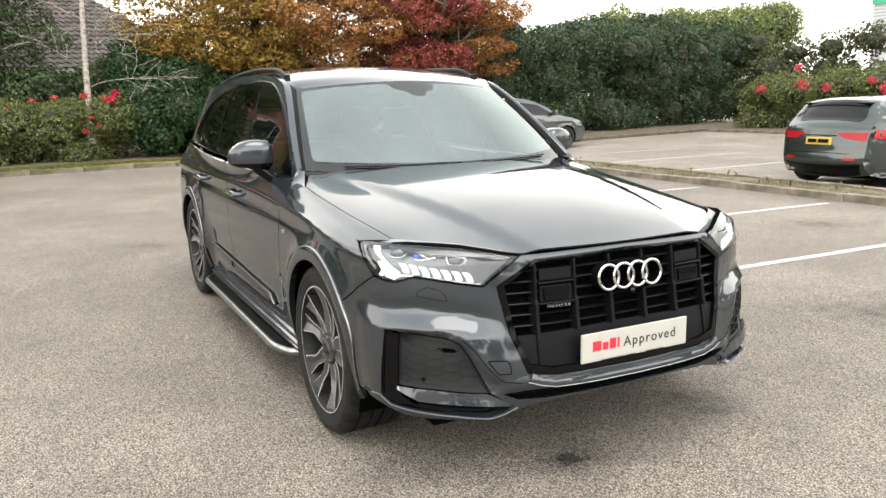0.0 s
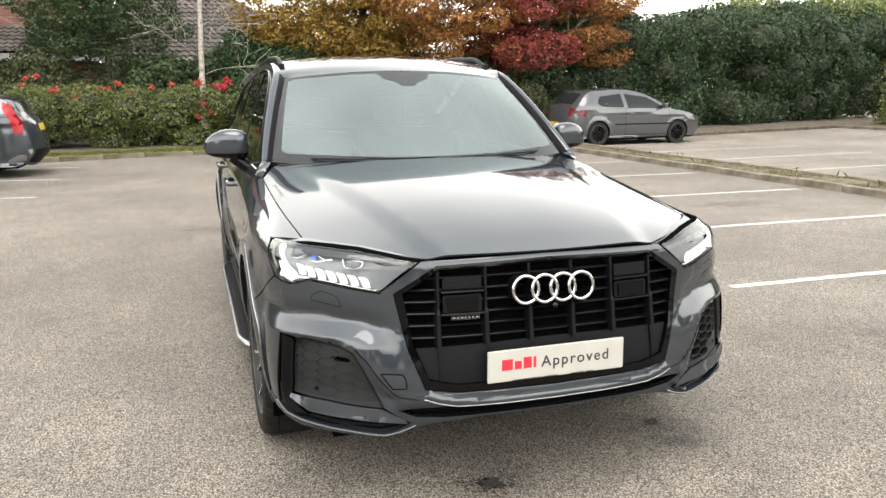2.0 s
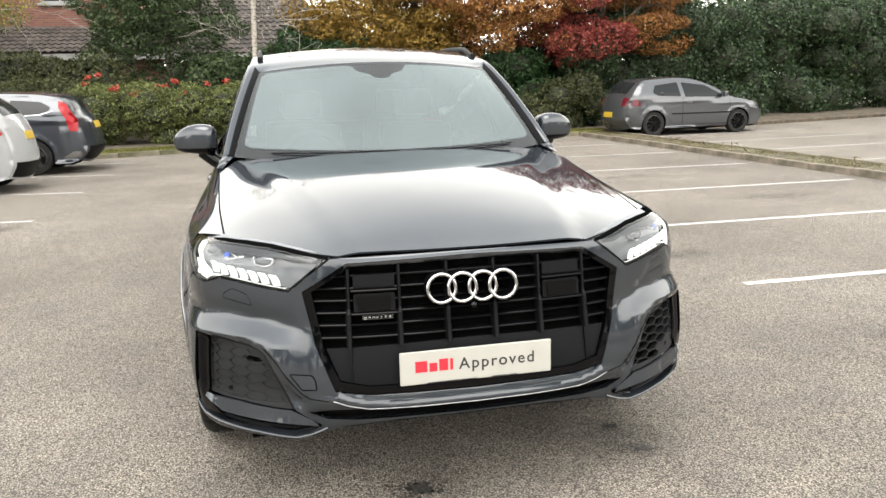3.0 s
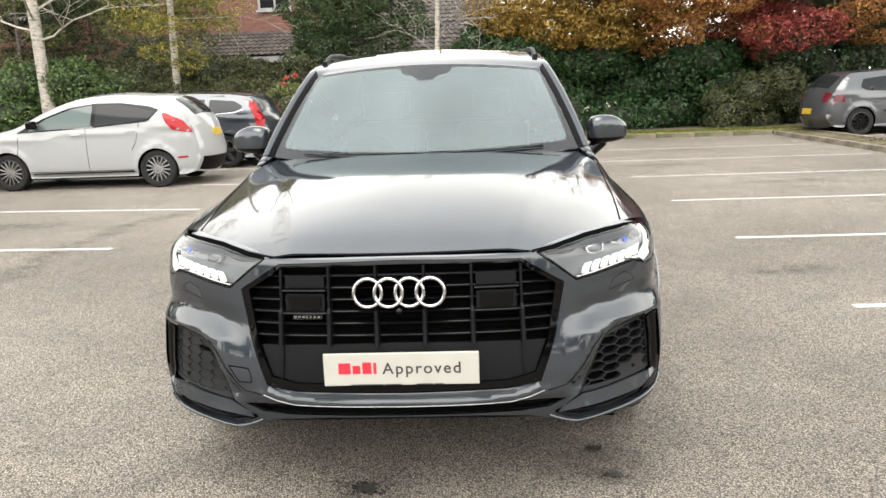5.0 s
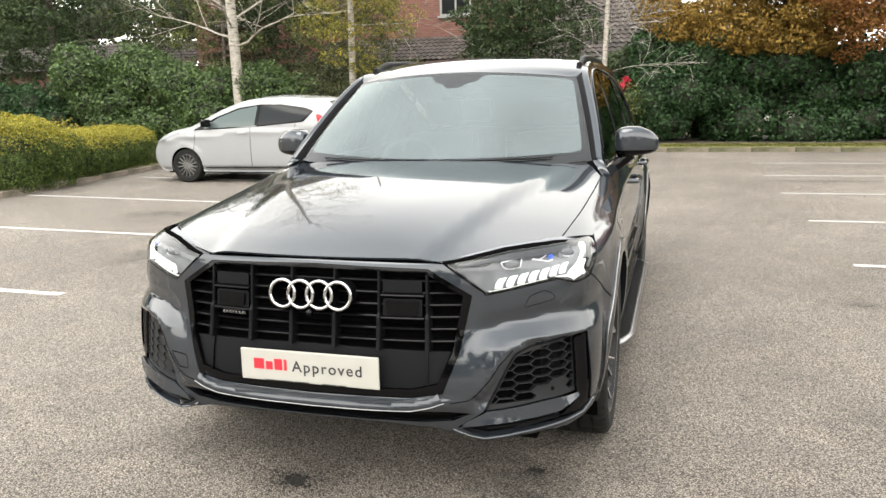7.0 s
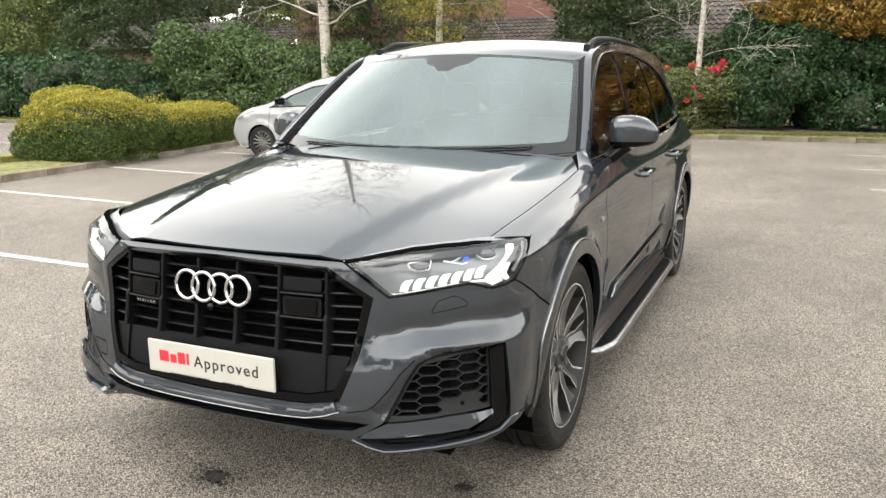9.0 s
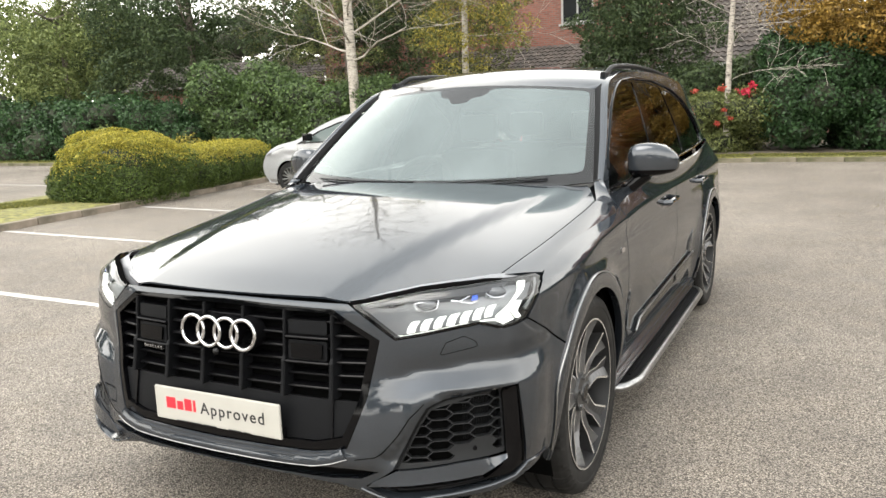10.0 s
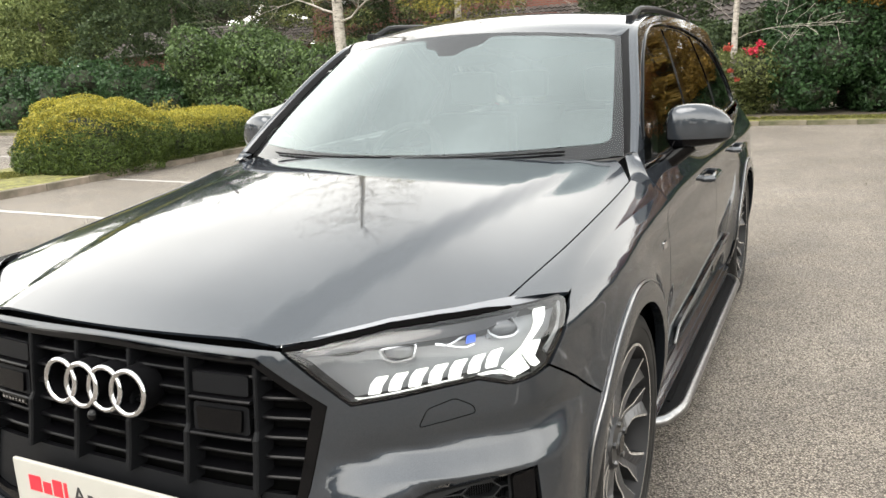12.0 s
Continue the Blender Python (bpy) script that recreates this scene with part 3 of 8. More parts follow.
for x, y, rx, ry, turn in ((-3.72, 4.0, 0.28, 0.7, 8), (-3.8, 4.9, 0.3, 0.75, 0), (-3.78, 6.0, 0.26, 0.85, 0), (-3.55, 6.9, 0.28, 0.6, -20), (5.78, 3.56, 0.42, 0.42, 0), (-1.05, 6.35, 0.35, 0.22, -20),
                           (-0.17, 0.17, 0.3, 0.24, 10), (0.73, 0.36, 0.32, 0.3, 0), (3.4, 11.2, 1.3, 0.3, 0), (4.6, 8.6, 1.0, 0.28, 5), (3.2, 0.9, 1.3, 0.6, -15), (-5.2, 6.4, 1.0, 0.4, 0), (2.6, 3.4, 0.6, 0.25, 10), (5.5, 6.0, 0.9, 0.3, 0)):
    smear(x, y, rx, ry, turn)
stain(-0.17, 0.17, 0.09, OIL, seed=3)
stain(0.71, 0.47, 0.045, OIL, seed=5)
stain(0.75, 0.25, 0.05, OIL, seed=8)

# ---- foliage ----
def leaf_mesh(name, p, nrm, size, rng, stretch=0.55, fold=0.25):
    """Many small pointed leaves at the places p, roughly facing along nrm."""
    n = len(p)
    d = nrm + 0.75 * rng.normal(size=(n, 3))
    d /= np.linalg.norm(d, axis=1)[:, None] + 1e-9
    t = np.cross(d, rng.normal(size=(n, 3)))
    t /= np.linalg.norm(t, axis=1)[:, None] + 1e-9
    b = np.cross(d, t)
    s = (size * rng.uniform(0.6, 1.35, n))[:, None]
    v = np.stack([p - t * s, p + b * s * stretch + d * s * fold, p + t * s, p - b * s * stretch + d * s * fold], 1).reshape(-1, 3)
    i = np.arange(n) * 4
    me = bpy.data.meshes.new(name)
    me.vertices.add(4 * n)
    me.vertices.foreach_set("co", v.ravel())
    me.loops.add(6 * n)
    me.loops.foreach_set("vertex_index", np.stack([i, i + 1, i + 2, i, i + 2, i + 3], 1).ravel().astype(np.int32))
    me.polygons.add(2 * n)
    me.polygons.foreach_set("loop_start", (np.arange(2 * n) * 3).astype(np.int32))
    me.update(calc_edges=True)
    me.validate()
    return me


def blob_points(blobs, count, rng, depth=0.22, rough=0.16, low=0.03):
    """Points in the outer shell of a heap of ellipsoids, with their outward directions."""
    blobs = np.array(blobs, float)
    area = blobs[:, 3] * blobs[:, 4] + blobs[:, 4] * blobs[:, 5] + blobs[:, 3] * blobs[:, 5]
    which = rng.choice(len(blobs), count, p=area / area.sum())
    d = rng.normal(size=(count, 3))
    d /= np.linalg.norm(d, axis=1)[:, None]
    c, r = blobs[which, :3], blobs[which, 3:]
    w = np.zeros(count)
    for k in range(3):
        f = rng.normal(size=(3, 3)) * (2.2 + 2.5 * k)
        w += np.sin(d @ f[0] + c @ f[1] + k) * np.cos(d @ f[2] + 2 * k)
    k = 1 + rough * w / 1.5 - depth * rng.random(count) ** 2
    p = c + d * r * k[:, None]
    nrm = d / r
    nrm /= np.linalg.norm(nrm, axis=1)[:, None]
    ok = p[:, 2] > low
    for cc, rr in zip(blobs[:, :3], blobs[:, 3:]):
        ok &= (((p - cc) / rr) ** 2).sum(1) > 0.55
    return p[ok], nrm[ok]


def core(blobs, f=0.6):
    """The dark inside of a bush: lumpy bodies that put shade below the leaves."""
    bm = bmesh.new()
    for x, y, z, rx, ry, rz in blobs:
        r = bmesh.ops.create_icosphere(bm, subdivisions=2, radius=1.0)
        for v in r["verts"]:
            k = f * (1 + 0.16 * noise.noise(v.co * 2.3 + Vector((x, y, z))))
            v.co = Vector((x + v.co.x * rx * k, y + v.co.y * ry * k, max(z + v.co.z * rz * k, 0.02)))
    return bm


def heap(x0, y0, x1, y1, height, thick, n, seed, lump=0.45, base=0.0):
    """Ellipsoids heaped along a line, for a hedge or a bank of shrubs; height is one number or one at each end."""
    rng = random.Random(seed)
    h0, h1 = height if hasattr(height, "__len__") else (height, height)
    out = []
    for i in range(n):
        t = (i + rng.random()) / n
        h = (h0 + (h1 - h0) * t)
        lev = rng.choice((0.22, 0.5, 0.76, 0.8))
        r = lump * rng.uniform(0.75, 1.25)
        z = base + h * lev + rng.uniform(-0.1, 0.1) * h
        z = min(z, base + h - r * 0.6)
        out.append((x0 + (x1 - x0) * t + rng.uniform(-0.2, 0.2), y0 + (y1 - y0) * t + rng.uniform(-0.5, 0.5) * thick, max(z, r * 0.5),
                    r * rng.uniform(0.9, 1.4), r * rng.uniform(0.8, 1.2), r * rng.uniform(0.75, 1.1)))
    return out


def bush(name, blobs, count, size, mat, inner, label, category="bush", seed=1, stretch=0.55, kind="", depth=0.22, rough=0.16, top_leaf=None):
    rng = np.random.default_rng(seed)
    root = thing(name, label, category, kind=kind)
    p, n = blob_points(blobs, count, rng, depth, rough)
    # leaves that face upward take a second material
    if top_leaf is not None:
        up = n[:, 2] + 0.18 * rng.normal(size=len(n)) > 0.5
        link_part("top_foliage", leaf_mesh("top_foliage", p[up], n[up], size, rng, stretch), top_leaf, root, kind="stuff")
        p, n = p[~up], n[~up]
    link_part("foliage", leaf_mesh("foliage", p, n, size, rng, stretch), mat, root, kind="stuff")
    tagged(part("shade_core", core(blobs), inner, root), kind="stuff")
    return root


# core colour is near black: the shade between the leaves, painted in
INNER = material("bush_inner_shade", (0.022, 0.026, 0.014), 0.9)
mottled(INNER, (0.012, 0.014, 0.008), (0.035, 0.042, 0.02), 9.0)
HOLLY = leaf_material("dark_glossy_leaf", (0.011, 0.03, 0.01), (0.058, 0.118, 0.042), 0.45, 0.3)
LAUREL = leaf_material("laurel_leaf", (0.011, 0.023, 0.01), (0.062, 0.1, 0.042), 0.4, 0.3)
ROSE_LEAF = leaf_material("rose_leaf", (0.045, 0.06, 0.018), (0.19, 0.21, 0.07), 0.55)
OLIVE = leaf_material("pale_olive_leaf", (0.058, 0.082, 0.024), (0.239, 0.282, 0.098), 0.6)
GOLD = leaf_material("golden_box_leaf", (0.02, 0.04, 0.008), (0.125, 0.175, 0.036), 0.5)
MIXED_LEAF = leaf_material("brown_green_leaf", (0.024, 0.032, 0.013), (0.115, 0.12, 0.048), 0.55)
SHRUB = leaf_material("mid_green_shrub_leaf", (0.026, 0.05, 0.016), (0.125, 0.19, 0.06), 0.45, 0.35)
PINE = leaf_material("dark_evergreen_leaf", (0.02, 0.036, 0.014), (0.085, 0.12, 0.048), 0.6)
ORANGE = leaf_material("orange_autumn_leaf", (0.12, 0.048, 0.015), (0.39, 0.19, 0.055), 0.6)
AMBER = leaf_material("amber_autumn_leaf", (0.11, 0.07, 0.013), (0.36, 0.225, 0.045), 0.6)
CRIMSON = leaf_material("crimson_autumn_leaf", (0.12, 0.024, 0.022), (0.36, 0.085, 0.062), 0.6)
YELLOW_LEAF = leaf_material("yellow_birch_leaf", (0.08, 0.08, 0.016), (0.34, 0.29, 0.055), 0.6)
PETAL = leaf_material("red_rose_petal", (0.36, 0.012, 0.035), (0.62, 0.055, 0.1), 0.5)
ROSE_PETAL = leaf_material("coral_rose_petal", (0.3, 0.045, 0.03), (0.52, 0.12, 0.08), 0.5)
BARK = material("grey_brown_bark", (0.12, 0.1, 0.08), 0.9)
bn = mottled(BARK, (0.05, 0.042, 0.034), (0.17, 0.145, 0.115), 14.0)
bump(BARK, bn.outputs["Fac"], 0.6, 0.02)
BIRCH = material("pale_birch_bark", (0.5, 0.46, 0.4), 0.8)
bb = node(BIRCH, "ShaderNodeTexNoise", Scale=7.0, Detail=5.0, Roughness=0.7)
bmap = node(BIRCH, "ShaderNodeMapping")
bmap.inputs["Scale"].default_value = (1, 1, 2.6)
wire(BIRCH, coords(BIRCH), bmap.inputs["Vector"])
wire(BIRCH, bmap.outputs[0], bb.inputs["Vector"])
br = ramp(BIRCH, bb.outputs["Fac"], [(0.36, (0.05, 0.045, 0.04)), (0.46, (0.27, 0.245, 0.21)), (0.7, (0.42, 0.39, 0.34))])
wire(BIRCH, br.outputs[0], BIRCH.node_tree.nodes["Principled BSDF"].inputs["Base Color"])


def limbs(bm, p, d, length, r, level, rng, tips, sides=7, droop=0.0):
    """A branch that wanders, tapers and forks."""
    pts, rad, steps = [p], [r], 5
    for i in range(steps):
        d = (d + Vector((rng.gauss(0, 0.16), rng.gauss(0, 0.16), rng.gauss(0, 0.1) - droop))).normalized()
        p = p + d * length / steps
        pts.append(p)
        rad.append(max(r * (1 - 0.6 * (i + 1) / steps), 0.004))
        if level and i >= 1:
            for _ in range(rng.choice((1, 1, 2))):
                side = Vector((rng.gauss(0, 1), rng.gauss(0, 1), rng.gauss(0.25, 0.5))).normalized()
                limbs(bm, p, (d * 0.55 + side * 0.8).normalized(), length * rng.uniform(0.45, 0.7), rad[-1] * 0.6, level - 1, rng, tips, max(4, sides - 2), droop)
    tube(bm, pts, rad, sides)
    tips.append(p)


def tree(name, x, y, trunk, crown, label, seed, bark=BARK, trunk_r=0.12, height=3.0, lean=(0, 0), branches=8, reach=2.0, level=2, droop=0.0, start=0.45, thin=1.0):
    """A tree: tapered trunk, limbs and crowns; crown is a list of (blobs, count, size, material)."""
    rng = random.Random(seed)
    root = thing(name, label, "tree")
    bm = bmesh.new()
    pts = [(x + lean[0] * t + 0.06 * noise.noise(Vector((t * 2, seed, 0))), y + lean[1] * t, height * t) for t in np.linspace(0, 1, 9)]
    tube(bm, pts, [trunk_r * (1.25 if i == 0 else 1 - 0.72 * i / 8) for i in range(9)], 12)
    part("trunk", bm, bark, root, soft=True)
    bm, tips = bmesh.new(), []
    for k in range(branches):
        t = start + (1 - start) * (k + 0.3) / branches
        p = Vector((x + lean[0] * t, y + lean[1] * t, height * t))
        a = k * 2.4 + rng.uniform(-0.4, 0.4)
        limbs(bm, p, Vector((math.cos(a), math.sin(a), rng.uniform(0.15, 0.7))).normalized(), reach * (1.15 - 0.6 * t) * rng.uniform(0.8, 1.2), thin * trunk_r * 0.42 * (1.2 - 0.7 * t), level, rng, tips, droop=droop)
    part("branchwork", bm, bark, root, soft=True)
    nrng = np.random.default_rng(seed)
    for blobs, count, size, mat in crown:
        p, n = blob_points(blobs, count, nrng, 0.9, 0.25, 0.3)
        link_part("crown", leaf_mesh("crown", p, n, size, nrng, 0.5), mat, root, kind="stuff")
    return root


def cluster(x, y, z, rx, ry, rz, n, r, seed):
    rng = random.Random(seed)
    out = []
    while len(out) < n:
        a, b, c = (rng.uniform(-1, 1) for _ in range(3))
        if a * a + b * b + c * c < 1:
            k = r * rng.uniform(0.6, 1.3)
            out.append((x + a * rx, y + b * ry, z + c * rz, k * 1.25, k * 1.1, k * 0.6))
    return out


# the shrub bank behind the kerb, from the left of the house to the hedge
bush("rose_bank", heap(-5.6, 19.5, 0.1, 19.6, (1.5, 1.5), 1.5, 60, 3, 0.42), 100000, 0.034, ROSE_LEAF, INNER, "bank of rose bushes with olive green leaves", "rose bushes", 3, rough=0.3)
bush("holly_bush", heap(0.35, 19.8, 2.7, 19.9, (2.95, 2.75), 1.3, 34, 5, 0.62), 56000, 0.05, HOLLY, INNER, "dense dark green glossy evergreen bush", "bush", 5)
bush("evergreen_bush", heap(-2.6, 21.2, -0.1, 21.2, (2.3, 2.5), 0.9, 22, 7, 0.5), 24000, 0.055, PINE, INNER, "dark shrub before the low tiled house", "bush", 7, rough=0.3)
bush("evergreen_bush", heap(2.4, 20.0, 9.0, 20.5, (2.7, 2.6), 1.3, 56, 6, 0.55), 60000, 0.055, HOLLY, INNER, "dark green evergreen shrubs under the maple trees", "bush", 6, rough=0.22)
bush("evergreen_bush", heap(0.6, 21.4, 9.2, 21.6, (2.3, 2.4), 0.7, 50, 27, 0.6), 36000, 0.06, HOLLY, INNER, "dark evergreen shrubs at the foot of the maple trees", "bush", 27, rough=0.25)
bush("mixed_shrub", heap(6.6, 19.2, 8.9, 19.4, (1.2, 1.8), 0.7, 22, 9, 0.36), 26000, 0.036, MIXED_LEAF, INNER, "olive brown shrub beside the grey hatchback", "bush", 9, rough=0.35)
bush("garden_shrub", heap(-11.0, 21.2, -4.6, 21.3, (2.5, 2.4), 0.9, 44, 26, 0.5), 50000, 0.05, MIXED_LEAF, INNER, "olive brown shrubs before the brick porch", "bush", 26, rough=0.35)
bush("laurel_hedge", heap(8.8, 20.2, 15.5, 22.2, (3.8, 3.9), 1.2, 80, 11, 0.7), 120000, 0.052, LAUREL, INNER, "tall dense dark green laurel hedge", "hedge", 11, rough=0.16)
bush("laurel_hedge", heap(15.0, 22.4, 30.0, 27.6, (4.1, 5.1), 1.4, 130, 12, 0.8), 170000, 0.06, LAUREL, INNER, "tall dense dark green laurel hedge", "hedge", 12, rough=0.16)
bush("pale_shrub", heap(18.0, 25.2, 37.0, 30.0, (4.9, 7.0), 1.6, 110, 14, 0.75), 130000, 0.07, OLIVE, INNER, "loose pale green trees above the hedge", "trees", 14, rough=0.45)
bush("rose_bank", heap(24.4, 21.5, 25.5, 5.0, (2.1, 2.3), 1.8, 60, 15, 0.7), 90000, 0.055, ROSE_LEAF, INNER, "far bank of rose bushes with red flowers", "rose bushes", 15, rough=0.25)
bush("far_shrub", heap(30.0, 29.0, 38.0, 8.0, (4.6, 4.4), 3.0, 70, 16, 0.9), 70000, 0.09, MIXED_LEAF, INNER, "far pale green and brown shrubs", "bush", 16, rough=0.4)
bush("evergreen_bush", heap(-13.9, 18.7, -9.8, 18.65, (2.75, 2.2), 1.2, 34, 21, 0.6), 60000, 0.052, SHRUB, INNER, "rounded mid green laurel bush", "bush", 21, rough=0.2)
bush("evergreen_bush", heap(-17.6, 19.0, -14.2, 18.9, (2.95, 2.9), 1.2, 32, 22, 0.65), 60000, 0.055, SHRUB, INNER, "tall rounded mid green laurel bush", "bush", 22, rough=0.2)
bush("evergreen_bush", heap(-21.0, 18.8, -17.6, 18.9, (1.9, 2.1), 1.2, 24, 25, 0.6), 36000, 0.055, HOLLY, INNER, "low dark evergreen bush", "bush", 25, rough=0.25)
bush("evergreen_bush", heap(-31, 19.0, -20.8, 19.2, (2.2, 2.3), 1.4, 44, 23, 0.75), 50000, 0.07, HOLLY, INNER, "dark evergreen shrubs at the back of the car park", "bush", 23, rough=0.3)
bush("ivy_bank", heap(-9.6, 19.4, -5.2, 19.6, (1.8, 1.7), 1.2, 34, 24, 0.46), 54000, 0.038, MIXED_LEAF, INNER, "olive green shrubs behind the parked estate car", "bush", 24, rough=0.3)
# yellower leaf colour for the upward-facing parts of the clipped hedges
TOP_LEAF = leaf_material("yellow_top_box_leaf", (0.15, 0.15, 0.018), (0.5, 0.43, 0.07), 0.5)
bush("clipped_hedge", [(-9.98, 8.25, 0.5, 0.95, 1.0, 0.85), (-10.0, 9.0, 0.48, 0.9, 0.95, 0.8), (-10.1, 7.85, 0.38, 0.75, 0.7, 0.7)], 90000, 0.026, GOLD, INNER, "rounded clipped golden green box hedge", "hedge", 31, depth=0.12, rough=0.1, stretch=0.3, top_leaf=TOP_LEAF)
bush("clipped_hedge", [(-10.1 - 0.14 * k, 10.0 + 0.55 * k, 0.42, 0.72, 0.62, 0.56) for k in range(6)], 80000, 0.026, GOLD, INNER, "low clipped golden green box hedge", "hedge", 32, depth=0.12, rough=0.1, stretch=0.3, top_leaf=TOP_LEAF)

bush("garden_shrub", [(-11.75, 11.2, 0.55, 0.45, 0.4, 0.42), (-11.8, 11.9, 0.6, 0.4, 0.45, 0.42), (-11.7, 12.5, 0.5, 0.35, 0.4, 0.4)], 5000, 0.04, YELLOW_LEAF, INNER, "small golden leaved shrub behind the clipped hedge", "bush", 33, rough=0.45)
bush("garden_shrub", [(-21.7, 17.7, 0.55, 0.5, 0.4, 0.5), (-21.4, 17.8, 0.95, 0.4, 0.35, 0.35)], 5000, 0.05, OLIVE, INNER, "small pale green shrub on the grass strip", "bush", 34, rough=0.45)

# autumn maples, hanging low over the shrubs
tree("maple_tree", 3.8, 20.4, None, [(cluster(2.7, 20.0, 4.1, 2.4, 1.5, 1.9, 84, 0.48, 41), 90000, 0.05, AMBER), (cluster(5.0, 19.8, 4.1, 1.9, 1.4, 1.9, 50, 0.48, 42), 64000, 0.05, ORANGE), (cluster(3.6, 19.5, 3.05, 2.5, 0.9, 0.55, 40, 0.4, 45), 46000, 0.048, AMBER), (cluster(3.9, 20.3, 6.6, 2.6, 1.6, 1.9, 46, 0.5, 47), 50000, 0.055, ORANGE)],
     "maple tree with amber and orange autumn leaves", 41, trunk_r=0.16, height=8.2, branches=14, reach=3.0, start=0.28)
tree("maple_tree", 9.2, 19.9, None, [(cluster(8.4, 19.8, 3.95, 1.9, 1.4, 2.1, 72, 0.48, 43), 74000, 0.05, CRIMSON), (cluster(7.4, 19.7, 4.0, 1.6, 1.2, 1.8, 26, 0.42, 46), 30000, 0.048, ORANGE), (cluster(11.0, 20.0, 3.9, 1.7, 1.2, 1.8, 60, 0.46, 44), 60000, 0.05, ORANGE), (cluster(9.2, 20.2, 6.5, 2.5, 1.6, 1.8, 46, 0.5, 48), 50000, 0.055, CRIMSON)],
     "maple tree with crimson and orange autumn leaves", 43, trunk_r=0.16, height=8.0, branches=14, reach=3.0, start=0.28)

# birches and the trees before the house
tree("birch_tree", -10.9, 17.95, None, [(cluster(-10.5, 18.8, 7.5, 2.4, 1.4, 3.0, 34, 0.4, 51), 7000, 0.04, YELLOW_LEAF)], "silver birch with bare branches", 51, BIRCH, 0.17, 14.5, (-0.6, 0.2), 48, 3.2, 2, 0.0, 0.2, thin=0.45)
tree("birch_tree", -7.9, 19.1, None, [(cluster(-7.6, 18.9, 4.6, 1.5, 1.0, 2.6, 60, 0.42, 52), 20000, 0.042, YELLOW_LEAF)], "silver birch with hanging yellow leaves", 52, BIRCH, 0.12, 9.5, (0.0, 0.2), 14, 2.0, 2, 0.04, 0.36, thin=0.3)
tree("birch_tree", -0.75, 19.3, None, [(cluster(-1.3, 19.4, 8.0, 1.6, 1.0, 1.6, 14, 0.3, 53), 2500, 0.04, YELLOW_LEAF)], "slender pale birch with bare branches", 53, BIRCH, 0.085, 9.0, (0.2, 0.1), 18, 1.5, 2, 0.03, 0.2, thin=0.22)
tree("evergreen_tree", -3.2, 22.0, None, [(cluster(-3.4, 21.8, 3.9, 1.9, 1.1, 2.6, 90, 0.5, 54), 90000, 0.05, PINE)], "dark evergreen tree before the house", 54, BARK, 0.13, 6.5, (0, 0), 8, 2.0, 1)
tree("evergreen_tree", -20.5, 21.5, None, [(cluster(-22.0, 21.2, 5.0, 3.6, 1.7, 3.6, 130, 0.7, 55), 120000, 0.06, PINE)], "large soft green evergreen tree", 55, BARK, 0.2, 9.0, (0, 0), 8, 2.6, 1)
tree("pale_tree", -27.0, 21.0, None, [(cluster(-27.5, 20.8, 4.8, 3.4, 1.8, 3.2, 100, 0.7, 56), 90000, 0.065, OLIVE)], "large pale green tree", 56, BARK, 0.2, 9.0, (0, 0), 8, 2.6, 1)
tree("garden_tree", -9.6, 22.4, None, [(cluster(-9.3, 22.2, 4.6, 2.2, 1.0, 3.0, 80, 0.45, 57), 36000, 0.05, ROSE_LEAF)], "garden tree with hanging olive leaves", 57, BARK, 0.08, 8.0, (0, 0), 9, 2.2, 2)
tree("garden_tree", -14.2, 22.4, None, [(cluster(-14.2, 22.2, 5.2, 2.2, 1.0, 3.0, 50, 0.42, 58), 18000, 0.05, ROSE_LEAF)], "thin garden tree with bare stems", 58, BARK, 0.08, 9.0, (0.3, 0), 12, 2.6, 2, 0, 0.12)
tree("garden_tree", -16.8, 22.8, None, [(cluster(-16.8, 22.6, 5.8, 1.8, 1.0, 2.6, 36, 0.42, 60), 13000, 0.05, PINE)], "thin dark garden tree with bare stems", 60, BARK, 0.07, 9.5, (-0.4, 0), 12, 2.4, 2, 0, 0.12)
tree("garden_tree", -12.0, 24.0, None, [(cluster(-12.2, 23.8, 4.4, 1.9, 1.0, 2.8, 60, 0.45, 61), 26000, 0.055, PINE)], "dark garden tree before the brick house", 61, BARK, 0.08, 8.0, (0, 0), 9, 2.2, 2)
tree("garden_tree", -14.6, 25.4, None, [(cluster(-14.6, 25.3, 4.6, 2.4, 0.8, 2.8, 70, 0.45, 62), 46000, 0.05, PINE)], "dark garden tree with bare stems before the brick house", 62, BARK, 0.09, 9.0, (0.3, 0), 12, 2.4, 2, 0, 0.15)
tree("garden_tree", -18.6, 24.6, None, [(cluster(-18.8, 24.5, 5.4, 1.8, 0.8, 2.6, 40, 0.42, 63), 22000, 0.05, ROSE_LEAF)], "thin garden tree with several bare stems", 63, BARK, 0.07, 9.5, (-0.3, 0), 14, 2.4, 2, 0, 0.1)
tree("garden_tree", -4.3, 22.6, None, [(cluster(-4.2, 22.4, 5.0, 0.9, 0.9, 3.0, 56, 0.45, 59), 26000, 0.05, PINE)], "garden tree with dark leaves before the brick house", 59, BARK, 0.09, 8.0, (0, 0), 9, 2.0, 2)


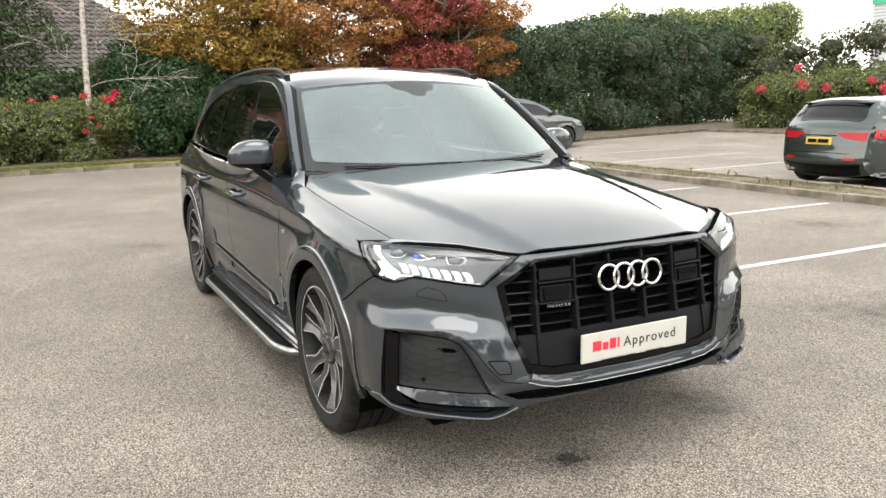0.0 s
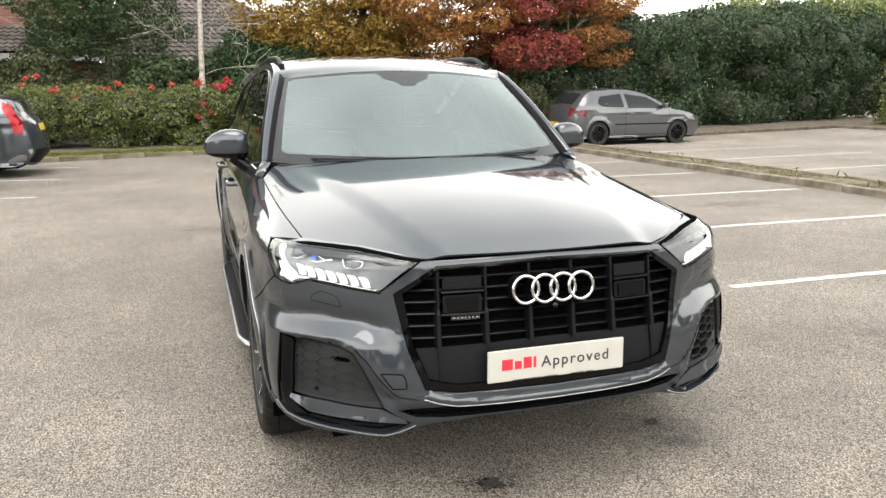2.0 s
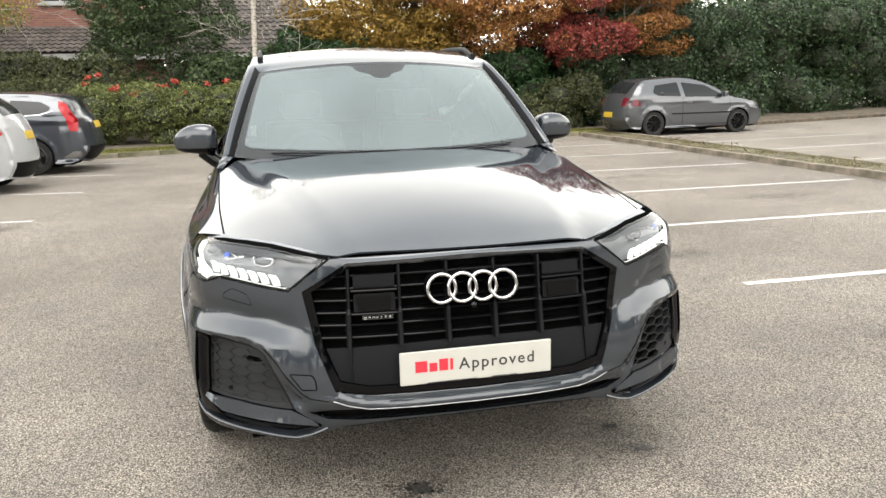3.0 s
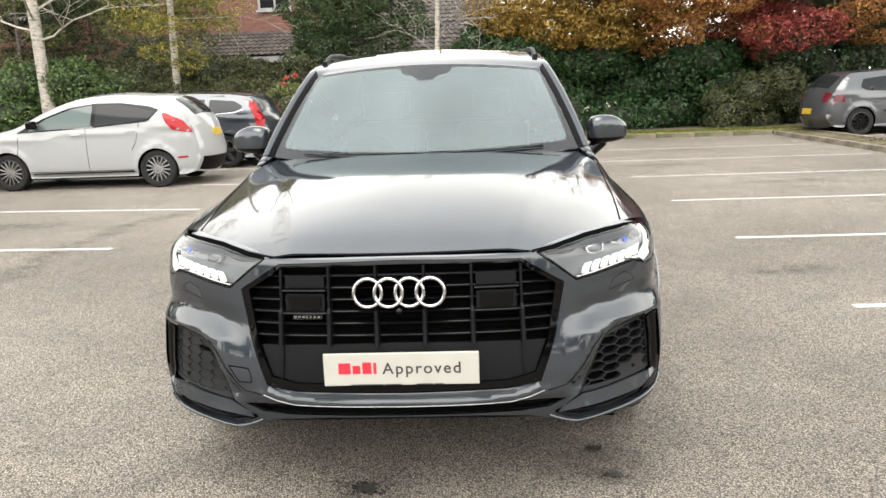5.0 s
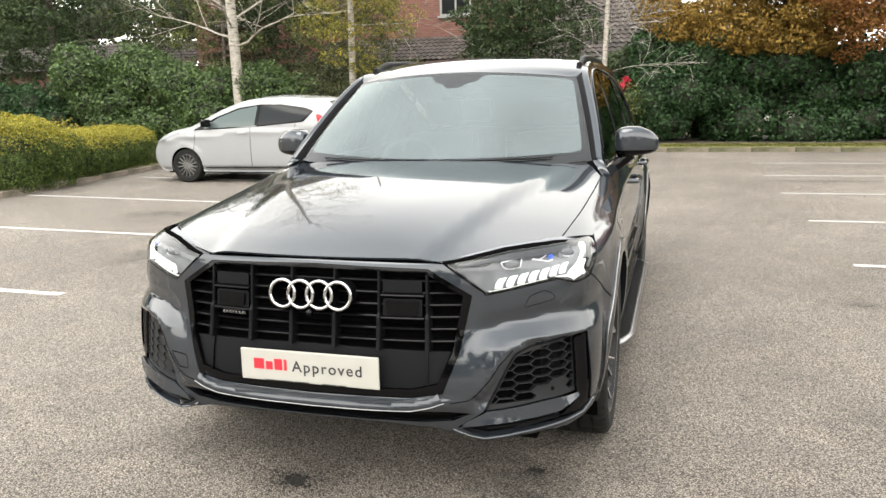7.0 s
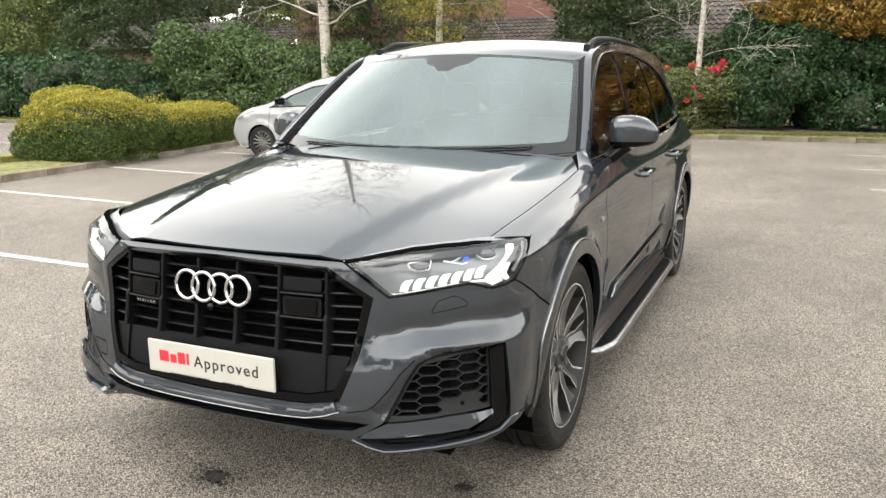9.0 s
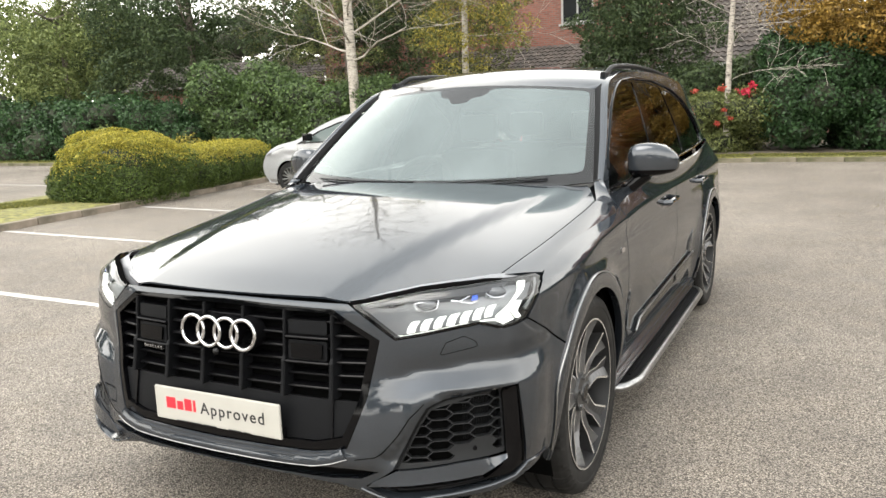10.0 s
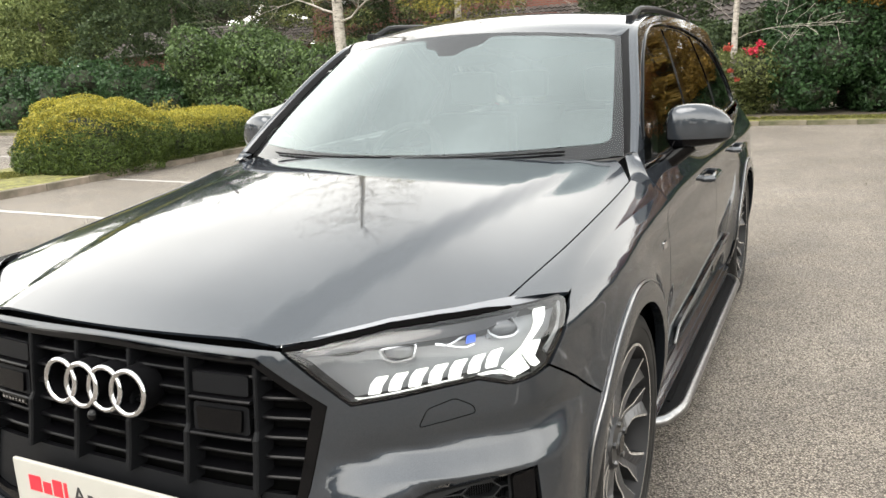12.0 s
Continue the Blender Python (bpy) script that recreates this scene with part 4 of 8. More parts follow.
def blooms(name, heads, mat, label, seed):
    """Rose heads of many petals, on one bank."""
    rng = np.random.default_rng(seed)
    p, d = [], []
    for x, y, z, r in heads:
        q = rng.normal(size=(int(40 + 380 * r), 3)) * r * np.array((0.5, 0.35, 0.38))
        p.append(q + np.array((x, y, z)))
        d.append(q)
    p, d = np.concatenate(p), np.concatenate(d)
    ob = link_part(name, leaf_mesh(name, p, d / (np.linalg.norm(d, axis=1)[:, None] + 1e-6), 0.032, rng, 0.8), mat)
    return tagged(ob, label, "flowers", kind="stuff")


rng = random.Random(8)
blooms("red_rose_flowers", [(-0.28, 18.9, 1.62, 0.16), (-0.14, 18.95, 1.78, 0.1)], PETAL, "bright red rose flowers on the near bank", 61)
blooms("coral_rose_flowers", [(-0.85, 19.0, 1.72, 0.09), (-1.5, 19.1, 1.68, 0.07), (-2.0, 19.1, 1.62, 0.07), (-0.6, 18.75, 1.0, 0.06), (-0.75, 18.75, 1.2, 0.05), (-3.2, 18.85, 1.55, 0.12), (-3.7, 18.8, 1.4, 0.12), (-4.2, 18.8, 1.55, 0.1), (-2.7, 18.85, 1.2, 0.07), (-4.79, 18.8, 1.84, 0.06), (-4.54, 18.8, 1.9, 0.06), (-4.9, 18.8, 1.68, 0.06), (-2.76, 18.8, 1.71, 0.09), (-2.98, 18.8, 1.56, 0.07), (-2.53, 18.8, 1.42, 0.06), (-0.91, 18.7, 0.88, 0.06)], ROSE_PETAL, "small coral rose flowers on the near bank", 62)
blooms("far_red_rose_flowers", [(23.2 + rng.uniform(-0.2, 0.3), 21.0 - 13 * rng.random(), rng.uniform(1.4, 2.4), rng.uniform(0.1, 0.26)) for _ in range(18)], PETAL, "red rose flowers on the far bank", 63)


def turf(name, x0, y0, x1, y1, w, z, count, size, mat, label, seed):
    """Short blades and weeds strewn along a strip."""
    rng = np.random.default_rng(seed)
    t, a = rng.random(count), rng.random(count)
    d = np.array((x1 - x0, y1 - y0)) / math.hypot(x1 - x0, y1 - y0)
    p = np.stack([x0 + (x1 - x0) * t - d[1] * w * a, y0 + (y1 - y0) * t + d[0] * w * a, z + rng.random(count) * size * 0.8], 1)
    n = np.concatenate([rng.normal(size=(count, 2)), np.full((count, 1), 0.3)], 1)
    ob = link_part(name, leaf_mesh(name, p, n, size, rng, 0.22), mat)
    return tagged(ob, label, "grass", kind="stuff")


BLADE = leaf_material("yellow_green_blade", (0.07, 0.075, 0.02), (0.21, 0.21, 0.05), 0.6)
WEED = leaf_material("olive_weed", (0.05, 0.04, 0.025), (0.16, 0.14, 0.055), 0.7)
turf("grass_blades", 0, 17.8, 8.6, 17.8, 0.65, 0.13, 9000, 0.03, BLADE, "short yellow-green grass behind the kerb", 81)
turf("grass_blades", -4.8, 16.55, 0, 17.8, 0.65, 0.13, 7000, 0.03, BLADE, "short yellow-green grass behind the kerb", 82)
turf("grass_blades", -9, 17.2, -4.8, 16.55, 0.65, 0.13, 5000, 0.03, BLADE, "short yellow-green grass behind the kerb", 83)
turf("grass_blades", -29, 17.6, -9, 17.2, 0.65, 0.13, 9000, 0.035, BLADE, "short yellow-green grass behind the kerb", 87)
turf("grass_blades", -11.2, 4.3, -9.6, 8.0, 1.0, 0.14, 6000, 0.03, BLADE, "short grass beside the clipped hedge", 88)
turf("weeds", 8.6, -2, 8.6, 17.6, 0.74, 0.09, 14000, 0.016, WEED, "low brown and olive weeds on the island", 84)
turf("weeds", 8.6, 3, 8.6, 14, 0.7, 0.11, 60, 0.06, WEED, "tall dry weeds on the island", 85)
turf("fallen_leaves", 7.4, 8, 7.4, 17.4, 6.0, 0.004, 170, 0.02, WEED, "fallen brown leaves on the asphalt", 86)

# ---- the brick houses behind the planting ----
def brick_material():
    m = material("red_brick_wall", (0.3, 0.12, 0.08), 0.85)
    b = node(m, "ShaderNodeTexBrick", Scale=1.0, Mortar_Size=0.012, Brick_Width=0.225, Row_Height=0.075)
    b.inputs["Color1"].default_value, b.inputs["Color2"].default_value, b.inputs["Mortar"].default_value = (0.24, 0.085, 0.058, 1), (0.15, 0.05, 0.036, 1), (0.14, 0.115, 0.095, 1)
    mp = node(m, "ShaderNodeMapping")
    mp.inputs["Rotation"].default_value = (radians(90), 0, 0)
    wire(m, coords(m), mp.inputs["Vector"])
    wire(m, mp.outputs[0], b.inputs["Vector"])
    wire(m, b.outputs["Color"], m.node_tree.nodes["Principled BSDF"].inputs["Base Color"])
    bump(m, b.outputs["Fac"], -0.4, 0.01)
    return m


BRICK = brick_material()
TILE = material("brown_grey_roof_tile", (0.12, 0.1, 0.09), 0.8)
mottled(TILE, (0.03, 0.025, 0.022), (0.08, 0.066, 0.057), 2.2, 8.0)
WHITE_WOOD = material("white_painted_wood", (0.6, 0.6, 0.58), 0.5)
mottled(WHITE_WOOD, (0.26, 0.26, 0.25), (0.36, 0.36, 0.35), 3.0)
DARK_GLASS = material("dark_window_glass", (0.012, 0.014, 0.015), 0.06, spec=0.22)


def pantiles(name, x0, x1, eave, ridge, parent, hip0=0.0, hip1=0.0, pitch=0.22, gauge=0.27):
    """Rows of wavy tiles from the eave up to the ridge; eave and ridge are (y, z); hip moves the sides in towards the ridge."""
    e, r = Vector((0, *eave)), Vector((0, *ridge))
    rows = max(2, int((r - e).length / gauge))
    n = Vector((0, -(r.z - e.z), r.y - e.y)).normalized()
    if n.z < 0:
        n = -n
    bm = bmesh.new()
    for k in range(rows):
        a, b = e + (r - e) * k / rows, e + (r - e) * (k + 1.15) / rows
        t = (k + 0.5) / rows
        xa, xb = x0 + hip0 * t, x1 - hip1 * t
        cols = max(2, int((xb - xa) / pitch))
        prev = None
        for i in range(cols * 6 + 1):
            x = xa + (xb - xa) * i / (cols * 6)
            w = 0.024 * math.sin(2 * math.pi * i / 6)
            p = [a + n * (w + 0.045), b + n * (w + 0.006), a + n * (w + 0.012)]
            cur = [bm.verts.new((x, q.y, q.z)) for q in p]
            if prev:
                bm.faces.new((prev[0], cur[0], cur[1], prev[1]))
                bm.faces.new((prev[2], cur[2], cur[0], prev[0]))
            prev = cur
    me = bpy.data.meshes.new(name)
    bm.to_mesh(me)
    bm.free()
    return link_part(name, me, TILE, parent, kind="stuff")


def sash(parent, x0, x1, z0, z1, y):
    w = new("window")
    w.parent = parent
    part("pane", one_box(x0 + 0.05, y + 0.04, z0 + 0.05, x1 - 0.05, y + 0.05, z1 - 0.05), DARK_GLASS, w)
    for a in ((x0, z0, x1, z0 + 0.07), (x0, z1 - 0.07, x1, z1), (x0, z0 + 0.07, x0 + 0.07, z1 - 0.07), (x1 - 0.07, z0 + 0.07, x1, z1 - 0.07), ((x0 + x1) / 2 - 0.03, z0 + 0.07, (x0 + x1) / 2 + 0.03, z1 - 0.07)):
        part("window_bar", one_box(a[0], y - 0.01, a[1], a[2], y + 0.06, a[3]), WHITE_WOOD, w)
    part("sill", one_box(x0 - 0.08, y - 0.08, z0 - 0.08, x1 + 0.08, y + 0.05, z0), WHITE_WOOD, w)
    return w


house = thing("brick_house", "red brick house with white windows and tiled roofs", "house")
bm = bmesh.new()
# front wall in pieces round the two windows
Y0 = 27.6
for x0, z0, x1, z1 in ((-18.6, 0, -17.3, 7.2), (-17.3, 0, -15.9, 4.55), (-17.3, 5.9, -15.9, 7.2), (-15.9, 0, -7.75, 7.2), (-7.75, 0, -6.5, 4.5), (-7.75, 5.8, -6.5, 7.2), (-6.5, 0, -5.2, 7.2)):
    box(bm, x0, Y0, z0, x1, Y0 + 0.3, z1)
box(bm, -18.6, Y0 + 0.3, 0, -18.3, 36, 7.2)
box(bm, -5.5, Y0 + 0.3, 0, -5.2, 36, 7.2)
box(bm, -18.3, 35.7, 0, -5.5, 36, 7.2)
bmesh.ops.remove_doubles(bm, verts=bm.verts, dist=1e-4)
part("wall", bm, BRICK, house, "red brick wall")
sash(house, -17.3, -15.9, 4.55, 5.9, Y0)
part("outbuilding_wall", one_box(-31, Y0 + 0.2, 0, -19, Y0 + 4, 3.0), BRICK, house)
pantiles("outbuilding_roof", -31.3, -18.8, (Y0 - 0.1, 2.95), (Y0 + 2.1, 4.2), house)
sash(house, -7.75, -6.5, 4.5, 5.8, Y0)
pantiles("roof", -19.1, -4.8, (27.2, 7.1), (31.8, 10.6), house)
pantiles("roof", -19.1, -4.8, (36.4, 7.1), (31.8, 10.6), house)
pantiles("porch_roof", -12.5, -3.4, (25.7, 2.78), (27.58, 3.72), house)
part("fascia", one_box(-12.5, 25.72, 2.52, -3.4, 25.78, 2.74), WHITE_WOOD, house)
part("porch_wall", one_box(-12.2, 26.1, 0, -3.8, 26.3, 2.55), BRICK, house)

barn = thing("tiled_house", "low house with a large brown tiled hipped roof", "house")
part("wall", one_box(-3.2, 26.5, 0, 3.4, 34.5, 2.6), BRICK, barn)
pantiles("roof", -3.7, 3.9, (25.9, 2.68), (30.2, 5.75), barn, 0.6, 4.3)
pantiles("roof", -3.7, 3.9, (35.1, 2.68), (30.2, 5.75), barn, 0.6, 4.3)
bm = bmesh.new()
bm.faces.new([bm.verts.new(p) for p in ((3.9, 25.9, 2.66), (3.9, 35.1, 2.66), (-0.35, 30.2, 5.72))])
part("hip", bm, TILE, barn)
part("fascia", one_box(-3.7, 25.9, 2.46, 3.9, 25.96, 2.68), WHITE_WOOD, barn)

far_block = thing("office_block", "far grey clad office block with a green band", "building")
CLAD = material("grey_cladding", (0.32, 0.33, 0.35), 0.5)
cw = node(CLAD, "ShaderNodeTexWave", Scale=1.2)
cw.bands_direction = "Z"
wire(CLAD, coords(CLAD), cw.inputs["Vector"])
bump(CLAD, cw.outputs["Fac"], 0.6, 0.05)
GREEN = material("green_fascia", (0.02, 0.28, 0.15), 0.5)
part("wall", one_box(61, 20, 0, 75, 41.2, 9.2), CLAD, far_block)
part("green_band", one_box(60.9, 19.9, 8.6, 75.1, 41.3, 9.3), GREEN, far_block)
part("parapet", one_box(60.8, 19.8, 9.3, 75.2, 41.4, 10.2), WHITE_WOOD, far_block)
part("sign_panel", one_box(60.85, 37.2, 6.1, 60.98, 39.6, 7.0), WHITE_WOOD, far_block)

# woods behind the houses and round the car park
bush("far_trees", heap(-50, 40, -4, 42, (9.0, 8.0), 4.0, 60, 71, 2.2), 40000, 0.17, PINE, INNER, "far dark wood behind the houses", "trees", 71, rough=0.3, kind="stuff")
bush("far_trees", heap(-44, 14, -40, 40, (7.5, 8.5), 4.0, 44, 72, 2.0), 30000, 0.16, OLIVE, INNER, "pale trees beyond the car park", "trees", 72, rough=0.3, kind="stuff")
bush("far_trees", heap(-46, -26, -42, 14, (6.0, 7.5), 4.0, 44, 73, 2.2), 16000, 0.22, PINE, INNER, "trees along the far side of the car park", "trees", 73, rough=0.3, kind="stuff")
bush("far_trees", heap(-40, -34, 60, -36, (6.0, 7.0), 4.0, 80, 74, 2.2), 22000, 0.24, PINE, INNER, "row of trees across the road", "trees", 74, rough=0.3, kind="stuff")
bush("far_trees", heap(58, -30, 62, 18, (6.0, 6.5), 4.0, 50, 75, 2.2), 18000, 0.24, OLIVE, INNER, "pale trees beyond the far planting", "trees", 75, rough=0.3, kind="stuff")

# ---- the large car: its curved surfaces ----
# x across (the car is symmetric), y back from the nose, z up; plan outline of the body at mid height
PLAN_X = (0.0, 0.25, 0.45, 0.60, 0.74, 0.835, 0.89, 0.922, 0.944, 0.956, 0.958, 0.955, 0.948, 0.948, 0.952, 0.957, 0.95, 0.925, 0.86, 0.74, 0.5, 0.0)
PLAN_Y = (0.053, 0.06, 0.084, 0.132, 0.205, 0.275, 0.34, 0.42, 0.54, 0.72, 0.95, 1.25, 1.65, 2.4, 3.2, 3.95, 4.4, 4.68, 4.87, 4.96, 5.01, 5.03)
k0 = np.concatenate([[0], np.cumsum(np.hypot(np.diff(PLAN_X), np.diff(PLAN_Y)))])
kk = np.linspace(0, k0[-1], 3000)
px, py = spline(*zip(k0, PLAN_X))(kk), spline(*zip(k0, PLAN_Y))(kk)
ARC = np.concatenate([[0], np.cumsum(np.hypot(np.diff(px), np.diff(py)))])
TX, TY = np.gradient(px, ARC), np.gradient(py, ARC)
TX[0], TY[0] = 1, 0
S_END = ARC[-1]
FRONT_Y, REAR_Y, AXLE_Z = 0.955, 3.95, 0.382


def s_at(y):
    """How far round the outline the flank reaches y."""
    i, j = np.searchsorted(py, 0.3), np.searchsorted(py, 4.8)
    return np.interp(y, py[i:j], ARC[i:j])


def s_of_x(x):
    """How far round the nose the outline reaches x."""
    j = np.searchsorted(py, 0.6)
    return np.interp(x, px[:j], ARC[:j])


nose_lean = spline((0.2, -0.05), (0.26, 0.0), (0.31, 0.04), (0.38, 0.05), (0.45, 0.052), (0.55, 0.038), (0.66, 0.015), (0.79, 0.0), (0.85, -0.007), (0.88, -0.012), (0.9, -0.02), (0.92, -0.054), (0.96, -0.13))
flank_low = spline((0.2, -0.12), (0.27, -0.06), (0.34, -0.035), (0.45, -0.012), (0.58, 0.0), (0.7, 0.004), (0.84, 0.0), (1.3, 0.0))
shoulder = spline((0.3, 0.865), (0.56, 0.886), (0.83, 0.922), (1.2, 0.95), (1.5, 0.962), (2.5, 0.975), (3.5, 0.985), (4.4, 1.0), (5.1, 0.98))
fold = spline((0.3, 0.9), (0.56, 0.9), (0.83, 1.4), (1.2, 1.2), (1.45, 0.9), (1.7, 0.74), (5.1, 0.74))
curl = spline((0.3, 5.0), (0.56, 10.0), (0.83, 15.0), (1.2, 6.0), (1.45, 2.0), (1.7, 0.0), (5.1, 0.0))


facet_drop = spline((0.4, -0.05), (0.56, -0.036), (0.69, -0.014), (0.82, 0.0), (0.96, 0.0), (1.3, 0.02))


def facets(z):
    """How far the corner of the bumper stands proud at each height."""
    knots = (0.20, 0.30, 0.638, 0.702, 0.752, 0.80, 1.3), (0.011, 0.011, 0.019, -0.009, -0.001, 0.0, 0.0)
    return sum(np.interp(z + d, *knots) for d in (-0.006, -0.003, 0.0, 0.003, 0.006)) / 5


def body(s, z, off=0.0):
    """The painted body below the windows: s round the plan outline (negative on the other flank), z up."""
    side = np.where(np.asarray(s) < 0, -1.0, 1.0)
    a = np.clip(np.abs(s), 0, S_END)
    x, y = np.interp(a, ARC, px), np.interp(a, ARC, py)
    nx, ny = np.interp(a, ARC, TY), -np.interp(a, ARC, TX)
    front = 1 - smooth((a - 0.72) / 0.62)
    rear = smooth((y - 4.45) / 0.4)
    mid = np.clip(1 - front, 0, 1)
    d = z - shoulder(y)
    u = 0.5 * (d + np.sqrt(d * d + 0.011 ** 2))
    tuck = fold(y) * u + curl(y) * u * u
    crease = -0.008 * np.exp(-((d + 0.06) / 0.045) ** 2) * smooth((y - 0.7) / 0.5)
    o = front * nose_lean(z) + mid * (flank_low(z) - tuck + crease)
    # two facets that face the sky: below the headlight, and over the side intake
    ledge = smooth((a - 0.52) / 0.14) * (1 - smooth((a - 1.02) / 0.2))
    o = o + ledge * facets(z - facet_drop(a))
    for yc in (FRONT_Y, REAR_Y):
        r = np.hypot(y - yc, z - AXLE_Z)
        o = o + 0.026 * np.exp(-((r - 0.43) / 0.085) ** 2) * np.where(np.abs(y - yc) < 0.62, 1, 0) * (1 - smooth((0.60 - y) / 0.14))
    # hollow of the doors between the arches
    o = o - 0.016 * smooth((y - 1.5) / 0.2) * (1 - smooth((y - 3.3) / 0.2)) * np.exp(-((z - 0.52) / 0.13) ** 2)
    o = o + off
    return np.stack([side * (x + nx * o), y + ny * o, np.broadcast_to(z, np.shape(x)) + 0.0 * x], 1)


centre_rise = spline((0.0, 0.882), (0.1, 0.911), (0.25, 0.956), (0.5, 1.017), (0.85, 1.079), (1.2, 1.121), (1.45, 1.139), (1.6, 1.147))
edge_rise = spline((0.0, 0.868), (0.1, 0.88), (0.4, 0.922), (0.6, 0.951), (0.8, 0.977), (1.0, 1.003), (1.35, 1.053), (1.6, 1.104))
edge_x = spline((0.0, 0.77), (0.4, 0.795), (0.8, 0.828), (1.1, 0.842), (1.5, 0.855))


def bonnet_z(x, y):
    ax = np.abs(x)
    c, e, w = centre_rise(y), edge_rise(y), edge_x(y)
    line = 0.40 + 0.21 * (y - 0.1)
    dome = 0.012 * smooth((line - ax) / 0.10 + 0.5) - 0.012
    return c - (c - e) * np.clip(ax / w, 0, 1.3) ** 2.3 + dome * smooth((w - ax) / 0.3)


def bonnet_surf(x, y, off=0.0):
    return np.stack([x, y, bonnet_z(x, y) + off], 1)


def screen_surf(u, v, off=0.0):
    """The windscreen: u across from -1 to 1, v up."""
    base = np.stack([0.79 * u, 1.33 + 0.25 * u * u, 1.085 + 0.032 * u * u], 1)
    top = np.stack([0.6415 * u, 2.016 + 0.137 * u * u, 1.571 - 0.0405 * u * u], 1)
    v = np.asarray(v)[:, None]
    p = base + (top - base) * v
    n = np.array((0.0, -0.55, 0.83))
    return p + n * (0.05 * v * (1 - v) + off) + np.stack([0.25 * u, 0 * u, 0 * u], 1) * 0.06 * v * (1 - v) * 4 * 0.25


belt = spline((1.3, 1.06), (1.65, 1.075), (2.5, 1.1), (3.5, 1.125), (4.4, 1.16), (5.0, 1.17))
rail = spline((1.5, 1.12), (1.8, 1.31), (2.05, 1.475), (2.2, 1.555), (2.4, 1.6), (2.8, 1.632), (3.3, 1.638), (3.8, 1.622), (4.2, 1.59), (4.55, 1.545), (5.0, 1.45))
belt_x = spline((1.3, 0.84), (1.65, 0.862), (2.5, 0.872), (3.5, 0.872), (4.2, 0.855), (4.6, 0.82), (5.0, 0.75))


def glass_surf(y, z, off=0.0):
    """The flank above the belt line; the car's left (positive x)."""
    h = z - belt(y)
    x = belt_x(y) - 0.29 * h - 0.18 * h * h - 0.14 * smooth((y - 4.2) / 1.0) * h
    n = np.array((0.92, 0.0, 0.38))
    return np.stack([x, y, z], 1) + n * off


def roof_surf(u, y):
    """The roof: u across from -1 to 1, y back from the windscreen's top edge."""
    h = rail(y)
    g = glass_surf(y, h)
    front = 2.016 + 0.137 * u * u
    d = np.maximum(y - front, 0)
    z = h + 0.055 * (1 - np.abs(u) ** 2.4) * smooth((y - 1.95) / 0.9)
    lead = 1.5715 - 0.0405 * u * u + 0.34 * d - 0.27 * d * d - 0.4 * smooth((y - 2.62) / 0.4)
    gap = np.maximum(0.012 - np.abs(z - lead), 0) * smooth(d / 0.1)
    top = np.where(d < 0.004, lead, np.maximum(z, lead) + gap * gap / 0.048)
    return np.stack([u * (0.6415 + (g[:, 0] - 0.6415) * smooth(d / 0.15)), np.maximum(y, front), top], 1)


def mirrored(surf):
    """The same surface on the car's other flank."""
    def flip(u, v):
        p = surf(u, v)
        return p * np.array((-1.0, 1.0, 1.0))
    return flip

# ---- the large car: its panels and parts ----
suv = thing("suv", "dark grey metallic large sport utility car parked on asphalt", "car")
both = lambda surf: ((1, surf), (-1, mirrored(surf)))


def lifted(surf, off):
    return lambda u, v: surf(u, v, off)


def skin(name, outline, holes, surf, mat, step=0.03, hem=0.012, off=0.0, label="", parent=None):
    f = lifted(surf, off) if off else surf
    return link_part(name, sheet(outline, holes, f, step, hem), mat, parent or suv, label)


def flipped(poly):
    return [(-a, b) for a, b in poly][::-1]


def arch(yc, r, a0=0, a1=360, n=40):
    """Points round a wheel arch as (s, z), r a function of the angle."""
    return [(float(s_at(yc + r(a) * math.cos(radians(a)))), AXLE_Z + r(a) * math.sin(radians(a))) for a in np.linspace(a0, a1, n)]


cut_r = lambda a: 0.408
S = lambda y: float(s_at(y))

# headlight, grille and intake outlines on the nose (distance round the outline, height)
LIGHT = [(0.607, 0.785), (0.69, 0.796), (0.80, 0.813), (0.862, 0.820), (0.893, 0.811), (0.93, 0.799), (0.985, 0.803), (1.03, 0.815), (1.068, 0.843), (1.125, 0.887), (1.188, 0.914), (1.183, 0.925), (1.10, 0.929), (1.01, 0.934), (0.92, 0.9345), (0.80, 0.931), (0.69, 0.925), (0.58, 0.911), (0.470, 0.893)]
GRILLE_HALF = [(0.35, 0.446), (0.458, 0.462), (0.519, 0.612), (0.561, 0.787), (0.412, 0.878)]
GRILLE = [(0, 0.442)] + GRILLE_HALF + [(0, 0.887)] + flipped(GRILLE_HALF)
MESH = [(0.60, 0.40), (0.69, 0.409), (0.78, 0.418), (0.918, 0.423), (0.92, 0.53), (0.916, 0.622), (0.852, 0.612), (0.752, 0.600), (0.70, 0.58), (0.668, 0.532), (0.632, 0.462)]
INTAKE = [(0.505, 0.340), (0.55, 0.318), (0.60, 0.304), (0.71, 0.322), (0.86, 0.336), (0.945, 0.347), (0.985, 0.374), (0.976, 0.458), (0.969, 0.554), (0.965, 0.631),
          (0.918, 0.630), (0.852, 0.620), (0.748, 0.608), (0.692, 0.587), (0.659, 0.536), (0.623, 0.466), (0.588, 0.398)]
SLOT_HALF = [(0.40, 0.352), (0.49, 0.361), (0.548, 0.391), (0.47, 0.400)]
SLOT = [(0, 0.350)] + SLOT_HALF + [(0, 0.404)] + flipped(SLOT_HALF)
WASHER = rounded([(0.739, 0.737), (0.852, 0.757), (0.846, 0.772), (0.812, 0.789), (0.757, 0.772)], 0.008)
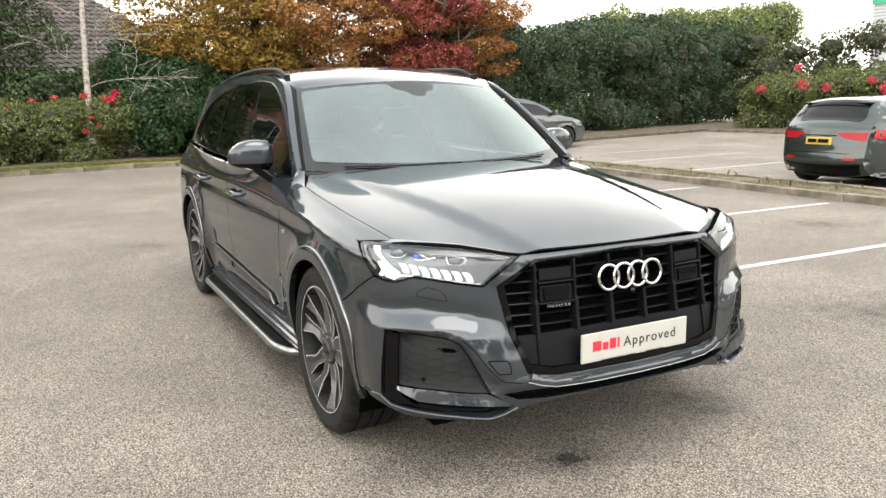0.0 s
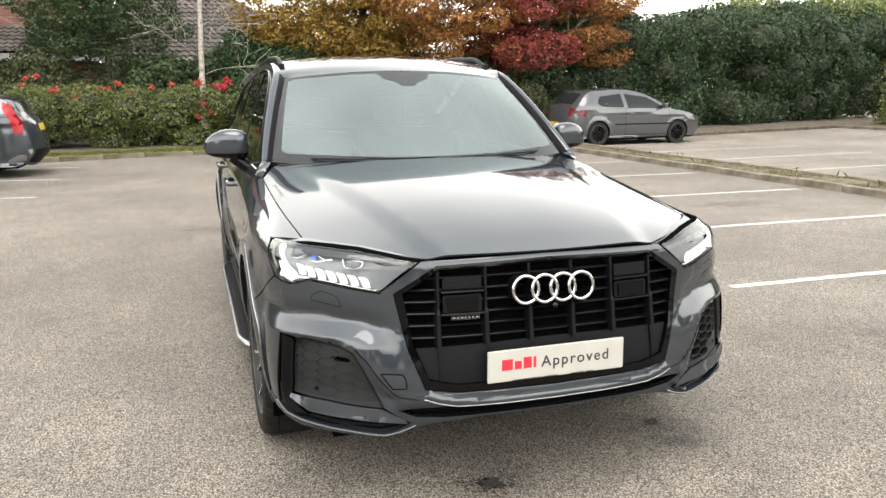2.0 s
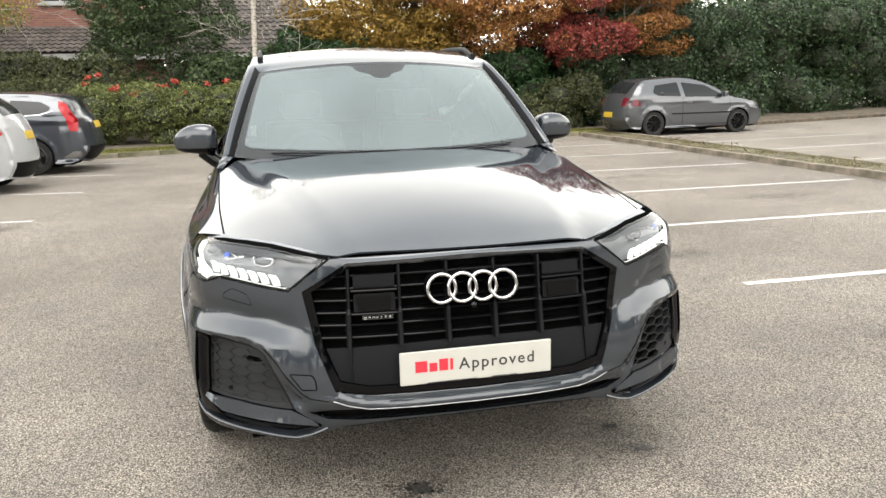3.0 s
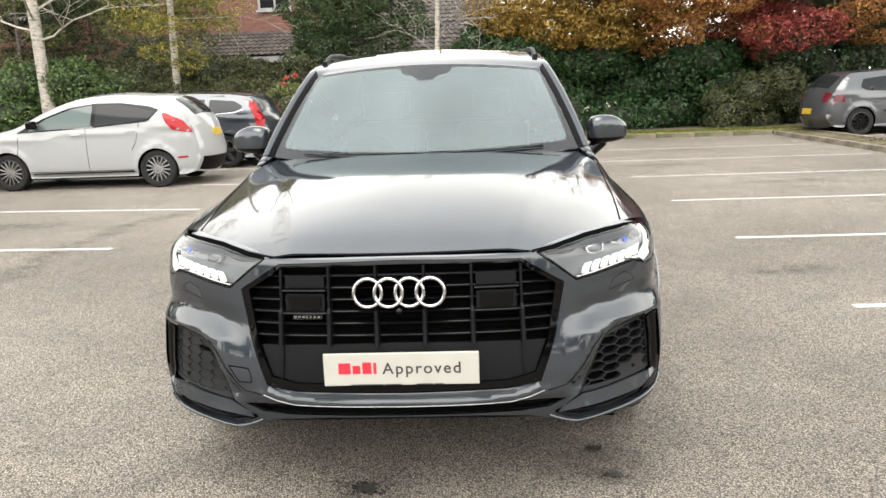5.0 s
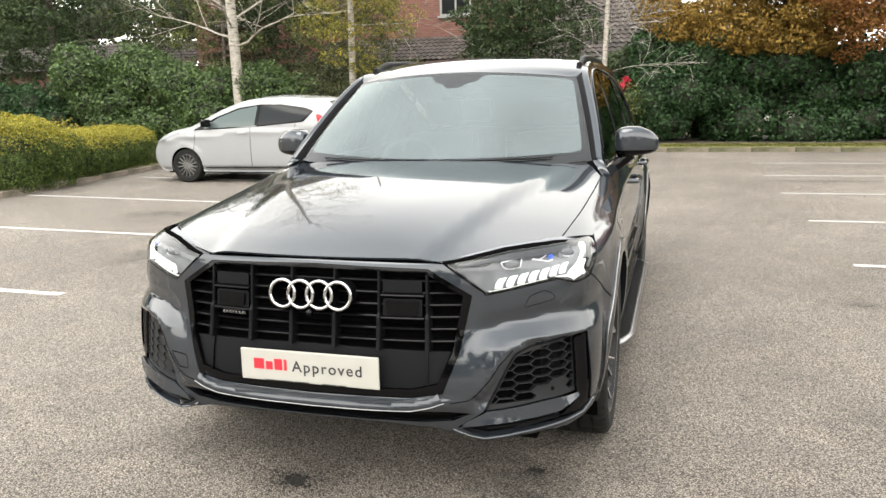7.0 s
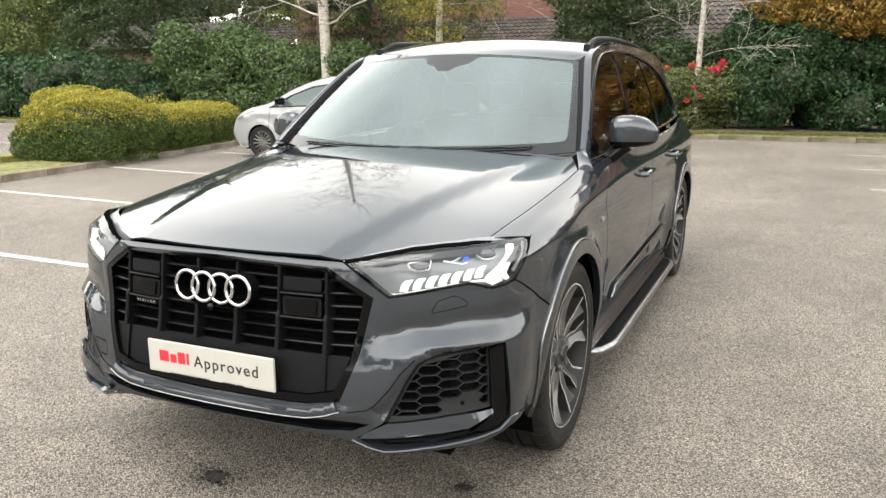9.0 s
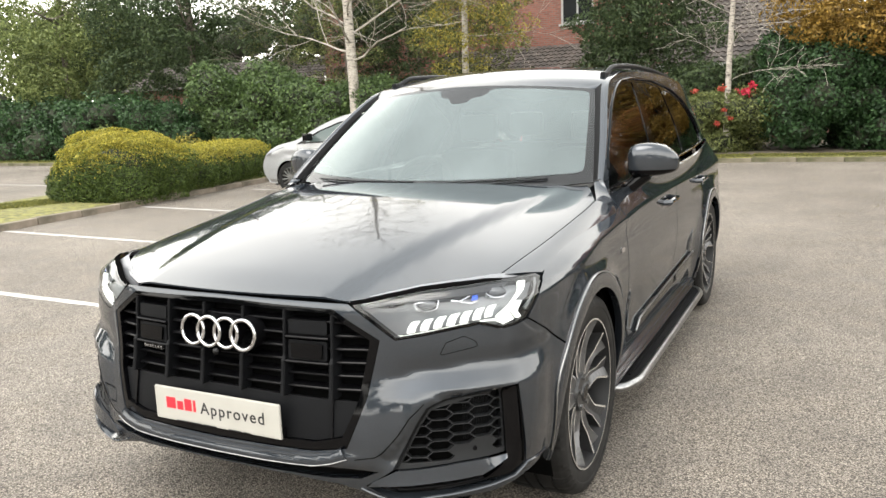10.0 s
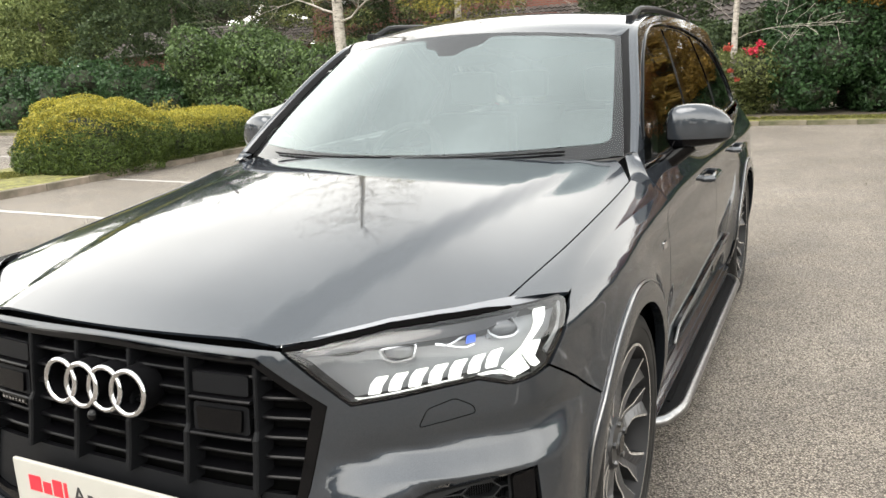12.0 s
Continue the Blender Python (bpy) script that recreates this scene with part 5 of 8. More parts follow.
TOW = rounded([(-0.516, 0.468), (-0.520, 0.50), (-0.530, 0.516), (-0.600, 0.522), (-0.562, 0.468)], 0.006)
half = [(0.25, 0.344), (0.42, 0.334), (0.52, 0.312), (0.59, 0.292), (0.74, 0.302), (0.88, 0.308), (0.985, 0.335), (1.13, 0.345)]
half += [(s, z) for s, z in arch(FRONT_Y, cut_r, 185, 140, 14)]
half += [(1.14, 0.752), (1.037, 0.812)] + LIGHT[6::-1] + [(0.464, 0.893), (0.435, 0.8945), (0.25, 0.897)]
BUMPER = [(0, 0.345)] + half + [(0, 0.8985)] + flipped(half)


def nose(s, z, off=0.0):
    """The nose with the proud blade below the grille."""
    a = np.abs(s)
    w = 1 - smooth((a - 0.42) / 0.16)
    lip = w * (0.009 * np.exp(-((z - 0.422) / 0.022) ** 2) - 0.02 * smooth((0.40 - z) / 0.02))
    under = 0.005 * smooth((a - 0.52) / 0.08) * (1 - smooth((a - 1.0) / 0.1)) * smooth((0.345 - z) / 0.03)
    # the sunk corner between the seam and the intake
    seam = np.interp(z, (0.43, 0.45, 0.506, 0.56, 0.60), (0.53, 0.56, 0.606, 0.642, 0.68))
    sunk = -0.02 * smooth((a - seam) / 0.05) * (1 - smooth((a - 0.93) / 0.03)) * smooth((z - 0.36) / 0.1) * (1 - smooth((z - facet_drop(a) - 0.612) / 0.018))
    return body(s, z, off + lip + under + sunk)


skin("front_bumper", BUMPER, [GRILLE, SLOT, INTAKE, flipped(INTAKE), grown(WASHER, 0.002), flipped(grown(WASHER, 0.002)), grown(TOW, 0.002)], nose, PAINT, 0.02, 0.03)
for sg in (1, -1):
    skin("washer_cover", WASHER if sg > 0 else flipped(WASHER), [], nose, PAINT, 0.02, 0.008)
skin("tow_eye_cover", grown(TOW, -0.002), [], nose, PAINT, 0.02, 0.008)

# near-black shell that stands for the shade behind the gaps
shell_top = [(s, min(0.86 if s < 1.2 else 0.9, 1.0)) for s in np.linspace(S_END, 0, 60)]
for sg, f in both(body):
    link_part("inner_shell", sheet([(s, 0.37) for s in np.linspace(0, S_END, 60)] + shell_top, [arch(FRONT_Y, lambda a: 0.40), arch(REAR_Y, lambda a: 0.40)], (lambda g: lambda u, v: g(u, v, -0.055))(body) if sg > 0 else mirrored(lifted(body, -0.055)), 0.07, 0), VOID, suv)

# wings, doors, quarters
crease = lambda y: float(shoulder(y)) + 0.034
wing = [(S(1.36), 0.30), (S(1.568), 0.30), (S(1.568), float(belt(1.57)) - 0.006)]
wing += [(S(y), crease(y) if y < 1.46 else crease(1.46) + (float(belt(1.57)) - 0.006 - crease(1.46)) * (y - 1.46) / 0.108) for y in np.linspace(1.555, 0.6, 22)]
wing += [(1.192, 0.912), (1.129, 0.886), (1.072, 0.842), (1.042, 0.815), (1.145, 0.756)] + arch(FRONT_Y, cut_r, 139, 6, 30)
fdoor = [(S(1.576), 0.29), (S(2.748), 0.29), (S(2.748), float(belt(2.75)) - 0.006)] + [(S(y), float(belt(y)) - 0.006) for y in np.linspace(2.6, 1.576, 10)]
rdoor = [(S(2.756), 0.29), (S(3.46), 0.29)] + arch(REAR_Y, lambda a: 0.482, 178, 128, 10) + [(S(3.68), 0.86), (S(3.70), float(belt(3.7)) - 0.006)] + [(S(y), float(belt(y)) - 0.006) for y in np.linspace(3.6, 2.756, 10)]
quarter = arch(REAR_Y, lambda a: 0.474, 174, 128, 10) + [(S(3.688), 0.86), (S(3.708), float(belt(3.7)) - 0.006)] + [(s, float(belt(np.interp(s, ARC, py))) - 0.006) for s in np.linspace(S(3.8), S_END, 24)]
quarter += [(S_END, 0.32)] + [(s, 0.32) for s in np.linspace(S_END - 0.1, S(4.42), 12)] + arch(REAR_Y, cut_r, -8, 172, 40)
for sg, f in both(body):
    for name, o in (("wing", wing), ("front_door", fdoor), ("rear_door", rdoor), ("rear_quarter", quarter)):
        link_part(name, sheet(o, [], f, 0.014 if name == "wing" else 0.03, 0.012), PAINT, suv)


def wing_top(u, v):
    """The folded strip between the wing's crease and the bonnet."""
    ya, yb = 0.575 + (1.50 - 0.575) * v, 0.455 + (1.39 - 0.455) * v
    a = body(s_at(ya), shoulder(ya) + 0.034)
    xb = edge_x(yb) + 0.006
    b = np.stack([xb, yb, bonnet_z(edge_x(yb) - 0.003, yb)], 1)
    w = np.asarray(u)[:, None]
    return a + (b - a) * w + np.array((0.3, 0, 0.9)) * (0.03 * w * (1 - w)) * (0.4 + 0.6 * np.asarray(v)[:, None])


for sg, f in both(wing_top):
    link_part("wing_top", patch(f, 8, 40, 0.01), PAINT, suv)

bon = [(x, 0.086 + 0.034 * (x / 0.436) ** 2) for x in np.linspace(-0.43, 0.436, 14)]
side_r = [(0.541, 0.183), (0.627, 0.253), (0.717, 0.355), (0.797, 0.447)] + [(float(edge_x(y)), y) for y in np.linspace(0.52, 1.385, 14)] + [(0.823, 1.45), (0.797, 1.512)]
bon += side_r + [(x, 1.333 + 0.228 * (x / 0.77) ** 2) for x in np.linspace(0.768, -0.768, 24)] + flipped(side_r)
skin("bonnet", bon, [], bonnet_surf, PAINT, 0.03, 0.007)
link_part("cowl", patch(lambda u, v: np.stack([0.75 * u, 1.27 + 0.24 * u * u + 0.12 * v, 1.05 + 0.01 * v + 0.02 * u * u + 0.0 * u], 1), 20, 4, u=(-1, 1)), BLACK_PLASTIC, suv)
# black sheet added below the bonnet edge to keep its gap in shade
skin("bonnet_gap_backing", [(-0.46, 0.0), (0.46, 0.0), (0.85, 0.45), (-0.85, 0.45)], [], lambda x, y, off=0.0: np.stack([x, 0.12 + y * 0.8 + 0.05 * x * x, 0.862 + 0.02 * y], 1), VOID, 0.1, 0)


def pillar_line(y):
    """The outer edge of the windscreen pillar, drawn in at its foot."""
    return rail(y) - 0.032 * np.clip((2.3 - y) / 0.74, 0, 1.2) ** 4


def pillar_foot(u, v):
    """The corner of the wing that runs up into the windscreen pillar."""
    v = np.asarray(v, float)[:, None]
    w = np.asarray(u)[:, None]
    one = np.ones(1)
    in0 = np.stack([edge_x(1.39 * one) + 0.006, 1.39 * one, bonnet_z(edge_x(1.39 * one) - 0.003, 1.39 * one)], 1)
    in1 = screen_surf(one, 0 * one) + np.array((0.004, 0.0, 0.002))
    out0 = body(s_at(1.5 * one), shoulder(1.5 * one) + 0.034)
    out1 = glass_surf(1.56 * one, pillar_line(1.56 * one))
    a = in0 + (in1 - in0) * v
    b = out0 + (out1 - out0) * v
    return a + (b - a) * w + np.array((0.3, 0, 0.9)) * (0.03 * w * (1 - w)) * (1 - 0.7 * v)


for sg, f in both(pillar_foot):
    link_part("pillar_foot", patch(f, 8, 8), PAINT, suv)

# windscreen with its dark border, roof, side panels
link_part("windscreen", patch(screen_surf, 31, 16, u=(-1, 1)), SCREEN_GLASS, suv).visible_shadow = False
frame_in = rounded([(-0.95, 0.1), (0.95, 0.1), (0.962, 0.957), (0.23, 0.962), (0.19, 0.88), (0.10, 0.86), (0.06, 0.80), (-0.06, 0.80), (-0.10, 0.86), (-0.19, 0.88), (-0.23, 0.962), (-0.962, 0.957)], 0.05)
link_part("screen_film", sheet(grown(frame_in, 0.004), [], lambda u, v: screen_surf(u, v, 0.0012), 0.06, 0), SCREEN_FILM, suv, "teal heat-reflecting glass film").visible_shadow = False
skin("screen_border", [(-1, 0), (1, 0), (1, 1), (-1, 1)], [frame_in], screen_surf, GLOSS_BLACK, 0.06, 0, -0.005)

FRONT_WIN = rounded([(1.62, 1.092), (2.545, 1.118), (2.60, 1.3), (2.72, 1.572), (2.5, 1.556), (2.32, 1.522), (2.08, 1.424), (1.75, 1.222)], [0.01, 0.02, 0.1, 0.02, 0.1, 0.1, 0.1, 0.1])
REAR_WIN = rounded([(2.655, 1.122), (3.41, 1.142), (3.44, 1.3), (3.40, 1.548), (3.1, 1.577), (2.79, 1.574), (2.70, 1.3)], [0.02, 0.02, 0.1, 0.02, 0.1, 0.02, 0.1])
QUARTER_WIN = rounded([(3.53, 1.148), (4.22, 1.178), (4.2, 1.27), (3.95, 1.44), (3.7, 1.515), (3.49, 1.535), (3.55, 1.3)], [0.02, 0.05, 0.05, 0.1, 0.1, 0.02, 0.1])
sidep = [(y, float(belt(y))) for y in np.linspace(1.55, 4.78, 30)] + [(y, float(pillar_line(y))) for y in np.linspace(4.78, 1.56, 50)]
BLACKOUT = rounded([(1.60, 1.084), (2.5, 1.106), (3.5, 1.133), (4.28, 1.168), (4.26, 1.29), (4.0, 1.46), (3.7, 1.54), (3.3, 1.585), (2.75, 1.594), (2.45, 1.574), (2.28, 1.53), (2.05, 1.436), (1.73, 1.235)], [0.01, 0.1, 0.1, 0.05, 0.05] + [0.1] * 8)
for sg, f in both(glass_surf):
    link_part("side_frame", sheet(sidep, [BLACKOUT], f, 0.035, 0.02), PAINT, suv)
    g = lifted(glass_surf, -0.004) if sg > 0 else mirrored(lifted(glass_surf, -0.004))
    link_part("window_surround", sheet(grown(BLACKOUT, -0.003), [FRONT_WIN, REAR_WIN, QUARTER_WIN], g, 0.05, 0.006), GLOSS_BLACK, suv)
    g = lifted(glass_surf, -0.008) if sg > 0 else mirrored(lifted(glass_surf, -0.008))
    for w in (FRONT_WIN, REAR_WIN, QUARTER_WIN):
        link_part("side_window", sheet(grown(w, 0.004), [], g, 0.08, 0.004), FRONT_GLASS if w is FRONT_WIN else TINT_GLASS, suv)
    # bright trim under and over the windows
    bm = bmesh.new()
    y = np.linspace(1.6, 4.28, 30)
    p = glass_surf(y, belt(y) + 0.002, 0.004) * np.array((sg, 1, 1))
    tube(bm, [tuple(q) for q in p], 0.008, 6)
    part("belt_trim", bm, CHROME, suv, "bright metal belt trim", soft=True)
    bm = bmesh.new()
    top_line = [q for q in BLACKOUT if q[1] > float(belt(q[0])) + 0.05]
    p = glass_surf(np.array([q[0] for q in top_line]), np.array([q[1] for q in top_line]), 0.003) * np.array((sg, 1, 1))
    tube(bm, [tuple(q) for q in p], 0.005, 6)
    part("window_trim", bm, GLOSS_BLACK, suv, soft=True)


def pillar(u, v):
    """The windscreen pillar: from the glass edge round to the side frame."""
    v = np.asarray(v, float)
    a = screen_surf(np.ones_like(v), v) + np.array((0.0, 0.0, 0.002))
    y = 1.56 + (2.3 - 1.56) * v
    b = glass_surf(y, pillar_line(y))
    w = np.asarray(u)[:, None]
    return a + (b - a) * w + np.array((0.5, -0.45, 0.7)) * (0.05 * w * (1 - w))


for sg, f in both(pillar):
    link_part("windscreen_pillar", patch(f, 8, 30, u=(0.36, 1)), PAINT, suv)
    link_part("pillar_trim", patch(f, 5, 30, u=(0, 0.36)), BLACK_PLASTIC, suv, "black windscreen edge trim")
roof_top = lambda u, v: roof_surf(u, (2.016 + 0.137 * u * u) * (1 - v) + 4.78 * v)
link_part("roof", patch(roof_top, 31, 50, u=(-1, 1)), PAINT, suv)


def tail(u, v):
    a = roof_surf(u, np.full_like(u, 4.78))
    x = np.abs(u) * 0.80
    b = np.stack([np.sign(u) * x, 4.99 - 0.12 * np.abs(u) ** 3, np.full_like(u, 1.12)], 1)
    v = np.asarray(v)[:, None]
    return a + (b - a) * v + np.array((0, 0.06, 0.02)) * v * (1 - v)


link_part("rear_window", patch(tail, 21, 10, u=(-0.9, 0.9)), TINT_GLASS, suv)
for sg in (1, -1):
    link_part("tail_pillar", patch(tail, 4, 10, u=(0.9 * sg, 1.0 * sg)), PAINT, suv)
    link_part("tail_light", sheet([(S_END - 0.95, 0.86), (S_END - 0.35, 0.87), (S_END - 0.35, 0.96), (S_END - 0.95, 0.98)], [], lifted(body, 0.006) if sg > 0 else mirrored(lifted(body, 0.006)), 0.05, 0.02), LAMP_RED, suv)
link_part("tailgate_top", patch(lambda u, v: np.stack([0.8 * u, 4.99 - 0.12 * np.abs(u) ** 3 - 0.14 * v, 1.13 + 0.0 * v], 1), 12, 3, u=(-1, 1)), PAINT, suv)

# roof rails
for sg in (1, -1):
    bm = bmesh.new()
    pts = [(sg * (0.632 - 0.012 * t), 2.34 + 2.1 * t, float(rail(2.34 + 2.1 * t)) + 0.004 + 0.032 * float(smooth(t / 0.1)) * float(smooth((1 - t) / 0.08)) - 0.012 * t) for t in np.linspace(0, 1, 36)]
    tube(bm, pts, [0.011] + [0.0145] * 34 + [0.011], 8)
    for t in (0.02, 0.98):
        y = 2.34 + 2.1 * t
        box(bm, sg * 0.632 - 0.016, y - 0.05, float(rail(y)) - 0.02, sg * 0.632 + 0.016, y + 0.06, float(rail(y)) + 0.025, bevel=0.01)
    part("roof_rail", bm, DARK_PANEL, suv, "dark grey roof rail", soft=True)

# wheel arch lips
for yc in (FRONT_Y, REAR_Y):
    for sg in (1, -1):
        def lip(u, v, yc=yc, sg=sg):
            ang = np.radians(-14 + 208 * v)
            r0 = 0.402
            r1 = 0.422 + 0.043 * smooth(np.sin(ang) / 0.5)
            r = r0 + (r1 - r0) * u
            p = body(s_at(yc + r * np.cos(ang)), AXLE_Z + r * np.sin(ang), 0.012 * smooth((1 - u) / 0.12) - 0.004)
            return p * np.array((sg, 1, 1))
        link_part("arch_trim", patch(lip, 14, 64, 0.03, middle=(0, yc, AXLE_Z)), PAINT, suv)
        # bright satin tube draws the highlight that runs along the lip's crease
        bm = bmesh.new()
        tube(bm, [tuple(p) for p in lip(np.full(60, 0.93), np.linspace(0.03, 0.97, 60))], 0.0035, 5)
        part("arch_highlight", bm, SATIN, suv, soft=True)
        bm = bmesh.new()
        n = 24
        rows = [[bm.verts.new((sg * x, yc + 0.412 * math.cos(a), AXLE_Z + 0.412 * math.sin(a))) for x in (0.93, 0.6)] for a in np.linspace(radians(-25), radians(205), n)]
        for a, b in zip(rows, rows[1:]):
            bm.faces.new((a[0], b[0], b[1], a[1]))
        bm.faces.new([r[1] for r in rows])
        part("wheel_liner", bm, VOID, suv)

# grille
GRILLE_IN = [(0, 0.468)] + [(0.355, 0.473), (0.443, 0.494), (0.492, 0.60), (0.53, 0.786), (0.402, 0.864)] + [(0, 0.872)] + flipped([(0.355, 0.473), (0.443, 0.494), (0.492, 0.60), (0.53, 0.786), (0.402, 0.864)])
grille = thing("grille", "", "")
grille.parent = suv
skin("grille_frame", grown(GRILLE, -0.002), [GRILLE_IN], body, GLOSS_BLACK, 0.03, 0.04, -0.002, parent=grille)
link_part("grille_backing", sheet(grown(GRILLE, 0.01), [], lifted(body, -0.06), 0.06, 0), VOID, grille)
skin("lower_panel", [(-0.487, 0.598), (-0.443, 0.494), (-0.355, 0.473), (0, 0.468), (0.355, 0.473), (0.443, 0.494), (0.487, 0.598), (0, 0.606)], [], body, DARK_PANEL, 0.04, 0.02, -0.016, parent=grille)


def grille_edge(z):
    return float(np.interp(z, [0.6, 0.786, 0.864], [0.492, 0.53, 0.402]))


def bar(name, x0, x1, z, off0, depth, tall, mat, parent, n=14):
    """A bar across the grille that follows the nose's curve."""
    bm = bmesh.new()
    rings = []
    for x in np.linspace(x0, x1, n):
        s = math.copysign(float(s_of_x(abs(x))), x)
        zz = np.array([z])
        f = body(np.array([s]), zz, off0)[0]
        r = body(np.array([s]), zz, off0 - depth)[0]
        rings.append([bm.verts.new((f[0], f[1] + dy, zz)) for dy, zz in ((0.0, z + tall * 0.1), (0.003, z + tall * 0.42), (r[1] - f[1], z + tall * 0.75), (r[1] - f[1], z - tall * 0.5), (0.003, z - tall * 0.5), (0.0, z - tall * 0.25))])
    for a, b in zip(rings, rings[1:]):
        for k in range(6):
            bm.faces.new((a[k], a[(k + 1) % 6], b[(k + 1) % 6], b[k]))
    bm.faces.new(rings[0][::-1])
    bm.faces.new(rings[-1])
    return part(name, bm, mat, parent)


for k in range(6):
    z = 0.631 + 0.0405 * k
    bar("slat", -grille_edge(z), grille_edge(z), z, -0.012, 0.04, 0.0085, SLAT, grille)
for x in (-0.407, -0.241, -0.081, 0.081, 0.241, 0.407):
    bm = bmesh.new()
    rows = []
    hi = 0.868 if abs(x) < 0.39 else 0.858
    for z in (0.603, 0.63, 0.66, 0.69, 0.712, 0.728, 0.75, 0.78, 0.81, 0.84, hi):
        s = math.copysign(float(s_of_x(abs(x))), x)
        f = body(np.array([s]), np.array([z]), 0.009 if z < 0.72 else 0.0)[0]
        w = 0.0075 if z < 0.72 else 0.005
        rows.append([bm.verts.new((f[0] + dx, f[1] + dy, z)) for dx, dy in ((-w * 0.6, 0), (w * 0.6, 0), (w, 0.004), (w * 1.25, 0.05), (-w * 1.25, 0.05), (-w, 0.004))])
    for a, b in zip(rows, rows[1:]):
        for k in range(6):
            bm.faces.new((a[k], a[(k + 1) % 6], b[(k + 1) % 6], b[k]))
    bm.faces.new(rows[0][::-1])
    bm.faces.new(rows[-1])
    part("grille_bar", bm, DARK_PANEL, grille)
for sg in (1, -1):
    for z0, z1 in ((0.797, 0.838), (0.716, 0.776)):
        q = [(sg * 0.256, z0), (sg * 0.392, z0), (sg * 0.392, z1), (sg * 0.256, z1)]
        skin("sensor_cover", rounded(q if sg > 0 else q[::-1], 0.008), [], body, DARK_PANEL, 0.05, 0.03, -0.004, parent=grille)
    q = [(sg * 0.272, 0.723), (sg * 0.376, 0.723), (sg * 0.380, 0.769), (sg * 0.268, 0.769)]
    skin("sensor_face", rounded(q if sg > 0 else q[::-1], 0.005), [], body, GLOSS_BLACK, 0.05, 0.012, 0.004, parent=grille)
    for z in (0.787, 0.7105):
        bar("cover_lip", sg * 0.25, sg * 0.398, z, 0.006, 0.03, 0.008, SLAT, grille, 6)

for sg in (1, -1):
    q = [(sg * 0.404, 0.486), (sg * 0.411, 0.486), (sg * 0.411, 0.602), (sg * 0.404, 0.602)]
    skin("panel_rib", q if sg > 0 else q[::-1], [], body, SLAT, 0.05, 0.012, -0.009, parent=grille)

# four-ring badge and small badges as plain shapes
badge = thing("badge", "", "")
badge.parent = suv
for k in range(4):
    cx = -0.1045 + 0.0697 * k
    bm = bmesh.new()
    ring = []
    for a in np.linspace(0, 2 * math.pi, 49)[:-1]:
        x, z = cx + 0.047 * math.cos(a), 0.783 + 0.047 * math.sin(a)
        y = body(np.array([math.copysign(float(s_of_x(abs(x))), x)]), np.array([z]), 0.022 + 0.002 * (k % 2))[0][1]
        ring.append((x, y, z))
    tube(bm, ring, 0.0066, 10, closed=True)
    hoop = part("badge_ring", bm, CHROME, badge, "polished chrome ring", soft=True)
    bm = bmesh.new()
    for rr in (0.0525, 0.0415):
        wall = [[bm.verts.new((cx + (p[0] - cx) * rr / 0.047, p[1] + d, 0.783 + (p[2] - 0.783) * rr / 0.047)) for d in (0.001, 0.05)] for p in ring]
        for i in range(len(wall)):
            bm.faces.new((wall[i][0], wall[i][1], wall[(i + 1) % len(wall)][1], wall[(i + 1) % len(wall)][0]))
    part("ring_wall", bm, BLACK_PLASTIC, hoop, "black side of the ring", soft=True)
skin("name_badge", [(-0.364, 0.692), (-0.266, 0.692), (-0.266, 0.707), (-0.364, 0.707)], [], body, SATIN, 0.05, 0.01, 0.0)
skin("name_badge_face", [(-0.3625, 0.6935), (-0.2675, 0.6935), (-0.2675, 0.7055), (-0.3625, 0.7055)], [], body, GLOSS_BLACK, 0.05, 0.0, 0.002)
for k, w in enumerate((0.009, 0.008, 0.009, 0.006, 0.006, 0.007, 0.009)):
    x = -0.36 + 0.0133 * k
    skin("badge_bar", [(x, 0.6965), (x + w, 0.6965), (x + w, 0.7025), (x, 0.7025)], [], body, SATIN, 0.05, 0.0, 0.0035)
for sg, f in both(lifted(body, 0.004)):
    link_part("wing_badge", sheet([(S(1.44), 0.83), (S(1.50), 0.83), (S(1.50), 0.85), (S(1.44), 0.85)], [], f, 0.05, 0.004), CHROME, suv)
bm = bmesh.new()
bmesh.ops.create_uvsphere(bm, u_segments=14, v_segments=8, radius=0.013, matrix=pose(0, 0.02, 0.722))
part("camera_eye", bm, GLOSS_BLACK, suv, soft=True)


def lettering(text, size, x, y, z, mat, parent, name="lettering"):
    """Flat letters standing upright, facing the front."""
    cu = bpy.data.curves.new("letters", "FONT")
    cu.body, cu.size, cu.extrude = text, size, 0.0004
    cu.offset, cu.space_character = 0.0005, 1.2
    ob = bpy.data.objects.new("letters", cu)
    scene.collection.objects.link(ob)
    me = bpy.data.meshes.new_from_object(ob.evaluated_get(bpy.context.evaluated_depsgraph_get()))
    bpy.data.objects.remove(ob)
    me.transform(pose(x, y, z, 90))
    return link_part(name, me, mat, parent)


plate = thing("show_plate", "white show plate with red and grey lettering fixed below the grille", "number plate")
bm = bmesh.new()
box(bm, -0.26, -0.012, 0.475, 0.26, -0.002, 0.588, bevel=0.004)
part("plate", bm, WHITE_PLATE, plate)
xs = -0.209
for w, h in ((0.04, 0.038), (0.026, 0.029), (0.03, 0.04), (0.01, 0.039)):
    part("word_bar", one_box(xs, -0.0132, 0.517, xs + w, -0.0122, 0.517 + h), RED_INK, plate, "red printed bar")
    xs += w + 0.007
lettering("Approved", 0.0555, -0.062, -0.0125, 0.516, GREY_INK, plate)
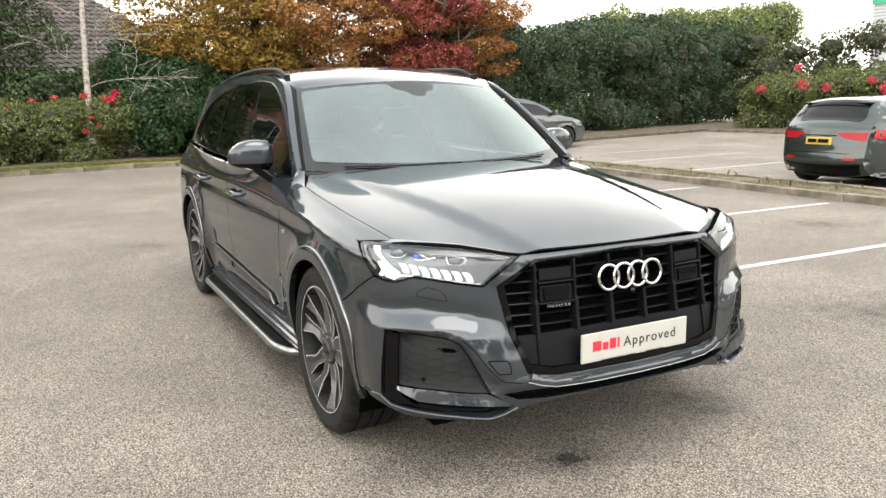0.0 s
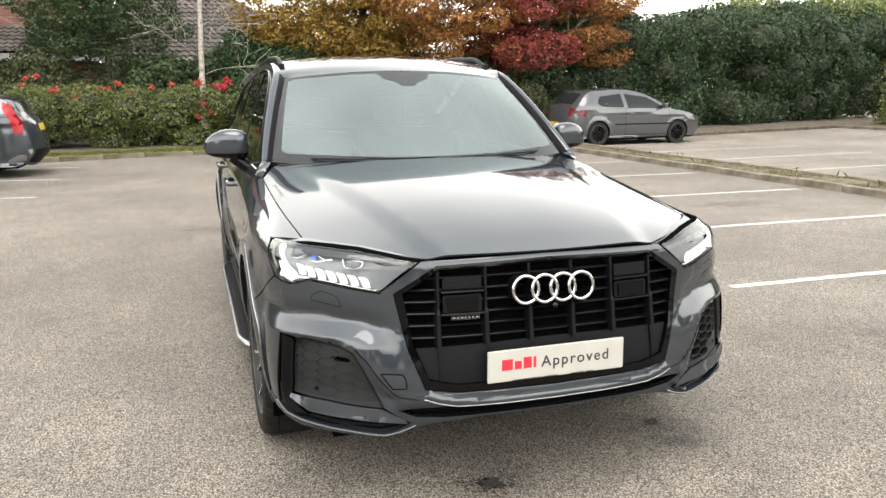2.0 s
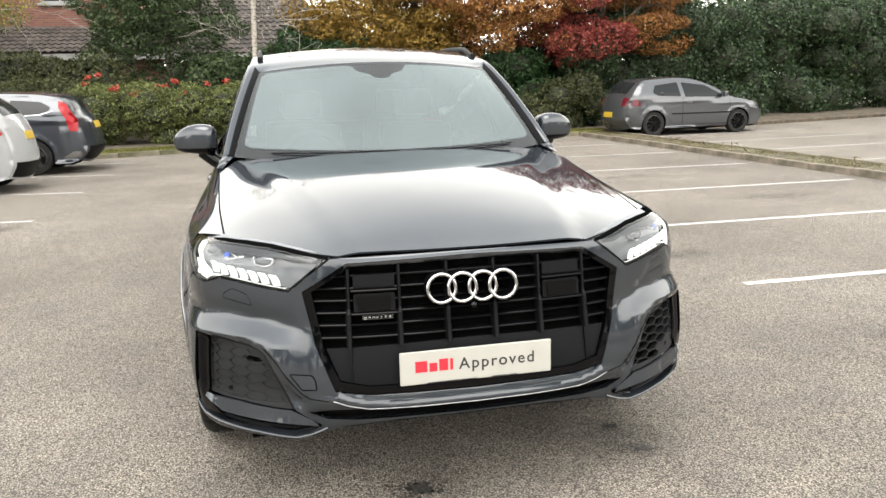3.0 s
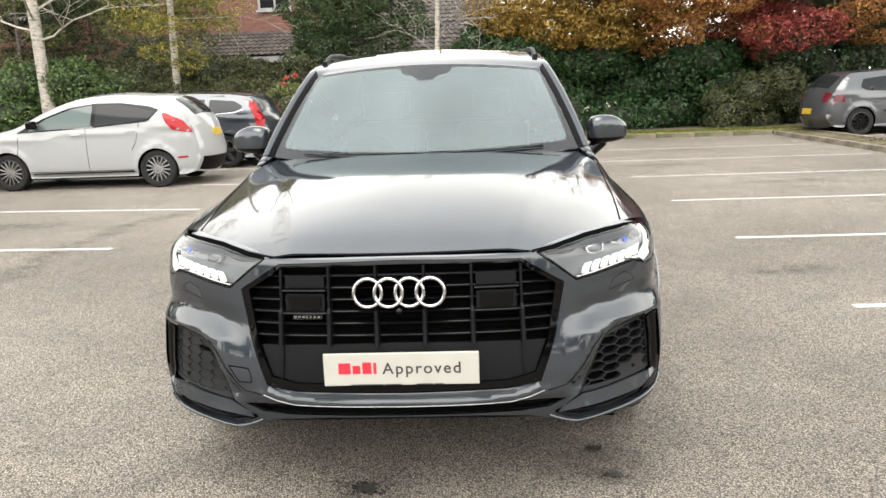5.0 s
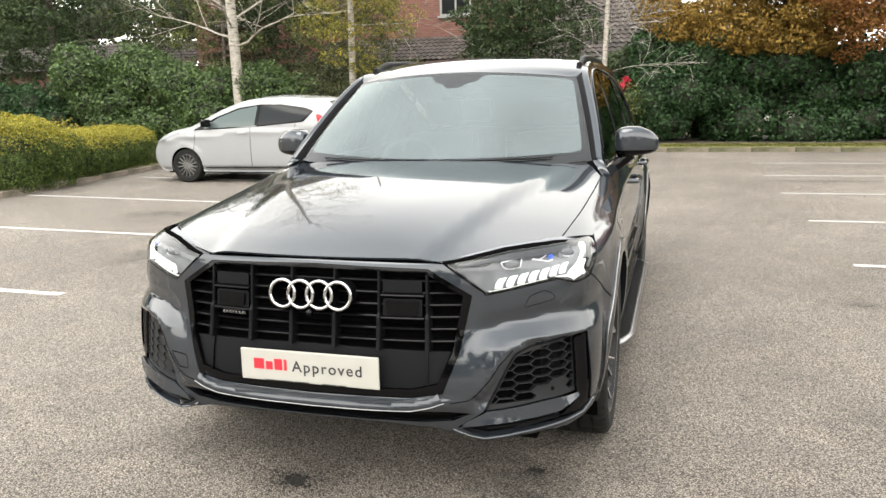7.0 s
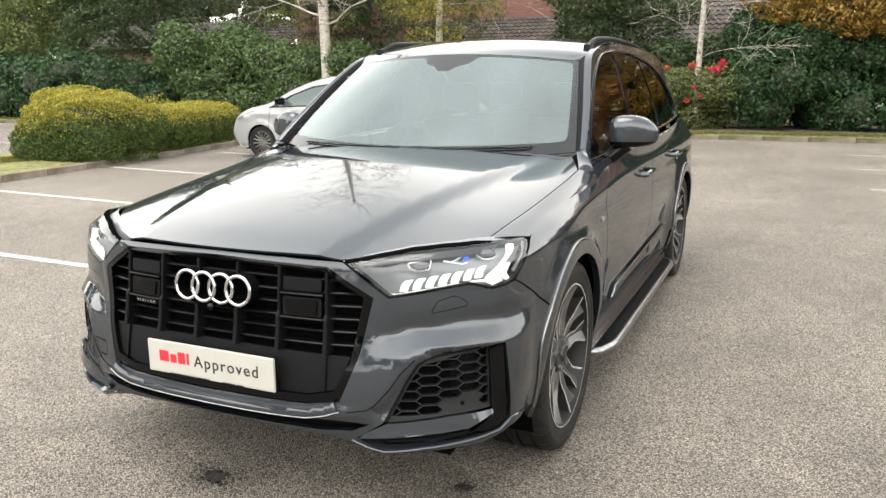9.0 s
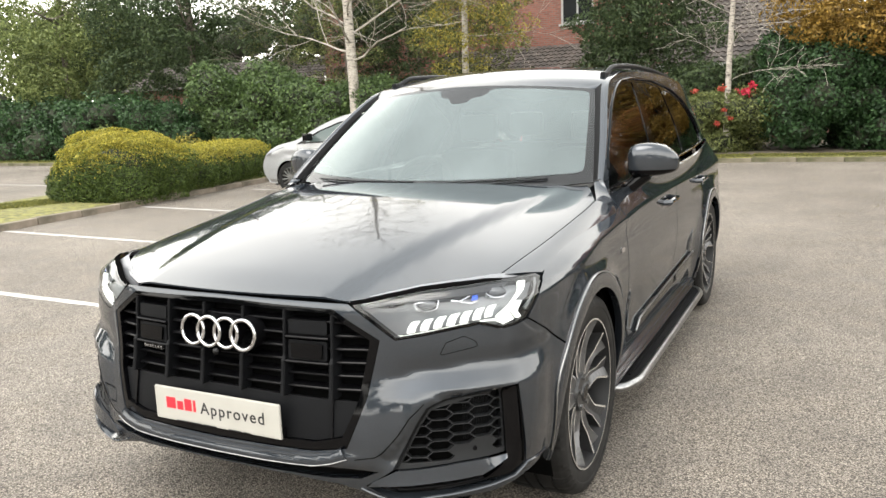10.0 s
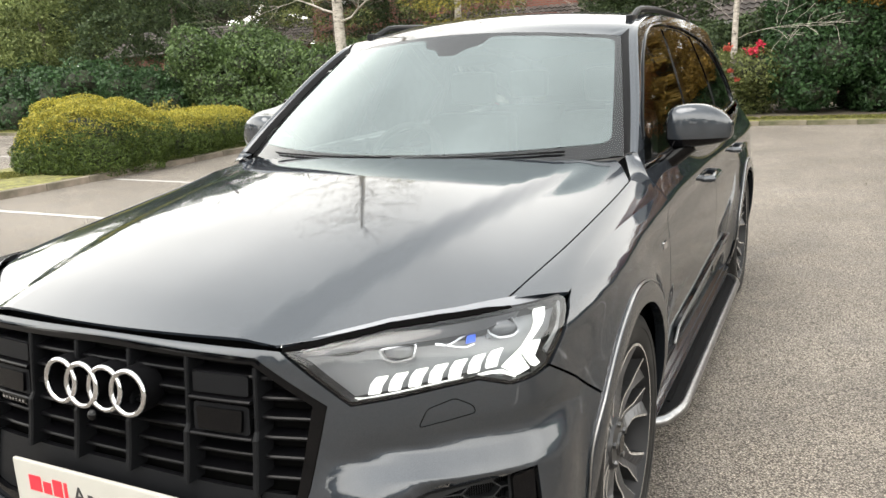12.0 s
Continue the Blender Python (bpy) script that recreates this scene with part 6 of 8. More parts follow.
for x0, x1 in ((-0.17, -0.06), (-0.055, 0.0), (0.05, 0.105), (0.11, 0.14)):
    part("maker_bar", one_box(x0, -0.0132, 0.477, x1, -0.0123, 0.480), GREY_INK, plate)
skin("plate_holder", [(-0.25, 0.466), (0.25, 0.466), (0.25, 0.5), (-0.25, 0.5)], [], body, BLACK_PLASTIC, 0.06, 0.02, -0.002)

# side intakes and splitter
def hexes(poly, wide, tall):
    """Centres of the cells of a honeycomb in staggered columns that fills the polygon."""
    lo, hi = np.array(poly).min(0), np.array(poly).max(0)
    return [(lo[0] + wide * i, lo[1] + tall * (j + 0.5 * (i % 2))) for i in range(int((hi[0] - lo[0]) / wide) + 2) for j in range(int((hi[1] - lo[1]) / tall) + 2)]


def clipped(poly, clip):
    """The part of a convex polygon that lies inside a convex clip polygon run anticlockwise."""
    out = [np.array(p, float) for p in poly]
    for i in range(len(clip)):
        a, b = np.array(clip[i - 1], float), np.array(clip[i], float)
        side = lambda p: (b[0] - a[0]) * (p[1] - a[1]) - (b[1] - a[1]) * (p[0] - a[0])
        res = []
        for p, q in zip(out, out[1:] + out[:1]):
            u, v = side(p), side(q)
            if u >= 0:
                res.append(p)
            if (u > 0) != (v > 0) and abs(u - v) > 1e-12:
                res.append(p + (q - p) * u / (u - v))
        out = res
        if len(out) < 3:
            return []
    return out


shelf_top = lambda a: np.interp(a, (0.50, 0.60, 0.69, 0.78, 0.918, 1.0), (0.345, 0.397, 0.406, 0.416, 0.421, 0.422))
shelf_low = lambda a: np.interp(a, (0.50, 0.61, 0.71, 0.844, 0.893, 0.93), (0.342, 0.354, 0.364, 0.374, 0.400, 0.42))


def shelf(s, z, off=0.0):
    """The painted blade below the mesh: its face leans back towards the mesh."""
    a = np.abs(s)
    t = np.clip((z - shelf_low(a)) / np.maximum(shelf_top(a) - shelf_low(a), 0.008), -0.3, 1.3)
    return body(s, z, off + 0.007 - 0.012 * t * smooth((a - 0.5) / 0.12))


for sg in (1, -1):
    holder = thing("side_intake", "", "")
    holder.parent = suv
    f = lambda off: (lambda u, v: nose(u, v, off)) if sg > 0 else mirrored(lambda u, v: nose(u, v, off))
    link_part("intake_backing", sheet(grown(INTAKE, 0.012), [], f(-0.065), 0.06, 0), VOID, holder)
    link_part("intake_surround", sheet(grown(INTAKE, -0.001)[[10, 11, 12, 13, 14, 15, 16]].tolist() + MESH[:1] + MESH[:4:-1], [], f(-0.006), 0.02, 0.03), DARK_PANEL, holder)
    inner = [(0.607, 0.404), (0.78, 0.422), (0.915, 0.427), (0.913, 0.616), (0.852, 0.607), (0.706, 0.574), (0.674, 0.53)]
    ok = []
    for cs, cz in hexes(MESH, 0.064, 0.0315):
        if sg > 0 and 0.79 < cs < 0.88 and cz < 0.468:
            continue
        w, l, h = 0.0395, 0.0215, 0.0142
        q = clipped([(cs - w, cz), (cs - l, cz - h), (cs + l, cz - h), (cs + w, cz), (cs + l, cz + h), (cs - l, cz + h)], inner)
        if len(q) > 2 and np.ptp(np.array(q), axis=0).min() > 0.007:
            ok.append([tuple(p) for p in q])
    me = sheet(grown(MESH, 0.003), ok, f(-0.012), 0.03, 0.022)
    link_part("honeycomb", me, GREY_MESH, holder, kind="stuff")
    if sg < 0:
        link_part("honeycomb_blank", sheet(MESH, [[(0.705, 0.552), (0.72, 0.562), (0.77, 0.566), (0.78, 0.56), (0.765, 0.549), (0.717, 0.546)]], f(-0.0165), 0.05, 0), GREY_MESH, holder)
    else:
        for k in range(22):
            x = 0.80 + 0.0053 * k
            link_part("cooler_fin", sheet([(x, 0.47), (x + 0.0018, 0.47), (x + 0.0018, 0.605), (x, 0.605)], [], f(-0.034), 0.08, 0.004), DARK_PANEL, holder)
    eye = nose(np.array([0.83]), np.array([0.447]), -0.022)[0] * np.array((sg, 1, 1))
    bm = lathe([(-0.012, 0.0001), (-0.012, 0.007), (-0.004, 0.009), (0.004, 0.0125), (0.02, 0.0135)], 24)
    bmesh.ops.transform(bm, matrix=Matrix.Translation(eye) @ pose(0, 0, 0, 0, 0, 90 + sg * 28), verts=bm.verts)
    part("parking_sensor", bm, BLACK_PLASTIC, holder, soft=True)
    post = [(0.921, 0.42), (0.925, 0.41), (0.9, 0.385), (0.85, 0.355), (0.93, 0.352), (0.978, 0.378), (0.969, 0.458), (0.963, 0.554), (0.959, 0.625), (0.919, 0.622)]
    link_part("intake_post", sheet(post, [], f(-0.001), 0.02, 0.025), GLOSS_BLACK, holder)
    link_part("post_seam", sheet([(0.968, 0.38), (0.974, 0.38), (0.962, 0.625), (0.958, 0.625)], [], f(0.0008), 0.03, 0.002), VOID, holder)
    blade = [(a, float(shelf_low(a))) for a in (0.512, 0.56, 0.61, 0.66, 0.71, 0.78, 0.844, 0.87, 0.893, 0.915)] + [(a, float(shelf_top(a))) for a in (0.918, 0.86, 0.78, 0.73, 0.69, 0.64, 0.60, 0.56, 0.53)]
    link_part("intake_blade", sheet(blade, [], shelf if sg > 0 else mirrored(shelf), 0.018, 0.02), PAINT, holder)
    split = [(0.52, 0.336), (0.56, 0.320), (0.60, 0.309), (0.71, 0.327), (0.86, 0.341), (0.935, 0.35), (0.89, 0.392), (0.844, 0.37), (0.71, 0.36), (0.61, 0.35)]
    link_part("splitter", sheet(split, [], f(-0.022), 0.02, 0.01), GLOSS_BLACK, holder)
    rib = [(0.60, 0.331), (0.71, 0.341), (0.85, 0.353), (0.85, 0.357), (0.71, 0.346), (0.60, 0.337)]
    link_part("splitter_rib", sheet(rib, [], f(-0.012), 0.02, 0.014), DARK_PANEL, holder)
    for name, line, r, mat in (("splitter_edge", [(0.49, 0.331), (0.54, 0.309), (0.59, 0.297), (0.71, 0.316), (0.86, 0.330), (0.945, 0.340), (0.99, 0.370), (1.13, 0.352)], 0.0042, PAINT),
                               ("bumper_seam", [(0.685, 0.602), (0.642, 0.56), (0.606, 0.506), (0.56, 0.452), (0.538, 0.438), (0.48, 0.43)], 0.0016, VOID)):
        q = np.concatenate([np.linspace(a, b, 8)[:-1] for a, b in zip(np.array(line), np.array(line)[1:])] + [np.array(line[-1:])])
        bm = bmesh.new()
        tube(bm, [tuple(p * np.array((sg, 1, 1))) for p in nose(q[:, 0], q[:, 1], 0.002 if mat is PAINT else -0.0006)], r, 6)
        part(name, bm, mat, holder, soft=True)
# the bright-edged blade that closes the grille below
blade_low = lambda a: np.interp(a, (0, 0.17, 0.29, 0.36, 0.416, 0.458), (0.403, 0.404, 0.406, 0.409, 0.422, 0.438))
blade_top = lambda a: np.interp(a, (0, 0.17, 0.29, 0.36, 0.416, 0.446), (0.429, 0.430, 0.432, 0.438, 0.453, 0.470))


def blade_surf(s, z, off=0.0):
    """An upright lower face and an upper one that leans back."""
    a = np.abs(s)
    t = (z - blade_low(a)) / (blade_top(a) - blade_low(a))
    return body(s, z, off + 0.006 + 0.017 * (1 - smooth((a - 0.42) / 0.16)) - np.interp(t, (0, 0.4, 1), (0, 0.0008, 0.0075)))


low = [(a, float(blade_low(abs(a)))) for a in (-0.454, -0.416, -0.36, -0.29, -0.17, 0, 0.17, 0.29, 0.36, 0.416, 0.454)]
top = [(a, float(blade_top(abs(a)))) for a in (0.444, 0.416, 0.36, 0.29, 0.17, 0, -0.17, -0.29, -0.36, -0.416, -0.444)]
skin("grille_blade", low + top, [], blade_surf, PAINT, 0.01, 0.012)
# the highlight on the blade's edge, put in as a thin satin tube
q = np.linspace(-0.462, 0.462, 90)
bm = bmesh.new()
tube(bm, [tuple(p) for p in blade_surf(q, blade_low(np.abs(q)) - 0.001, 0.001)], 0.0018, 6)
part("lip_highlight", bm, SATIN, suv, "thin highlight line along the lower blade edge", soft=True)
link_part("slot_backing", sheet(grown(SLOT, 0.015), [], lifted(body, -0.06), 0.06, 0), VOID, suv)
for z in (0.375, 0.388):
    bar("slot_slat", -0.5, 0.5, z, -0.04, 0.02, 0.006, GLOSS_BLACK, suv)

# headlights
for sg in (1, -1):
    lamp = thing("headlight", "", "")
    lamp.parent = suv
    tagged(lamp, "lit headlight with white daytime running strips")
    f = lambda off: lifted(body, off) if sg > 0 else mirrored(lifted(body, off))
    link_part("lamp_bowl", sheet(grown(LIGHT, 0.004), [], f(-0.042), 0.03, 0), LAMP_BOWL, lamp, "grey lamp bowl")
    rimo = grown(LIGHT, -0.001)
    link_part("lamp_rim", sheet(rimo, [grown(LIGHT, -0.0085)], f(-0.004), 0.02, 0.04), GLOSS_BLACK, lamp)
    link_part("lens", sheet(grown(LIGHT, -0.003), [], f(-0.001), 0.03, 0), LENS, lamp).visible_shadow = False
    link_part("upper_panel", sheet([(0.50, 0.884), (0.515, 0.877), (0.648, 0.895), (0.762, 0.901), (0.894, 0.908), (1.04, 0.922), (1.0, 0.926), (0.80, 0.921), (0.58, 0.904)], [], f(-0.012), 0.03, 0.02), LAMP_TOP, lamp)
    # black strip drawn over the lamp's top edge as the shaded bonnet gap
    edge = [q for q in LIGHT[:10:-1] if q[0] < 1.05]
    link_part("lamp_gap_strip", sheet([(a, z + 0.007 * min(1.0, (1.03 - a) / 0.15)) for a, z in edge] + [(a, z - 0.002) for a, z in edge[::-1]], [], f(0.001), 0.02, 0.006), VOID, lamp, "black gap below the bonnet edge")
    # running light: a lower strip, seven teeth and two hooked outer bars
    low = [(0.614, 0.7975), (0.63, 0.792), (0.744, 0.8085), (0.80, 0.8175), (0.862, 0.8245), (0.895, 0.8245), (0.918, 0.822), (0.948, 0.808), (0.952, 0.813), (0.92, 0.829), (0.89, 0.8295), (0.80, 0.8215), (0.744, 0.8125), (0.632, 0.7965)]
    link_part("light_strip", sheet(low, [], f(-0.012), 0.03, 0.006), LIT, lamp)
    for k in range(7):
        a, zb = 0.640 + 0.0407 * k, 0.8015 + 0.0055 * k
        q = rounded([(a, zb), (a + 0.026, zb + 0.002), (a + 0.031, zb + 0.018), (a + 0.045, zb + 0.037), (a + 0.018, zb + 0.034), (a + 0.006, zb + 0.020)], 0.003, 2)
        link_part("light_tooth", sheet(q, [], f(-0.016), 0.03, 0.006), LIT, lamp)
    hook = [(0.932, 0.842), (1.072, 0.917), (1.112, 0.914), (1.006, 0.874), (0.967, 0.851), (0.990, 0.818), (0.955, 0.811), (0.920, 0.833)]
    chevron = [(1.034, 0.868), (1.003, 0.872), (0.976, 0.851), (1.0, 0.819), (1.028, 0.815), (1.008, 0.840)]
    for q in (hook, chevron):
        link_part("light_bar", sheet(rounded(q, 0.003, 2), [], f(-0.013), 0.03, 0.008), LIT, lamp)
    grid = [(1.155, 0.912), (1.040, 0.846), (1.048, 0.832), (1.156, 0.901), (1.174, 0.916)]
    link_part("side_reflector", sheet(grid, [], f(-0.012), 0.03, 0.006), REFLECTOR, lamp, "pale ribbed side reflector")
    for q in ([(0.664, 0.889), (0.674, 0.868), (0.700, 0.861), (0.737, 0.867), (0.746, 0.897), (0.728, 0.900)], [(0.901, 0.899), (0.926, 0.887), (0.962, 0.886), (0.986, 0.893), (0.998, 0.918), (0.906, 0.917)]):
        q = rounded(q, 0.007, 3)
        link_part("projector_bezel", sheet(q, [grown(q, -0.0035)], f(-0.020), 0.02, 0.02), BEZEL, lamp, "bright projector bezel")
        c = np.mean(q, axis=0)
        p = body(np.array([c[0]]), np.array([c[1]]), -0.034)[0]
        bm = bmesh.new()
        bmesh.ops.create_uvsphere(bm, u_segments=20, v_segments=12, radius=1.0, matrix=Matrix.Translation((sg * p[0], p[1], p[2])) @ pose(0, 0, 0, 0, 0, sg * (38 if c[0] > 0.9 else 22)) @ Matrix.Diagonal((0.032, 0.012, 0.0165, 1)))
        part("projector_lens", bm, PROJECTOR, lamp, soft=True)
    for q, mat in (([(0.858, 0.909), (0.846, 0.887), (0.868, 0.889), (0.882, 0.913)], BLUE_TRIM), ([(0.782, 0.895), (0.782, 0.8895), (0.803, 0.8865), (0.803, 0.891)], BEZEL),
                   ([(0.806, 0.886), (0.874, 0.9105), (0.871, 0.913), (0.804, 0.8885)], BEZEL), ([(0.806, 0.886), (0.845, 0.879), (0.866, 0.884), (0.865, 0.887), (0.845, 0.882), (0.808, 0.8885)], BEZEL)):
        link_part("lamp_detail", sheet(q, [], f(-0.020), 0.03, 0.005), mat, lamp)

# door mouldings, steps and handles
for sg, f in both(lifted(body, 0.012)):
    trim = [(S(1.80), 0.385), (S(3.40), 0.445), (S(3.40), 0.487), (S(3.33), 0.492), (S(1.87), 0.432)]
    link_part("door_moulding", sheet(trim, [], f, 0.05, 0.014), GLOSS_BLACK, suv, "gloss black lower door moulding")
    line = refine([(S(1.80), 0.392), (S(1.862), 0.436), (S(3.35), 0.497), (S(3.36), 0.497)], 0.05)
    keep = len(refine([(S(1.80), 0.392), (S(1.862), 0.436)], 0.05)) // 2 + int(math.ceil((S(3.35) - S(1.862)) / 0.05)) + 1
    bm = bmesh.new()
    tube(bm, [tuple(p * np.array((sg, 1, 1))) for p in body(line[:keep, 0], line[:keep, 1], 0.014)], 0.005, 6)
    part("moulding_bead", bm, SATIN, suv, soft=True)
    sill = spline((0.0, 0.0), (0.25, 0.02), (0.3, 0.014), (0.55, 0.03), (0.6, 0.022), (0.85, 0.026), (1.0, -0.03))
    rocker = lambda u, v: np.stack([0.905 + sill(u), 1.40 + 2.1 * v, 0.315 - 0.085 * u], 1)
    link_part("rocker_panel", patch(rocker if sg > 0 else mirrored(rocker), 24, 12, 0.0), PAINT, suv)
    step = thing("side_step", "", "")
    step.parent = suv
    bm = bmesh.new()
    outl = rounded([(0.80, 1.44), (0.955, 1.47), (1.0, 1.62), (1.0, 3.38), (0.955, 3.5), (0.80, 3.52)], 0.05)
    lo = [bm.verts.new((sg * x, y, 0.2)) for x, y in outl]
    hi = [bm.verts.new((sg * x, y, 0.232)) for x, y in outl]
    bm.faces.new(lo)
    bm.faces.new(hi)
    for i in range(len(lo)):
        bm.faces.new((lo[i], lo[(i + 1) % len(lo)], hi[(i + 1) % len(lo)], hi[i]))
    part("step_board", bm, BLACK_PLASTIC, step)
    bm = bmesh.new()
    edge_pts = [q for q in outl if q[0] > 0.83]
    tube(bm, [(sg * (x - 0.004), y, 0.218) for x, y in edge_pts], 0.019, 10)
    part("step_edge", bm, SATIN, step, "satin aluminium step edge", soft=True)
    for k in range(4):
        part("tread_strip", one_box(sg * (0.86 + 0.028 * k) - 0.006, 1.62, 0.232, sg * (0.86 + 0.028 * k) + 0.006, 3.34, 0.237), BLACK_PLASTIC, step)
    for y in (1.7, 2.5, 3.25):
        part("step_bracket", one_box(min(sg * 0.6, sg * 0.84), y - 0.04, 0.215, max(sg * 0.6, sg * 0.84), y + 0.04, 0.26), BLACK_PLASTIC, step)
    for y, z in ((2.53, 0.925), (3.53, 0.945)):
        p = body(np.array([S(y - 0.1), S(y), S(y + 0.1)]), np.array([z, z + 0.002, z + 0.004]), 0.03) * np.array((sg, 1, 1))
        e = body(np.array([S(y - 0.115), S(y + 0.115)]), np.array([z, z + 0.004]), -0.004) * np.array((sg, 1, 1))
        bm = bmesh.new()
        tube(bm, [tuple(e[0]), tuple(p[0]), tuple(p[1]), tuple(p[2]), tuple(e[1])], [0.014, 0.016, 0.016, 0.016, 0.014], 8)
        h = part("door_handle", bm, PAINT, suv, soft=True)
        bm = bmesh.new()
        tube(bm, [tuple(q + np.array((sg * 0.014, 0, 0))) for q in p], 0.005, 6)
        part("handle_inlay", bm, CHROME, h)

# door mirrors
def lump(cx, cy, cz, rx, ry, rz, power=2.6, nu=28, nv=18):
    bm = bmesh.new()
    rows = []
    for j in range(nv + 1):
        b = math.pi * (j / nv - 0.5)
        row = []
        for i in range(nu):
            a = 2 * math.pi * i / nu
            d = [math.cos(b) * math.cos(a), math.cos(b) * math.sin(a), math.sin(b)]
            k = sum(abs(v) ** power for v in d) ** (-1 / power)
            row.append(bm.verts.new((cx + rx * d[0] * k, cy + ry * d[1] * k, cz + rz * d[2] * k)))
        rows.append(row)
    for a, b in zip(rows, rows[1:]):
        for i in range(nu):
            bm.faces.new((a[i], a[(i + 1) % nu], b[(i + 1) % nu], b[i]))
    bmesh.ops.remove_doubles(bm, verts=bm.verts, dist=1e-5)
    return bm


for sg in (1, -1):
    mir = thing("door_mirror", "", "")
    mir.parent = suv
    bm = lump(0, 0, 0, 0.112, 0.083, 0.08, 4.0)
    for v in bm.verts:
        x, y, z = v.co
        t = (x + 0.108) / 0.216
        z = z * (1.1 - 0.6 * max(0.0, (t - 0.4) / 0.6) ** 2) if z > 0 else z * (0.95 - 0.3 * t)
        y = y * (1 - 0.25 * t) + 0.05 * t * t
        if y > 0.03:
            y = 0.03 + (y - 0.03) * 0.3
        v.co = Vector((sg * (0.99 + x), 1.89 + y, 1.182 + z))
    upper = bm
    cut = bm.copy()
    for b, up in ((upper, True), (cut, False)):
        bmesh.ops.bisect_plane(b, geom=b.verts[:] + b.edges[:] + b.faces[:], plane_co=(0, 0, 1.148), plane_no=(0, 0, -1 if up else 1), clear_outer=True)
    part("mirror_cap", upper, PAINT, mir, soft=True)
    part("mirror_base", cut, GLOSS_BLACK, mir, soft=True)
    bm = bmesh.new()
    tube(bm, [(sg * 0.86, 1.87, 1.055), (sg * 0.9, 1.88, 1.08), (sg * 0.96, 1.89, 1.13)], [0.035, 0.035, 0.035], 10)
    part("mirror_arm", bm, GLOSS_BLACK, mir, soft=True)
    part("mirror_glass", one_box(sg * 0.91 if sg > 0 else sg * 1.05, 1.925, 1.15, sg * 1.05 if sg > 0 else sg * 0.91, 1.93, 1.225, bevel=0.002), CHROME, mir)

# wipers
for x0, x1, y0, y1 in ((-0.6, 0.0, 1.40, 1.335), (0.06, 0.6, 1.345, 1.42)):
    bm = bmesh.new()
    u = np.linspace(x0, x1, 12) / 0.775
    p = screen_surf(u, 0.066 - 0.03 * u * u + 0.008 * np.linspace(0, 1, 12), 0.008)
    tube(bm, [tuple(q) for q in p], 0.0038, 6)
    part("wiper", bm, BLACK_PLASTIC, suv)

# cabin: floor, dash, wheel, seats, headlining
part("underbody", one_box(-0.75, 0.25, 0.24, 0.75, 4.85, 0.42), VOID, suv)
part("cabin_floor", one_box(-0.8, 1.5, 0.42, 0.8, 4.7, 0.47), CABIN, suv)
part("bulkhead", one_box(-0.8, 1.42, 0.42, 0.8, 1.5, 1.03), CABIN, suv)
bm = bmesh.new()
rows = []
for u in np.linspace(-1, 1, 15):
    rows.append([bm.verts.new((0.74 * u, y + 0.2 * u * u, z)) for y, z in ((1.38, 1.06), (1.55, 1.085), (1.8, 1.09), (1.95, 1.06), (2.0, 0.96), (1.9, 0.8))])
for a, b in zip(rows, rows[1:]):
    for k in range(5):
        bm.faces.new((a[k], a[k + 1], b[k + 1], b[k]))
part("dashboard", bm, DASH, suv, soft=True)
bm = bmesh.new()
c = Vector((-0.37, 2.16, 1.02))
tube(bm, [c + Vector((0.185 * math.cos(a), 0.185 * math.sin(a) * 0.42, 0.185 * math.sin(a) * 0.9)) for a in np.linspace(0, 2 * math.pi, 33)[:-1]], 0.017, 8, closed=True)
box(bm, -0.45, 2.12, 0.97, -0.29, 2.17, 1.07, bevel=0.015)
part("steering_wheel", bm, CABIN, suv, soft=True)
for y in (2.75, 3.65):
    for x in (-0.38, 0.38):
        bm = bmesh.new()
        box(bm, x - 0.26, y - 0.3, 0.55, x + 0.26, y + 0.22, 0.72, bevel=0.05)
        box(bm, x - 0.25, y + 0.14, 0.68, x + 0.25, y + 0.3, 1.2, pose(0, 0, 0), bevel=0.06)
        box(bm, x - 0.13, y + 0.2, 1.24, x + 0.13, y + 0.3, 1.42, bevel=0.045)
        part("seat", bm, CABIN, suv, soft=True)
link_part("headlining", patch(lambda u, v: roof_surf(u, 2.05 + 2.7 * v) - np.array((0, 0, 0.03)), 15, 20, u=(-0.97, 0.97)), HEADLINING, suv)
bm = lump(0, 2.16, 1.47, 0.115, 0.02, 0.032)
part("rear_view_mirror", bm, GLOSS_BLACK, suv, soft=True)

